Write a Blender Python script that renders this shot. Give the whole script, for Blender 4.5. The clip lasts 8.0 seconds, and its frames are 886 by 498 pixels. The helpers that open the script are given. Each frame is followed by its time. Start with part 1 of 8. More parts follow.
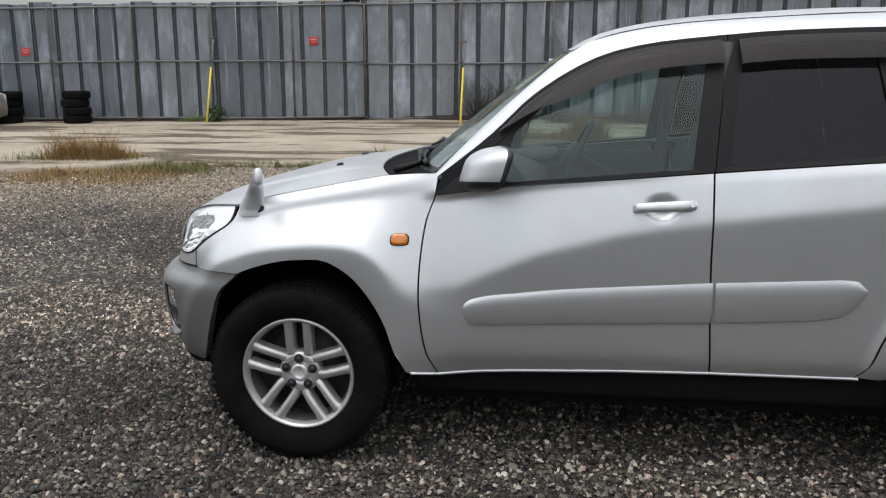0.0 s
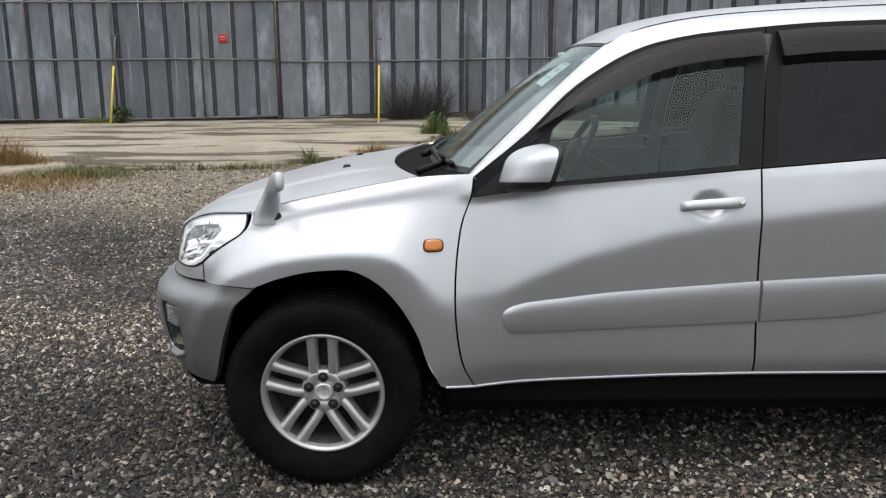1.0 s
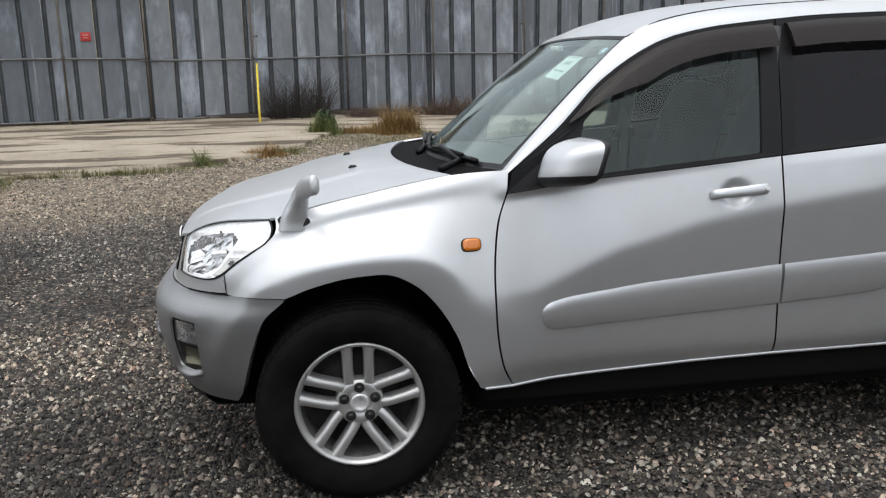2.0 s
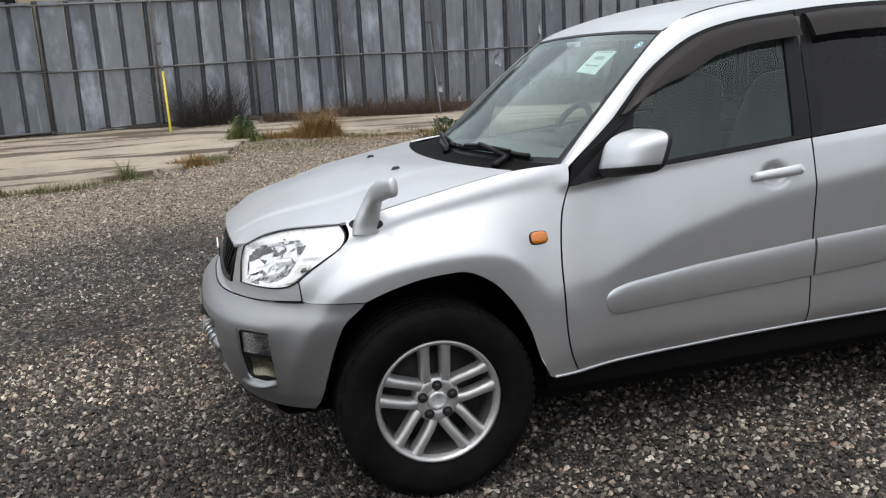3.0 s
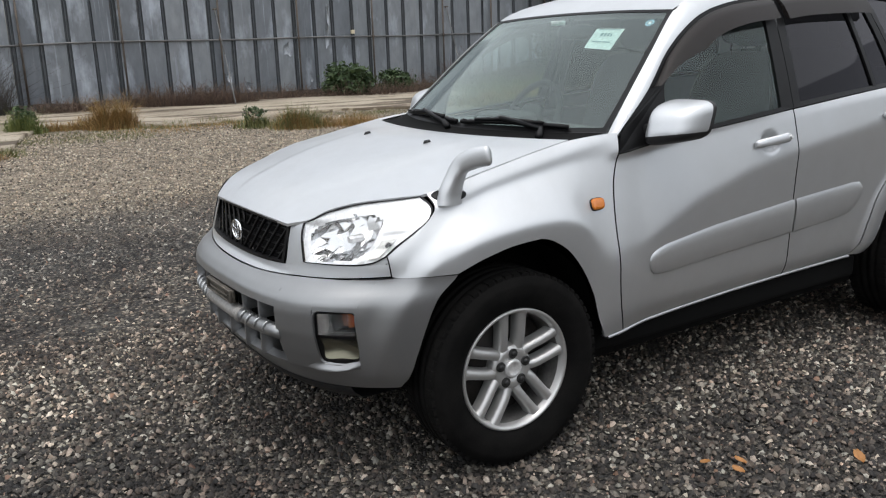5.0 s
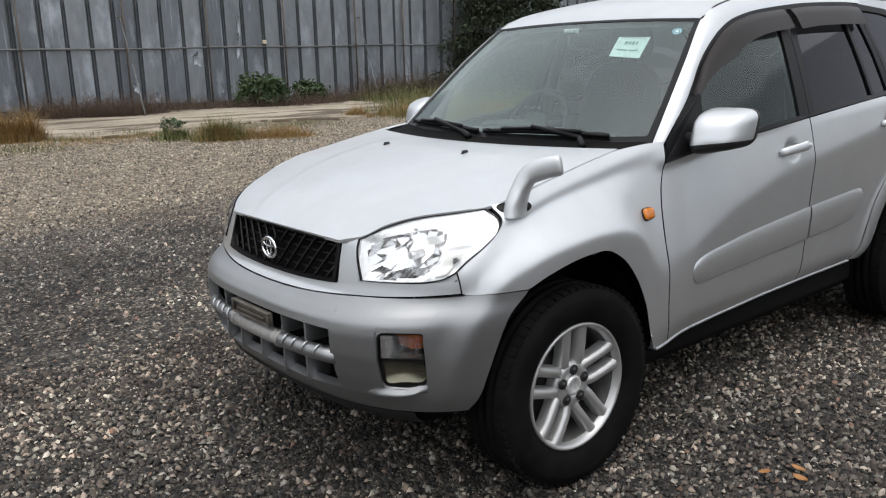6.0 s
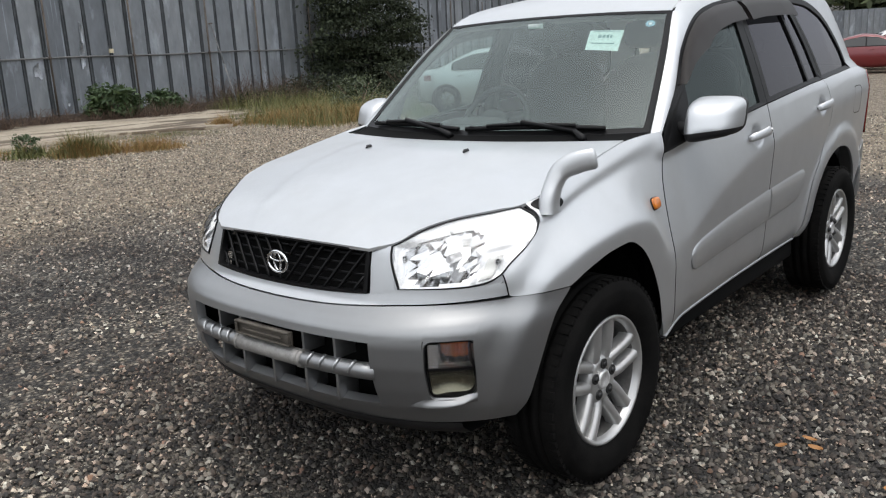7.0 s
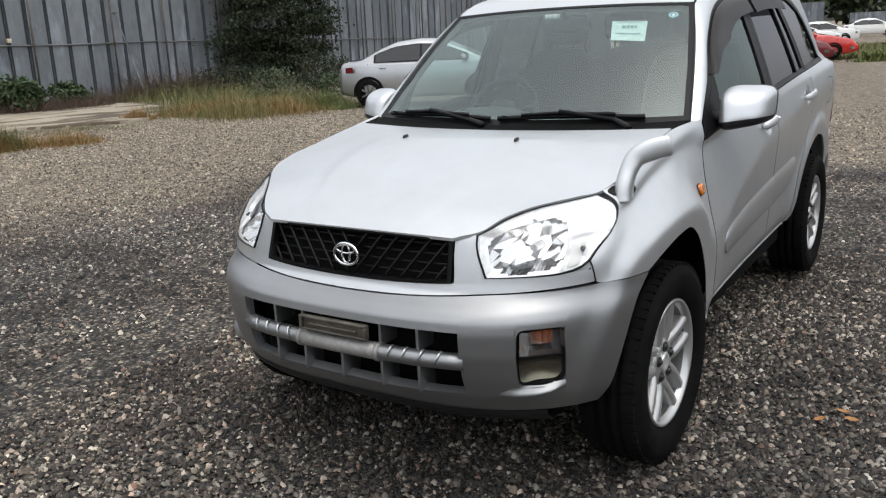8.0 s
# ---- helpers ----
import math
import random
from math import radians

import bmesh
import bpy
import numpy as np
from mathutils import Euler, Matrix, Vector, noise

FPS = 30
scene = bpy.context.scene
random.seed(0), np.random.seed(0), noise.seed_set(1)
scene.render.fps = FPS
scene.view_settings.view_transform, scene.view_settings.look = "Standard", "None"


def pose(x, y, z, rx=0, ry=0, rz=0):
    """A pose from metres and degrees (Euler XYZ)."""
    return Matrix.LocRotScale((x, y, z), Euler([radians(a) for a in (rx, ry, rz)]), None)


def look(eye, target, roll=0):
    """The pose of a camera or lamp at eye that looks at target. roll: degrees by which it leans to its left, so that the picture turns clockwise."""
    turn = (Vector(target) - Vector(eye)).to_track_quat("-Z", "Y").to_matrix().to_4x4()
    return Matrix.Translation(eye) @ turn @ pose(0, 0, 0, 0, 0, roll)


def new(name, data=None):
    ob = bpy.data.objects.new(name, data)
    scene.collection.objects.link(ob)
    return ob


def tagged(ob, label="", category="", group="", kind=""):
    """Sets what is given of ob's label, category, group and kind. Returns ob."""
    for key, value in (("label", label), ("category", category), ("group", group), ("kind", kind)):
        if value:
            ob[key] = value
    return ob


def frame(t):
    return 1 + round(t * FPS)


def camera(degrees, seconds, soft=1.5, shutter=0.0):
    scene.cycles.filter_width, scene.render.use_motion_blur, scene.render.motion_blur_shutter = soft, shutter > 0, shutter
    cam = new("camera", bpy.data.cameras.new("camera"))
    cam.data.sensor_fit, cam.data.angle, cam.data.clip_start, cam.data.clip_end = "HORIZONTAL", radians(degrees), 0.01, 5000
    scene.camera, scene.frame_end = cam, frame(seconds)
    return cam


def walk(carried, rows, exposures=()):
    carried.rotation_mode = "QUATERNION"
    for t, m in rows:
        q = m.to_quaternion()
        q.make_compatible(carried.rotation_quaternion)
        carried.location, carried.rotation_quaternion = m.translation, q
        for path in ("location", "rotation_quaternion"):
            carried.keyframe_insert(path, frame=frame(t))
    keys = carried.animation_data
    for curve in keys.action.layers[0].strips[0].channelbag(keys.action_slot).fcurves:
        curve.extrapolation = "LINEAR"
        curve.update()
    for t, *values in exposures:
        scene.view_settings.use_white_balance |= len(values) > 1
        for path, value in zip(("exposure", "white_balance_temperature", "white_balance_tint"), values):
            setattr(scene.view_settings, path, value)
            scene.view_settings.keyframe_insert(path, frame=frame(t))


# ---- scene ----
cam = camera(56.0, 8.0, 1.2)
PATH = [
    (0, (0.925, -3.672, 1.433), (0.669, -1.732, 1.022), -0.2),
    (0.5, (0.682, -3.595, 1.408), (0.583, -1.645, 0.974), 0.1),
    (1, (0.453, -3.524, 1.424), (0.429, -1.568, 1.007), -0.5),
    (1.2, (0.336, -3.507, 1.415), (0.367, -1.553, 0.988), 0.3),
    (2.3, (-0.255, -3.354, 1.431), (0.095, -1.434, 0.995), -2.0),
    (2.5, (-0.355, -3.323, 1.422), (0.016, -1.41, 0.976), -2.0),
    (3, (-0.662, -3.338, 1.45), (-0.136, -1.459, 1.01), -3.3),
    (3.5, (-0.905, -3.27, 1.417), (-0.289, -1.426, 0.948), -2.0),
    (4, (-1.103, -3.13, 1.428), (-0.4, -1.296, 1.047), -3.1),
    (4.5, (-1.352, -3.028, 1.415), (-0.44, -1.291, 1.026), -1.1),
    (5, (-1.602, -2.92, 1.42), (-0.566, -1.278, 0.94), -2.2),
    (5.2, (-1.668, -2.829, 1.416), (-0.598, -1.209, 0.939), -1.7),
    (6.3, (-2.059, -2.41, 1.42), (-0.751, -0.974, 0.947), -2.3),
    (6.5, (-2.141, -2.331, 1.425), (-0.777, -0.951, 0.942), -2.6),
    (7, (-2.256, -2.069, 1.416), (-0.778, -0.805, 0.948), -3.2),
    (7.5, (-2.363, -1.846, 1.403), (-0.811, -0.678, 0.925), -2.1),
    (8, (-2.561, -1.64, 1.427), (-0.949, -0.564, 0.932), -2.8),
]
walk(cam, [(t, look(eye, target, roll)) for t, eye, target, roll in PATH])

# world, sun and exposure
world = bpy.data.worlds.new("overcast")
scene.world = world
world.use_nodes = True
wn, wl = world.node_tree.nodes, world.node_tree.links
wn.clear()
sky = wn.new("ShaderNodeTexSky")
sky.sky_type = "NISHITA"
sky.sun_disc = False
sky.sun_elevation = radians(76)
sky.sun_rotation = radians(215)
sky.air_density, sky.dust_density, sky.ozone_density = 1.0, 4.0, 1.0
cloud = wn.new("ShaderNodeHueSaturation")
cloud.inputs["Saturation"].default_value = 0.30
cloud.inputs["Value"].default_value = 1.0
back = wn.new("ShaderNodeBackground")
back.inputs["Strength"].default_value = 0.15
wout = wn.new("ShaderNodeOutputWorld")
wl.new(sky.outputs[0], cloud.inputs["Color"])
wl.new(cloud.outputs[0], back.inputs["Color"])
wl.new(back.outputs[0], wout.inputs["Surface"])
sun = new("sun", bpy.data.lights.new("sun", "SUN"))
sun.data.energy, sun.data.angle, sun.data.color = 1.55, radians(146), (0.94, 0.975, 1.0)
sun.matrix_world = look((-0.6, -0.6, 8.0), (0, 0, 0))
scene.view_settings.exposure = 0.27


# ---- materials ----
def material(name, color=(0.5, 0.5, 0.5), rough=0.6, metal=0.0, coat=0.0, spec=0.5):
    m = bpy.data.materials.new(name)
    m.use_nodes = True
    b = m.node_tree.nodes["Principled BSDF"]
    b.inputs["Base Color"].default_value = (*color, 1)
    b.inputs["Roughness"].default_value = rough
    b.inputs["Metallic"].default_value = metal
    b.inputs["Coat Weight"].default_value = coat
    b.inputs["Coat Roughness"].default_value = 0.08
    b.inputs["Specular IOR Level"].default_value = spec
    return m


def nodes_of(m):
    t = m.node_tree
    return t.nodes, t.links, t.nodes["Principled BSDF"]


def coords(m, scale=(1, 1, 1), space="Object"):
    n, l, b = nodes_of(m)
    c = n.new("ShaderNodeTexCoord")
    mp = n.new("ShaderNodeMapping")
    mp.inputs["Scale"].default_value = scale
    l.new(c.outputs[space], mp.inputs["Vector"])
    return mp.outputs["Vector"]


def tex_noise(m, vec, scale, detail=4.0, rough=0.6):
    n, l, b = nodes_of(m)
    t = n.new("ShaderNodeTexNoise")
    t.inputs["Scale"].default_value, t.inputs["Detail"].default_value, t.inputs["Roughness"].default_value = scale, detail, rough
    l.new(vec, t.inputs["Vector"])
    return t.outputs["Fac"]


def ramp(m, fac, stops):
    n, l, b = nodes_of(m)
    r = n.new("ShaderNodeValToRGB")
    e = r.color_ramp.elements
    while len(e) < len(stops):
        e.new(0.5)
    for el, (p, c) in zip(e, stops):
        el.position, el.color = p, (*c, 1) if len(c) == 3 else c
    l.new(fac, r.inputs["Fac"])
    return r.outputs["Color"]


def mix(m, fac, a, b2, mode="MIX"):
    n, l, b = nodes_of(m)
    x = n.new("ShaderNodeMix")
    x.data_type, x.blend_type = "RGBA", mode
    if isinstance(fac, float):
        x.inputs[0].default_value = fac
    else:
        l.new(fac, x.inputs[0])
    for s, v in ((x.inputs[6], a), (x.inputs[7], b2)):
        if isinstance(v, tuple):
            s.default_value = (*v, 1)
        else:
            l.new(v, s)
    return x.outputs[2]


def bump(m, height, strength, dist):
    n, l, b = nodes_of(m)
    bp = n.new("ShaderNodeBump")
    bp.inputs["Strength"].default_value, bp.inputs["Distance"].default_value = strength, dist
    l.new(height, bp.inputs["Height"])
    l.new(bp.outputs["Normal"], b.inputs["Normal"])


def link_in(m, sock, name):
    n, l, b = nodes_of(m)
    l.new(sock, b.inputs[name])


def speckled(name, c1, c2, scale=6.0, rough=0.6, metal=0.0, fine=80.0, bumpd=0.002, strength=0.4, coat=0.0, mid=0.5):
    """A surface whose colour wanders between two tones at two scales, with fine relief."""
    m = material(name, c1, rough, metal, coat)
    v = coords(m)
    a = tex_noise(m, v, scale, 5.0)
    f = tex_noise(m, v, fine, 3.0)
    big = ramp(m, a, [(mid - 0.18, c1), (mid + 0.18, c2)])
    grain = ramp(m, f, [(0.3, (0.8, 0.8, 0.8)), (0.7, (1.12, 1.12, 1.12))])
    link_in(m, mix(m, 1.0, big, grain, "MULTIPLY"), "Base Color")
    if bumpd:
        bump(m, f, strength, bumpd)
    return m


def paint(name, color, metal=0.80, rough=0.40, coat=0.40, coat_rough=0.09):
    m = material(name, color, rough, metal, coat)
    m.node_tree.nodes["Principled BSDF"].inputs["Coat Roughness"].default_value = coat_rough
    v = coords(m)
    d = tex_noise(m, v, 2.2, 6.0, 0.65)
    fl = tex_noise(m, v, 900.0, 1.0)
    base = mix(m, 1.0, color, ramp(m, d, [(0.3, (0.93, 0.925, 0.915)), (0.65, (1.02, 1.02, 1.02))]), "MULTIPLY")
    base = mix(m, 1.0, base, ramp(m, fl, [(0.3, (0.94, 0.94, 0.94)), (0.7, (1.05, 1.05, 1.05))]), "MULTIPLY")
    link_in(m, base, "Base Color")
    r = ramp(m, d, [(0.3, (rough + 0.08,) * 3), (0.7, (rough - 0.03,) * 3)])
    link_in(m, r, "Roughness")
    return m


SILVER = paint("silver_paint", (0.60, 0.615, 0.63))
BUMPER = paint("bumper_paint", (0.335, 0.34, 0.345), 0.9, 0.42, 0.15, 0.2)
BLACK = speckled("black_plastic", (0.010, 0.010, 0.011), (0.018, 0.018, 0.019), 8, 0.5, fine=300, bumpd=0.0005)
TRIM = material("black_trim", (0.006, 0.006, 0.0065), 0.4, spec=0.2)
RUBBER = speckled("tyre_rubber", (0.004, 0.004, 0.004), (0.010, 0.0095, 0.009), 9, 0.85, fine=120, bumpd=0.001)
RUBBER.node_tree.nodes["Principled BSDF"].inputs["Specular IOR Level"].default_value = 0.07
LINER = material("dark_liner", (0.006, 0.006, 0.006), 0.9, spec=0.1)
ALLOY = paint("alloy_wheel", (0.50, 0.50, 0.495), 0.7, 0.36, 0.3)
CHROME = material("chrome", (0.85, 0.86, 0.87), 0.08, 1.0)
DULLCHROME = speckled("worn_chrome", (0.72, 0.72, 0.72), (0.85, 0.85, 0.85), 20, 0.32, 0.6, bumpd=0)
NUT = material("wheel_nut_steel", (0.035, 0.035, 0.035), 0.45, 0.5)
# alloy darkened so that the shade deep in the rims is in its colour
BARREL = speckled("darkened_alloy", (0.12, 0.117, 0.112), (0.2, 0.196, 0.19), 14, 0.5, 0.5, bumpd=0.0003)
STICKER = speckled("paper_sticker", (0.48, 0.57, 0.55), (0.56, 0.64, 0.62), 12, 0.7, bumpd=0)
INK = material("printed_ink", (0.14, 0.22, 0.22), 0.7)
CLOTH = speckled("seat_cloth", (0.026, 0.028, 0.03), (0.040, 0.042, 0.044), 4, 0.9, fine=9, bumpd=0)
DASH = speckled("dashboard_plastic", (0.04, 0.042, 0.043), (0.06, 0.063, 0.064), 5, 0.75, fine=11, bumpd=0)
CABIN = speckled("cabin_trim", (0.085, 0.09, 0.09), (0.11, 0.115, 0.11), 4, 0.8, fine=9, bumpd=0)
SLEEVE = speckled("weathered_sleeve", (0.27, 0.26, 0.245), (0.36, 0.35, 0.335), 9, 0.5, 0.3, bumpd=0.0004)
BROWNPLASTIC = speckled("faded_bracket", (0.05, 0.043, 0.035), (0.12, 0.105, 0.085), 14, 0.6, bumpd=0.001)


def glass_mat(name, tint, clear, rough=0.0, gloss0=0.07, gloss=(0.90, 1.0, 0.97)):
    """Thin window glass: mostly see-through with tint, and a Fresnel gloss."""
    m = bpy.data.materials.new(name)
    m.use_nodes = True
    n, l = m.node_tree.nodes, m.node_tree.links
    n.clear()
    tr = n.new("ShaderNodeBsdfTransparent")
    tr.inputs["Color"].default_value = (*[c * clear for c in tint], 1)
    gl = n.new("ShaderNodeBsdfGlossy")
    gl.inputs["Roughness"].default_value = rough
    gl.inputs["Color"].default_value = (*gloss, 1)
    lw = n.new("ShaderNodeLayerWeight")
    lw.inputs["Blend"].default_value = 0.5
    pw = n.new("ShaderNodeMath")
    pw.operation = "POWER"
    l.new(lw.outputs["Facing"], pw.inputs[0])
    pw.inputs[1].default_value = 4.5
    fr = n.new("ShaderNodeMath")
    fr.operation = "MULTIPLY_ADD"
    l.new(pw.outputs[0], fr.inputs[0])
    fr.inputs[1].default_value, fr.inputs[2].default_value = 1 - gloss0, gloss0
    mx = n.new("ShaderNodeMixShader")
    o = n.new("ShaderNodeOutputMaterial")
    l.new(fr.outputs[0], mx.inputs[0])
    l.new(tr.outputs[0], mx.inputs[1])
    l.new(gl.outputs[0], mx.inputs[2])
    l.new(mx.outputs[0], o.inputs["Surface"])
    return m


SCREEN = glass_mat("windscreen_glass", (0.87, 1.0, 0.955), 0.90, 0.08, 0.115)
SIDEGLASS = glass_mat("door_glass", (0.84, 0.98, 0.95), 0.70, 0.08, 0.045)
PRIVACY = glass_mat("privacy_glass", (0.85, 0.82, 0.88), 0.09, 0.0, 0.024, (0.97, 0.95, 1.0))
VISOR = material("smoked_visor", (0.017, 0.0135, 0.0125), 0.38, spec=0.22)
VISOR.node_tree.nodes["Principled BSDF"].inputs["Alpha"].default_value = 0.9
LENS = glass_mat("lamp_lens", (1.0, 1.0, 1.0), 0.99, 0.0, 0.06, (1.0, 1.0, 1.0))
AMBER = material("amber_lens", (0.58, 0.165, 0.008), 0.2, 0.0, 0.8)
ORANGE_BULB = material("orange_reflector", (0.80, 0.19, 0.03), 0.15, 0.4, 0.6)
CLEARREF = material("clear_reflector", (0.60, 0.60, 0.60), 0.14, 0.85)
YELLOWED = material("yellowed_reflector", (0.22, 0.21, 0.155), 0.22, 0.95)
TAILRED = material("red_tail_lens", (0.13, 0.007, 0.007), 0.15, 0.0, 0.8)
FACET = material("mirror_reflector", (0.70, 0.705, 0.71), 0.12, 1.0)
BEZEL = speckled("bezel_chrome", (0.86, 0.865, 0.87), (0.90, 0.905, 0.91), 8, 0.25, 0.25, bumpd=0)
RIBBED = material("ribbed_lens", (0.80, 0.80, 0.78), 0.15, 0.5)


# ---- mesh helpers ----
def part(name, bm, mat, parent=None, label="", smooth=True):
    me = bpy.data.meshes.new(name)
    bm.to_mesh(me)
    bm.free()
    if smooth:
        me.shade_smooth()
    me.materials.append(mat)
    ob = new(name, me)
    ob.parent = parent
    if label:
        ob["label"] = label
    return ob


def thing(name, label, category, at=(0, 0, 0), group="", kind=""):
    ob = new(name)
    ob.empty_display_size = 0.1
    ob.location = at
    return tagged(ob, label, category, group, kind)


def curve(pts, n):
    """n + 1 points evenly along a smooth line through pts."""
    p = np.array(pts, float)
    if len(p) == 2:
        return p[0] + np.linspace(0, 1, n + 1)[:, None] * (p[1] - p[0])
    q = np.vstack([2 * p[0] - p[1], p, 2 * p[-1] - p[-2]])
    fine = []
    for i in range(len(p) - 1):
        a, b, c, d = q[i:i + 4]
        for t in np.linspace(0, 1, 24, endpoint=False):
            fine.append(0.5 * (2 * b + (c - a) * t + (2 * a - 5 * b + 4 * c - d) * t * t + (3 * b - a - 3 * c + d) * t ** 3))
    fine = np.array(fine + [p[-1]])
    s = np.r_[0, np.cumsum(np.linalg.norm(np.diff(fine, axis=0), axis=1))]
    return np.stack([np.interp(np.linspace(0, s[-1], n + 1), s, fine[:, k]) for k in range(p.shape[1])], 1)


def coons(bottom, top, left, right, nu=24, nv=16):
    """A patch between four lines: bottom and top run the same way, left and right from bottom to top."""
    b, t, l, r = curve(bottom, nu), curve(top, nu), curve(left, nv), curve(right, nv)
    s, v = np.linspace(0, 1, nu + 1)[None, :, None], np.linspace(0, 1, nv + 1)[:, None, None]
    return ((1 - v) * b[None] + v * t[None] + (1 - s) * l[:, None] + s * r[:, None]
            - (1 - s) * (1 - v) * b[0] - s * (1 - v) * b[-1] - (1 - s) * v * t[0] - s * v * t[-1])


def add_grid(bm, g, flip=False):
    """Quads through a grid of points (rows, columns, 3)."""
    nv, nu = g.shape[:2]
    vs = [[bm.verts.new(tuple(g[j, i])) for i in range(nu)] for j in range(nv)]
    for j in range(nv - 1):
        for i in range(nu - 1):
            f = (vs[j][i], vs[j][i + 1], vs[j + 1][i + 1], vs[j + 1][i])
            bm.faces.new(f[::-1] if flip else f)
    return vs


def rim_of(g):
    return np.concatenate([g[0, :-1], g[:-1, -1], g[-1, :0:-1], g[:0:-1, 0]])


def add_rows(bm, a, b, closed=True):
    """Quads between two lines of points."""
    va, vb = [bm.verts.new(tuple(p)) for p in a], [bm.verts.new(tuple(p)) for p in b]
    n = len(va)
    for i in range(n if closed else n - 1):
        k = (i + 1) % n
        bm.faces.new((va[i], va[k], vb[k], vb[i]))


def box(bm, x0, x1, y0, y1, z0, z1, bevel=0.0, turn=None):
    m = Matrix.Translation(((x0 + x1) / 2, (y0 + y1) / 2, (z0 + z1) / 2)) @ Matrix.Diagonal((x1 - x0, y1 - y0, z1 - z0, 1))
    if turn:
        m = turn @ m
    r = bmesh.ops.create_cube(bm, size=1.0, matrix=m)
    if bevel:
        es = list({e for v in r["verts"] for e in v.link_edges})
        bmesh.ops.bevel(bm, geom=es, offset=bevel, segments=2, affect="EDGES", profile=0.5)
    return r


def tube(bm, pts, radius, sides=8, caps=True):
    """A round bar along pts; radius may be a list."""
    pts = [Vector(p) for p in pts]
    rad = [float(r) for r in radius] if isinstance(radius, (list, tuple)) else [radius] * len(pts)
    rings, up = [], None
    for i, p in enumerate(pts):
        d = (pts[min(i + 1, len(pts) - 1)] - pts[max(i - 1, 0)]).normalized()
        if up is None:
            up = d.orthogonal().normalized()
        up = (up - d * up.dot(d)).normalized()
        w = d.cross(up)
        rings.append([bm.verts.new(p + rad[i] * (math.cos(2 * math.pi * k / sides) * up + math.sin(2 * math.pi * k / sides) * w)) for k in range(sides)])
    for a, b in zip(rings, rings[1:]):
        for k in range(sides):
            bm.faces.new((a[k], a[(k + 1) % sides], b[(k + 1) % sides], b[k]))
    if caps:
        bm.faces.new(rings[0][::-1])
        bm.faces.new(rings[-1])


def lathe(bm, profile, centre, axis="Y", sides=48, sign=1):
    """Turns a profile of (radius, offset) round an axis through centre."""
    rings = []
    for r, o in profile:
        ring = []
        for k in range(sides):
            a = 2 * math.pi * k / sides
            ring.append(bm.verts.new((centre[0] + r * math.cos(a), centre[1] + sign * o, centre[2] + r * math.sin(a))))
        rings.append(ring)
    for a, b in zip(rings, rings[1:]):
        for k in range(sides):
            f = (a[k], a[(k + 1) % sides], b[(k + 1) % sides], b[k])
            bm.faces.new(f if sign > 0 else f[::-1])
    return rings


# ---- the parked off-road car: body surface ----
XS, XR, NF, NR, RUN = 0.10, 2.80, 3.0, 4.5, 1.10


def table(pairs):
    xs, ys = zip(*pairs)
    return lambda v: np.interp(v, xs, ys)


def glide(pairs, spread=0.03):
    """A table whose corners are rounded."""
    xs, ys = zip(*pairs)
    x = np.arange(xs[0] - 0.2, xs[-1] + 0.2, 0.005)
    k = np.exp(-0.5 * (np.arange(-24, 25) * 0.005 / spread) ** 2)
    y = np.convolve(np.pad(np.interp(x, xs, ys), 24, "edge"), k / k.sum(), "valid")
    return lambda v: np.interp(v, x, y)


def soft(v, k):
    return 0.5 * (v + np.sqrt(v * v + k * k))


def step(a, b, v):
    t = np.clip((v - a) / (b - a), 0, 1)
    return t * t * (3 - 2 * t)


nose = table([(0.30, -0.62), (0.35, -0.655), (0.40, -0.69), (0.46, -0.712), (0.53, -0.728), (0.60, -0.73), (0.635, -0.722), (0.66, -0.70),
              (0.68, -0.668), (0.70, -0.645), (0.73, -0.635), (0.78, -0.622), (0.85, -0.604), (0.90, -0.584), (0.96, -0.58), (1.2, -0.5)])
tail = table([(0.30, 3.30), (0.45, 3.37), (0.70, 3.37), (0.78, 3.30), (1.15, 3.27), (1.5, 3.12), (1.65, 3.0)])
belt = table([(0.0, 0.97), (0.514, 1.012), (0.775, 1.046), (1.444, 1.103), (2.0, 1.143), (2.27, 1.158), (2.84, 1.185), (3.4, 1.20)])
belt_w = table([(0.0, 0.77), (0.52, 0.772), (1.2, 0.790), (2.0, 0.785), (2.6, 0.765), (3.0, 0.74), (3.4, 0.70)])
crease = table([(0.3, 0.66), (0.60, 0.69), (0.70, 0.735), (0.88, 0.81), (1.16, 0.887), (1.44, 0.932), (1.99, 0.999), (2.5, 1.04), (3.3, 1.08)])
edge_w = table([(-0.6, 0.76), (-0.25, 0.748), (0.0, 0.722), (0.3, 0.712), (0.526, 0.735)])
edge_z = table([(-0.6, 0.90), (-0.25, 0.952), (0.0, 0.993), (0.3, 1.05), (0.526, 1.087)])

# front wing: bonnet edge, the recessed band under it and the edge of the wheel flare
shoulder_w = glide([(-0.25, 0.738), (-0.12, 0.718), (-0.04, 0.709), (0.063, 0.703), (0.168, 0.700), (0.333, 0.697), (0.43, 0.708), (0.526, 0.735)])
shoulder_z = glide([(-0.40, 0.943), (-0.25, 0.957), (-0.12, 0.990), (-0.04, 1.006), (0.063, 1.025), (0.168, 1.0455), (0.276, 1.063), (0.333, 1.075), (0.43, 1.083), (0.60, 1.09)])
band_top = glide([(-0.23, 0.9255), (-0.157, 0.943), (-0.056, 0.969), (0.047, 0.989), (0.152, 1.008), (0.26, 1.027), (0.3665, 1.048), (0.45, 1.062), (0.60, 1.075)])
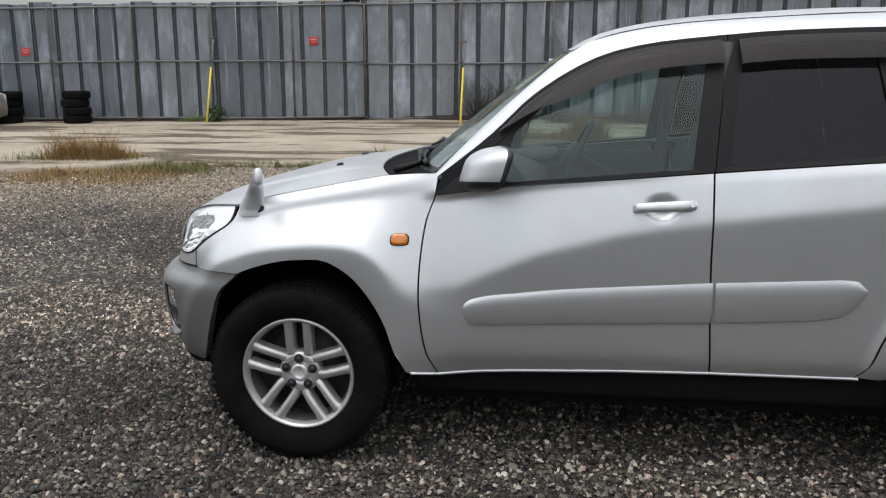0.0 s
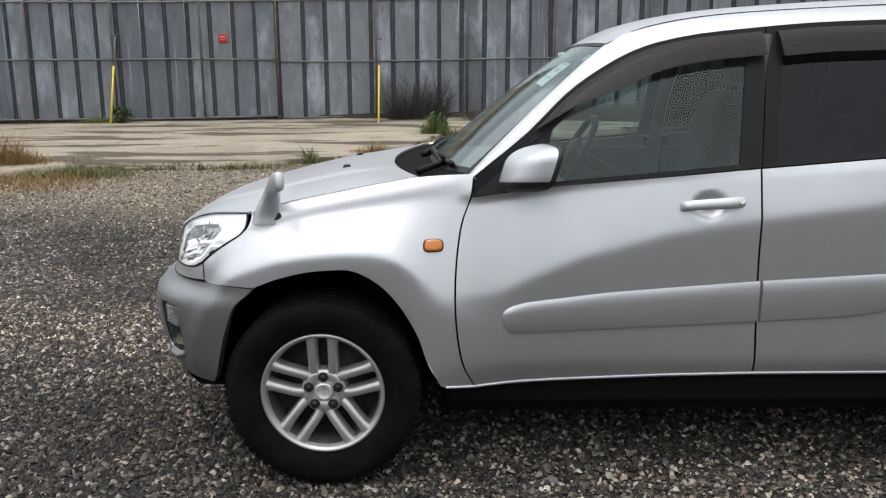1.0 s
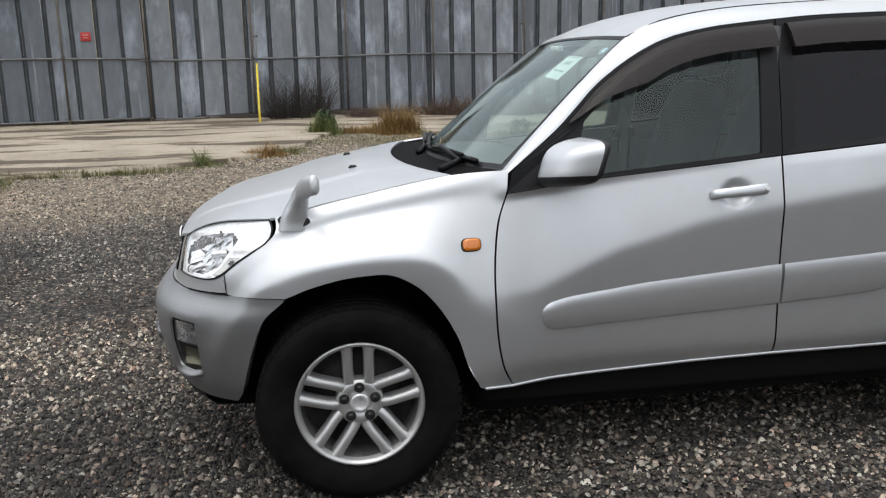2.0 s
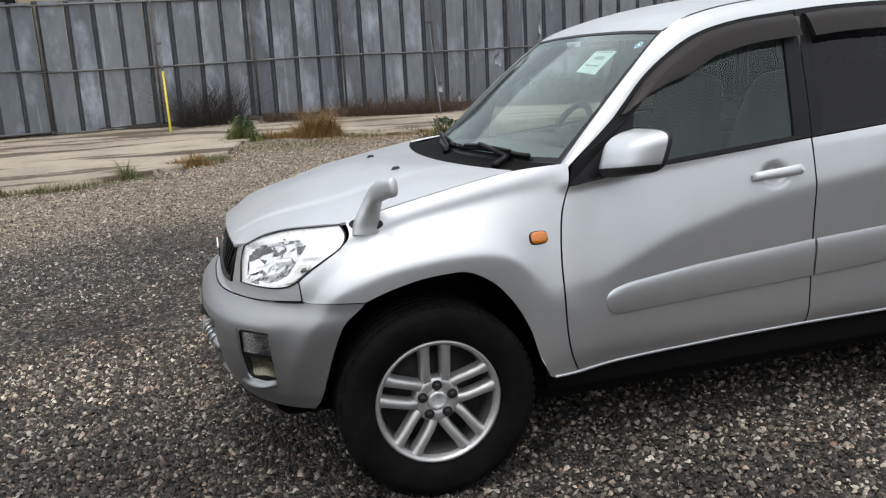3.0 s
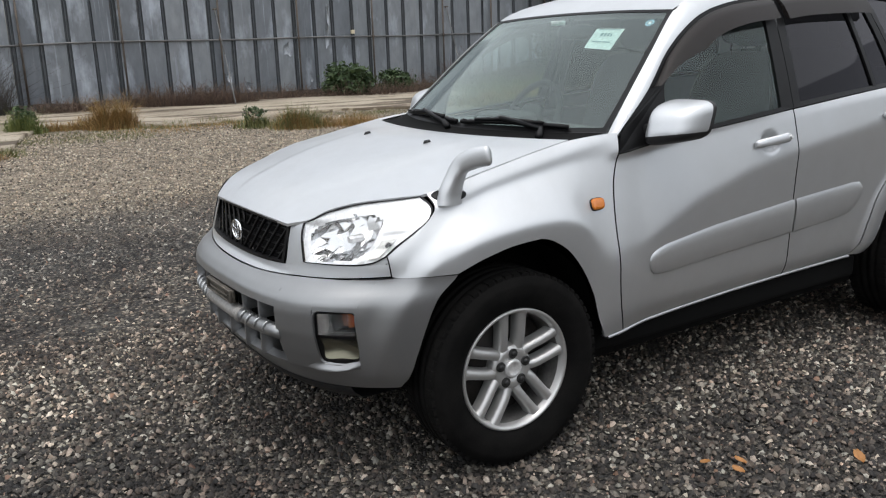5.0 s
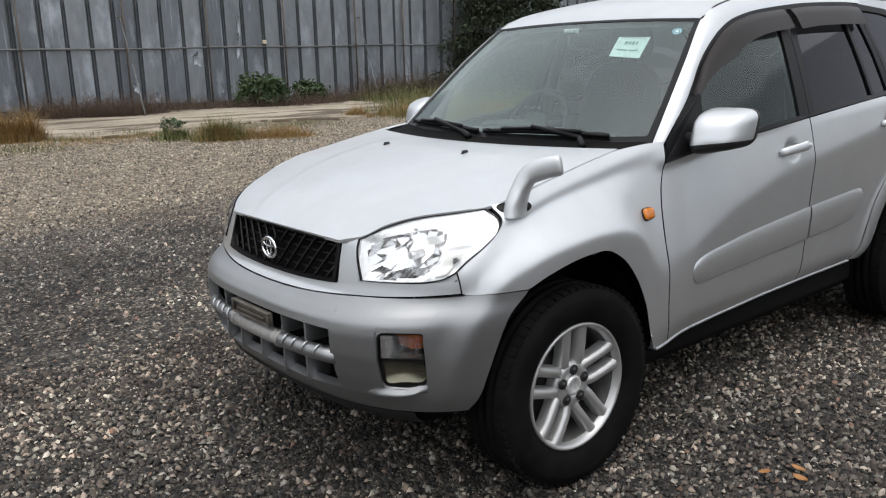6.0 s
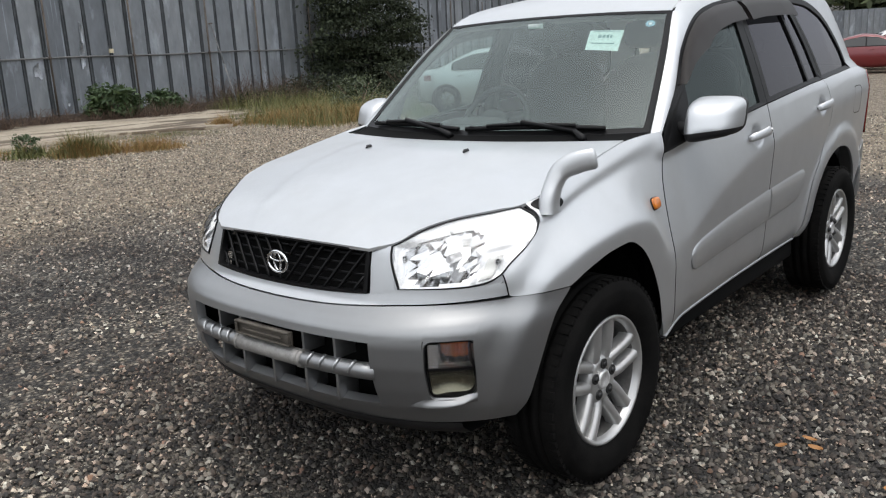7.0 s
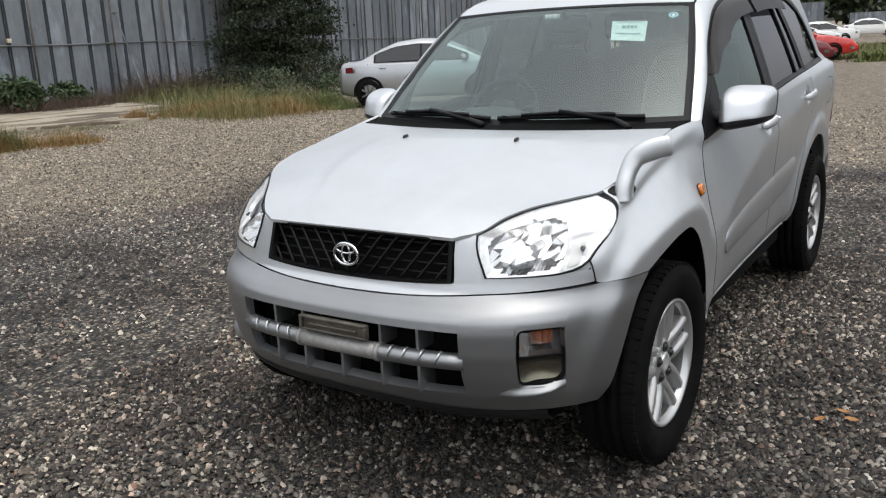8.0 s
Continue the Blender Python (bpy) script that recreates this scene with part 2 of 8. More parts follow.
band_foot = glide([(-0.20, 0.898), (-0.066, 0.938), (0.035, 0.955), (0.138, 0.969), (0.244, 0.985), (0.35, 0.999), (0.477, 1.010), (0.60, 1.02)])
flare_z = glide([(-0.30, 0.728), (-0.25, 0.770), (-0.152, 0.811), (-0.038, 0.831), (0.075, 0.840), (0.188, 0.836), (0.263, 0.817), (0.319, 0.775), (0.355, 0.725), (0.42, 0.645), (0.6, 0.55)], 0.022)


def half_width(x, z):
    x, z = np.broadcast_arrays(np.asarray(x, float), np.asarray(z, float))
    # doors
    zc = crease(x)
    up, down = soft(z - zc, 0.014), soft(zc - z, 0.014)
    door = 0.830 - 0.23 * up - 0.085 * down
    door -= 0.55 * soft(0.43 - z, 0.03)
    # front wing
    s = np.clip((z - 0.74) / (edge_z(x) - 0.74), 0, 1.6)
    wing = 0.832 - (0.832 - edge_w(x)) * s ** 1.9 - 0.05 * soft(0.74 - z, 0.03)
    dip = np.where(s < 0.60, step(0.24, 0.60, s), np.clip((0.80 - s) / 0.20, 0, 1))
    wing = wing - 0.024 * dip * step(-0.34, -0.12, x)

    def flare(cx):
        r = np.hypot(x - cx, z - 0.36)
        return (0.022 * (1 - step(0.497, 0.565, r)) - 0.11 * np.clip(0.50 - r, 0, 0.085)) * step(0.30, 0.42, z)
    sz, bt, bf, fz = shoulder_z(x), band_top(x), band_foot(x), flare_z(x)
    fall = (0.845 - shoulder_w(x) - 0.75 * (sz - bt) - 0.12 * (bt - bf)) / (bf - fz)
    body = (shoulder_w(x) + 0.75 * (sz - z) - 0.63 * soft(bt - z, 0.008) + (fall - 0.12) * soft(bf - z, 0.009) - (fall + 0.05) * soft(fz - z, 0.017))
    wing = wing + flare(0.025)
    wing = wing + (body - wing) * step(-0.34, -0.19, x)
    w = wing + (door - wing) * step(0.26, 0.70, x)
    w = w + flare(2.545)
    # glass house
    dz = np.maximum(z - belt(x), 0)
    upper = belt_w(x) - 0.33 * dz - 0.16 * dz * dz
    k = step(-0.03, 0.02, z - belt(x)) * step(0.45, 0.56, x)
    return w * (1 - k) + upper * k


_th = np.linspace(0, np.pi / 2, 400)


def corner_table(n):
    c, s = np.cos(_th) ** (2 / n), np.sin(_th) ** (2 / n)
    arc = np.r_[0, np.cumsum(np.hypot(np.diff(c), np.diff(s)))]
    arc /= arc[-1]
    return arc, c, s


ARC_F, ARC_R = corner_table(NF), corner_table(NR)


# the headlamps lean inwards towards the bonnet
lamp_lean = glide([(-0.57, 0.0), (-0.53, 0.018), (-0.50, 0.052), (-0.45, 0.079), (-0.40, 0.085), (-0.35, 0.076), (-0.30, 0.057), (-0.25, 0.030), (-0.20, 0.008), (-0.16, 0.0)], 0.015)
lamp_foot = table([(-0.62, 0.75), (-0.45, 0.765), (-0.39, 0.782), (-0.35, 0.82), (-0.305, 0.857), (-0.27, 0.883), (-0.25, 0.905), (-0.2, 0.92)])
lamp_head = table([(-0.62, 0.86), (-0.55, 0.867), (-0.50, 0.896), (-0.45, 0.911), (-0.40, 0.922), (-0.35, 0.930), (-0.30, 0.938), (-0.25, 0.946), (-0.2, 0.955)])


def skin(u, z):
    """The point of the body's near side at run u and height z; u is x along the flank and goes on round both ends."""
    u, z = np.broadcast_arrays(np.asarray(u, float), np.asarray(z, float))
    tf = np.clip(1 - (XS - u) / RUN, 0, 1)
    tr = np.clip(1 - (u - XR) / RUN, 0, 1)
    cf, sf = np.interp(tf, ARC_F[0], ARC_F[1]), np.interp(tf, ARC_F[0], ARC_F[2])
    cr, sr = np.interp(tr, ARC_R[0], ARC_R[1]), np.interp(tr, ARC_R[0], ARC_R[2])
    x = np.where(u < XS, XS - (XS - nose(z)) * cf, np.where(u > XR, XR + (tail(z) - XR) * cr, u))
    y = half_width(x, z) * np.where(u < XS, sf, np.where(u > XR, sr, 1.0))
    y = y - lamp_lean(x) * np.clip((z - lamp_foot(x)) / (lamp_head(x) - lamp_foot(x)), 0, 1) ** 1.6
    return np.stack([x, -y, z], -1)


def lifted(g, off=0.0):
    """Points of the skin for a grid of (u, z), moved out by off."""
    u, z = g[..., 0], g[..., 1]
    p = skin(u, z)
    if np.any(np.asarray(off) != 0):
        a = skin(u + 0.004, z) - skin(u - 0.004, z)
        b = skin(u, z + 0.004) - skin(u, z - 0.004)
        n = np.cross(a, b)
        n /= np.linalg.norm(n, axis=-1, keepdims=True) + 1e-9
        p = p + n * (np.asarray(off)[..., None] if np.ndim(off) else off)
    return p


def fx(x, z):
    """Run and height of the skin's point at that x."""
    if x >= XS:
        return (x, z) if x <= XR else (XR + RUN * (1 - float(np.interp(-(x - XR) / (tail(z) - XR), -ARC_R[1], ARC_R[0]))), z)
    c = (XS - x) / (XS - nose(z))
    return (XS - RUN * (1 - float(np.interp(-min(c, 1), -ARC_F[1], ARC_F[0]))), z)


def fy(w, z):
    """Run and height of the skin's point at that distance from the car's middle, at the front."""
    lo, hi = XS - RUN, XS
    for _ in range(40):
        mid = (lo + hi) / 2
        if -skin(mid, z)[1] < w:
            lo = mid
        else:
            hi = mid
    return (lo, z)


def sided(p, side):
    q = np.array(p, float)
    q[..., 1] *= -side  # the skin is made on the near side, y below zero; side -1 keeps it
    return q


def panel(bm, g, side, off=0.0, flange=0.012):
    """A sheet on the skin with a turned-in edge."""
    p = sided(lifted(g, off), side)
    add_grid(bm, p, side > 0)
    if flange:
        q = sided(lifted(g, (off if np.ndim(off) == 0 else 0) - flange), side)
        add_rows(bm, rim_of(p), rim_of(q))


def weld(bm, d=0.0004):
    bmesh.ops.remove_doubles(bm, verts=bm.verts, dist=d)


def hem(bm, depth):
    """Turns in the open edges of a welded sheet."""
    bm.normal_update()
    for e in [e for e in bm.edges if e.is_boundary]:
        a, b = e.verts
        bm.faces.new([bm.verts.new(p) for p in (a.co, b.co, b.co - b.normal * depth, a.co - a.normal * depth)])


def panel_dished(bm, g, side, hx, hz):
    """A door skin with a finger dish behind its handle."""
    r = np.hypot((g[..., 0] - hx) / 0.062, (g[..., 1] - hz) / 0.045)
    dish = -0.015 * (1 - step(0.55, 1.0, r))
    panel(bm, g, side, dish, 0)
    # turned-in edges go dark instead of silver, the seam's shade in their colour
    seal = bmesh.new()
    add_rows(seal, rim_of(sided(lifted(g, -0.0006), side)), rim_of(sided(lifted(g, -0.02), side)))
    return seal


car = thing("off_road_car", "silver five-door off-road car parked on grey gravel", "car")

# outlines on the flank
ARCH = [(-0.222, 0.716), (-0.14, 0.748), (-0.035, 0.774), (0.07, 0.782), (0.125, 0.779), (0.19, 0.762), (0.257, 0.728), (0.323, 0.655), (0.362, 0.563), (0.393, 0.447), (0.408, 0.362)]
DOOR_FRONT = [(0.524, 0.356), (0.484, 0.445), (0.463, 0.582), (0.461, 0.748), (0.48, 0.91), (0.514, 1.010)]
SEAM = [(1.494, 0.39), (1.478, 0.60), (1.466, 0.83), (1.465, 1.102)]
FRAME_TOP = [(0.516, 1.015), (0.53, 1.075), (0.709, 1.225), (0.863, 1.368), (1.057, 1.483), (1.25, 1.535), (1.512, 1.563)]
REAR_EDGE = [(1.985, 0.392), (2.02, 0.44), (2.055, 0.55), (2.11, 0.67), (2.21, 0.79), (2.29, 0.90), (2.315, 1.02), (2.275, 1.157)]
G = 0.0032


def shift(pts, dx=0.0, dz=0.0):
    return [(a + dx, b + dz) for a, b in pts]


DOORS, QUARTERS = {}, {}
for side in (-1, 1):
    # front wing
    bm = bmesh.new()
    left = [fx(-0.222, 0.716), fx(-0.32, 0.7195), fx(-0.405, 0.7195), fx(-0.417, 0.75), fx(-0.408, 0.786), fx(-0.36, 0.828), fx(-0.305, 0.866), fx(-0.258, 0.896), fx(-0.240, 0.925), fx(-0.243, 0.957)]
    hood_line = [fx(x, float(shoulder_z(x)) - 0.001) for x in (-0.243, -0.18, -0.12, -0.04, 0.063, 0.168, 0.276, 0.333, 0.43)] + [(0.525, 1.087)]
    arch = [fx(*p) for p in ARCH] + [(0.47, 0.357), (0.522, 0.354)]
    panel(bm, coons(arch, hood_line, left, shift(DOOR_FRONT, -G) + [(0.525 - G, 1.087)], 60, 60), side)
    wing = part("front_wing", bm, SILVER, car)
    # orange side lamp on the wing
    bm = bmesh.new()
    cu, cz = 0.387, 0.852
    ring = [(cu + 0.030 * abs(math.cos(a)) ** 0.6 * np.sign(math.cos(a)), cz + 0.019 * abs(math.sin(a)) ** 0.6 * np.sign(math.sin(a))) for a in np.linspace(0, 2 * np.pi, 24, endpoint=False)]
    loops = [sided(lifted(np.array([(cu + (a - cu) * k, cz + (b - cz) * k) for a, b in ring]), o), side) for k, o in ((1.04, 0.003), (1.0, 0.012), (0.7, 0.016), (0.02, 0.017))]
    for a, b in zip(loops, loops[1:]):
        add_rows(bm, a, b)
    edge = bmesh.new()
    dark = [sided(lifted(np.array([(cu + (a - cu) * k, cz + (b - cz) * k) for a, b in ring]), o), side) for k, o in ((1.16, 0.0004), (1.13, 0.004), (1.0, 0.005))]
    for p, q in zip(dark, dark[1:]):
        add_rows(edge, p, q)
    part("marker_seal", edge, TRIM, wing)
    rows = [sided(lifted(np.array([fx(-0.414 + 0.003 * q + 0.004 * k, 0.782 - 0.062 * k) for q in (-0.6, 0.6)]), 0.0014), side) for k in np.linspace(0, 1.0, 8)]
    gap = bmesh.new()
    add_grid(gap, np.array(rows), side > 0)
    part("panel_gap", gap, LINER, wing)
    part("side_marker", bm, AMBER, wing, "small orange side marker lamp")
    # doors
    bm = bmesh.new()
    bottom = [(0.524 + G, 0.356), (0.80, 0.372), (1.185, 0.386), (1.494 - G, 0.392)]
    top = [(0.514 + G, 1.012), (0.775, 1.046), (1.12, 1.0755), (1.465 - G, 1.104)]
    seal = panel_dished(bm, coons(bottom, top, shift(DOOR_FRONT, G), shift(SEAM, -G), 84, 60), side, 1.298, 0.986)
    door_f = part("door", bm, SILVER, car)
    bm = bmesh.new()
    bottom = [(1.494 + G, 0.392), (1.75, 0.394), (1.985, 0.392)]
    top = [(1.465 + G, 1.104), (2.0, 1.143), (2.275 - G, 1.157)]
    seal_r = panel_dished(bm, coons(bottom, top, shift(SEAM, G), shift(REAR_EDGE, -G), 66, 60), side, 2.165, 1.035)
    door_r = part("door", bm, SILVER, car)
    DOORS[side] = (door_f, door_r)
    part("dark_door_edge", seal, TRIM, door_f)
    part("dark_door_edge", seal_r, TRIM, door_r)
    # rubbing strips on the doors
    for dr, u0, u1, ends in ((door_f, 0.617, 1.478, (1, 0)), (door_r, 1.488, 1.985, (0, 1))):
        bm = bmesh.new()
        us = np.concatenate([np.linspace(u0, u0 + 0.06, 16)[:-1], np.linspace(u0 + 0.06, u1, 40)])
        top_line = table([(0.617, 0.608), (0.621, 0.625), (0.630, 0.638), (0.65, 0.650), (0.703, 0.664), (0.977, 0.695), (1.449, 0.728), (1.90, 0.752), (1.95, 0.748), (1.985, 0.715)])
        low_line = table([(0.617, 0.604), (0.621, 0.588), (0.630, 0.570), (0.645, 0.558), (0.665, 0.553), (0.70, 0.553), (1.46, 0.582), (1.80, 0.60), (1.90, 0.615), (1.95, 0.655), (1.985, 0.710)])
        rows = []
        for k, o in ((0, 0.000), (0.02, 0.006), (0.06, 0.008), (0.5, 0.009), (0.66, 0.0095), (0.76, 0.0088), (0.86, 0.0065), (0.95, 0.003), (1, 0.0)):
            zz = low_line(us) * (1 - k) + top_line(us) * k
            f = np.ones_like(us)
            if ends[0]:
                f = np.minimum(f, np.clip((us - u0) / 0.03, 0, 1) ** 0.5)
            if ends[1]:
                f = np.minimum(f, np.clip((u1 - us) / 0.03, 0, 1) ** 0.5)
            rows.append(sided(lifted(np.stack([us, zz], -1), o * f + 0.001), side))
        add_grid(bm, np.array(rows), side > 0)
        part("rubbing_strip", bm, SILVER, dr)
    # dark strips added behind the door seams, so that these read as shaded
    bm = bmesh.new()
    box(bm, 1.43, 1.54, side * 0.745 - 0.012, side * 0.745 + 0.012, 0.38, 1.09)
    part("seam_backing", bm, LINER, door_f)
    bm = bmesh.new()
    box(bm, 0.44, 0.56, side * 0.722 - 0.012, side * 0.722 + 0.012, 0.37, 0.93)
    part("seam_backing", bm, LINER, door_f)
    # bright lower lip of the sills
    bm = bmesh.new()
    us = np.linspace(0.425, 2.0, 60)
    zl = np.interp(us, [0.425, 0.524, 0.80, 1.185, 1.5, 2.0], [0.360, 0.354, 0.370, 0.384, 0.389, 0.388])
    rows = [sided(lifted(np.stack([us, zl + d], -1), o), side) for d, o in ((0.001, -0.004), (0.000, 0.005), (-0.006, 0.006), (-0.010, 0.0), (-0.012, -0.03))]
    add_grid(bm, np.array(rows), side > 0)
    part("sill_lip", bm, SILVER, car)
    # dark sill under the doors
    bm = bmesh.new()
    box(bm, 0.43, 2.12, side * 0.66 - 0.06, side * 0.66 + 0.06, 0.26, 0.372, 0.02)
    part("sill", bm, LINER, car)
    # rear quarter with its pillar
    bm = bmesh.new()
    arch_r = [(2.0 + G, 0.392), (2.12, 0.40), (2.16, 0.52), (2.225, 0.652), (2.32, 0.742), (2.44, 0.784), (2.55, 0.79), (2.68, 0.765), (2.80, 0.69), (2.88, 0.60), (2.92, 0.50)]
    top = [(2.275 + G, 1.157), (2.5, 1.169), (2.84, 1.185), fx(3.0, 1.188), fx(3.15, 1.19)]
    right = [fx(2.92, 0.50), fx(2.97, 0.70), fx(3.05, 0.78), fx(3.14, 0.95), fx(3.15, 1.19)]
    panel(bm, coons(arch_r, top, shift(REAR_EDGE, G), right, 36, 26), side)
    pil_l = [(2.86, 1.186), (2.83, 1.28), (2.74, 1.42), (2.66, 1.49), (2.50, 1.548), (2.20, 1.578)]
    pil_r = [fx(3.16, 1.19), fx(3.10, 1.30), fx(3.02, 1.44), fx(2.98, 1.52), fx(2.80, 1.585), (2.25, 1.600)]
    panel(bm, coons([pil_l[0], fx(3.16, 1.19)], [pil_l[-1], pil_r[-1]], pil_l, pil_r, 10, 24), side)
    quarter = part("rear_quarter", bm, SILVER, car)
    QUARTERS[side] = quarter
    bm = bmesh.new()
    sq = [(2.80 + 0.075 * abs(math.cos(a)) ** 0.35 * np.sign(math.cos(a)), 1.02 + 0.075 * abs(math.sin(a)) ** 0.35 * np.sign(math.sin(a))) for a in np.linspace(0, 2 * np.pi, 32, endpoint=False)]
    if side < 0:
        add_rows(bm, sided(lifted(np.array(sq), 0.002), side), sided(lifted(np.array([(2.80 + (a - 2.80) * 0.95, 1.02 + (b - 1.02) * 0.95) for a, b in sq]), 0.0015), side))
        part("fuel_flap", bm, TRIM, quarter, "thin dark outline of the fuel flap")
    else:
        bm.free()
    # tail lamp at the rear corner
    bm = bmesh.new()
    g = coons([fx(3.12, 0.80), fx(3.27, 0.80)], [fx(3.13, 1.16), fx(3.22, 1.16)], [fx(3.12, 0.80), fx(3.13, 1.16)], [fx(3.27, 0.80), fx(3.22, 1.16)], 8, 12)
    panel(bm, g, side, 0.014, 0.03)
    part("tail_lamp", bm, TAILRED, car, "red tail lamp")
    # wheel arch liners
    for cx in (0.03, 2.545):
        bm = bmesh.new()
        prof = [(0.392, 0.745), (0.395, 0.70), (0.40, 0.60), (0.40, 0.45)]
        for a0, a1 in zip(np.linspace(0.02, np.pi - 0.05, 25)[:-1], np.linspace(0.02, np.pi - 0.05, 25)[1:]):
            for (r0, o0), (r1, o1) in zip(prof, prof[1:]):
                bm.faces.new([bm.verts.new((cx + r * math.cos(a), side * o, 0.37 + r * math.sin(a))) for r, o, a in ((r0, o0, a0), (r0, o0, a1), (r1, o1, a1), (r1, o1, a0))])
        weld(bm)
        part("wheel_arch_liner", bm, LINER, car)

# roof rails between glass house and roof
SCREEN_SIDE = [(0.505, 0.712, 1.080), (0.62, 0.685, 1.195), (0.80, 0.635, 1.362), (0.985, 0.572, 1.512)]
ROOF_EDGE = [(0.985, 0.572, 1.512), (1.12, 0.556, 1.567), (1.36, 0.543, 1.606), (1.74, 0.533, 1.628), (2.06, 0.527, 1.637), (2.6, 0.52, 1.628), (3.0, 0.51, 1.575)]
for side in (-1, 1):
    low = [tuple(skin(a, b) * (1, -1, 1)) for a, b in [(0.522, 1.078)] + FRAME_TOP[2:] + [(1.722, 1.577), (2.027, 1.584), (2.25, 1.580)]]
    high = SCREEN_SIDE + ROOF_EDGE[1:5] + [(2.30, 0.523, 1.634)]
    a, b = curve(low, 70), curve(high, 70)
    rows = []
    for k in np.linspace(0, 1, 9):
        p = a * (1 - k) + b * k
        bulge = 0.008 * math.sin(math.pi * k)
        p = p + np.array([0, 1, 0.55]) * bulge
        rows.append(p)
    g = np.array(rows) * (1, side, 1)
    bm = bmesh.new()
    add_grid(bm, g, side > 0)
    add_rows(bm, g[0], g[0] - (0, side * 0.012, 0), False)
    add_rows(bm, g[-1], g[-1] - (0, 0, 0.012), False)
    part("roof_pillar", bm, SILVER, car)
    bm = bmesh.new()
    tube(bm, [tuple(p * (1, side, 1) - (0, 0, 0.002)) for p in curve(ROOF_EDGE, 40)], 0.004, 6)
    part("roof_gutter_strip", bm, TRIM, car)
# roof
bm = bmesh.new()
left = [(x, -w + 0.006, z + 0.002) for x, w, z in ROOF_EDGE]
right = [(x, w - 0.006, z + 0.002) for x, w, z in ROOF_EDGE]
front = [(0.985, -0.566, 1.514), (0.975, -0.3, 1.524), (0.972, 0, 1.527), (0.975, 0.3, 1.524), (0.985, 0.566, 1.514)]
rear = [(3.0, -0.504, 1.577), (3.03, 0, 1.592), (3.0, 0.504, 1.577)]
g = coons(front, rear, left, right, 30, 30)
s, v = np.linspace(0, 1, 31)[None, :], np.linspace(0, 1, 31)[:, None]
g[..., 2] += 0.030 * np.sin(np.pi * s) ** 0.7 * np.sin(np.pi * np.clip(v, 0, 1)) ** 0.6
add_grid(bm, g, True)
part("roof", bm, SILVER, car)
# headlining and rear end close the cabin
bm = bmesh.new()
add_grid(bm, g - (0, 0, 0.035))
part("headlining", bm, CABIN, car)

# bonnet
BONNET_SIDE = [(-0.592, 0.362, 0.862)] + [(x, -float(skin(*fx(x, z))[1]) - 0.004, z + 0.003) for x, z in ((-0.55, 0.872), (-0.50, 0.902), (-0.45, 0.919), (-0.40, 0.930), (-0.35, 0.937), (-0.30, 0.944), (-0.25, 0.951))]
BONNET_SIDE += [(x, float(shoulder_w(x)) * k - 0.004, float(shoulder_z(x)) + 0.001) for x, k in ((-0.12, 0.989), (-0.04, 0.997), (0.063, 1.0), (0.168, 1.0), (0.276, 1.0), (0.335, 1.0))]
crown = glide([(-0.62, 0.853), (-0.606, 0.866), (-0.55, 0.901), (-0.48, 0.932), (-0.38, 0.961), (-0.25, 0.997), (-0.1, 1.030), (0.04, 1.060), (0.22, 1.071)], 0.02)
edge_line = curve(BONNET_SIDE, 44)
v, s = np.linspace(0, 1, 45)[:, None], np.linspace(-1, 1, 61)[None, :]
mid_x = -0.606 + 0.819 * v
g = np.zeros((45, 61, 3))
g[..., 0] = edge_line[:, :1] + (mid_x - edge_line[:, :1]) * (1 - s * s)
g[..., 1] = edge_line[:, 1:2] * s
g[..., 2] = edge_line[:, 2:] + (crown(mid_x) - edge_line[:, 2:]) * (1 - np.abs(s) ** 2.12)
g[..., 2] += 0.005 * (1 - step(0.50, 0.58, np.abs(s))) * np.sin(np.pi * v) ** 0.5
g[..., 2] -= 0.004 * np.exp(-v / 0.02)
bm = bmesh.new()
add_grid(bm, g, True)
r = rim_of(g)
add_rows(bm, r, r - (0, 0, 0.009))
bonnet = part("bonnet", bm, SILVER, car)
BONNET_GRID = g


def bonnet_z(x, y):
    k = np.argmin((BONNET_GRID[..., 0] - x) ** 2 + (BONNET_GRID[..., 1] - y) ** 2)
    return float(BONNET_GRID[..., 2].ravel()[k])


for y in (-0.24, 0.24):
    bm = bmesh.new()
    z = bonnet_z(0.035, y)
    tube(bm, [(0.022, y, z - 0.004), (0.028, y, z + 0.004), (0.045, y, z + 0.005), (0.052, y, z - 0.003)], [0.004, 0.006, 0.006, 0.004], 8)
    part("washer_nozzle", bm, BLACK, bonnet, "small black washer nozzle")

# ---- front end ----
# silver panel under the lamps and beside the grille
seam_z = table([(0, 0.680), (0.20, 0.683), (0.36, 0.692), (0.46, 0.699), (0.60, 0.708), (0.76, 0.722)])
bm = bmesh.new()
ws = [0.0, 0.12, 0.24, 0.34, 0.40, 0.46, 0.55, 0.64, 0.70, 0.752]
low = [fy(w, float(seam_z(w)) + 0.004) for w in ws]
tops = [0.716, 0.717, 0.720, 0.725, 0.733, 0.744, 0.748, 0.753, 0.757, 0.765]
high = [fy(w, z) for w, z in zip(ws, tops)]
strip = coons(low, high, [low[0], high[0]], [low[-1], high[-1]], 40, 6)
post_ = coons([fy(0.372, 0.727), fy(0.452, 0.742)], [fy(0.362, 0.856), fy(0.430, 0.866)], [fy(0.372, 0.727), fy(0.366, 0.80), fy(0.362, 0.856)], [fy(0.452, 0.742), fy(0.440, 0.80), fy(0.430, 0.866)], 8, 12)
for side in (-1, 1):
    panel(bm, strip, side, 0.0, 0)
    panel(bm, post_, side, 0.0005, 0)
weld(bm)
hem(bm, 0.02)
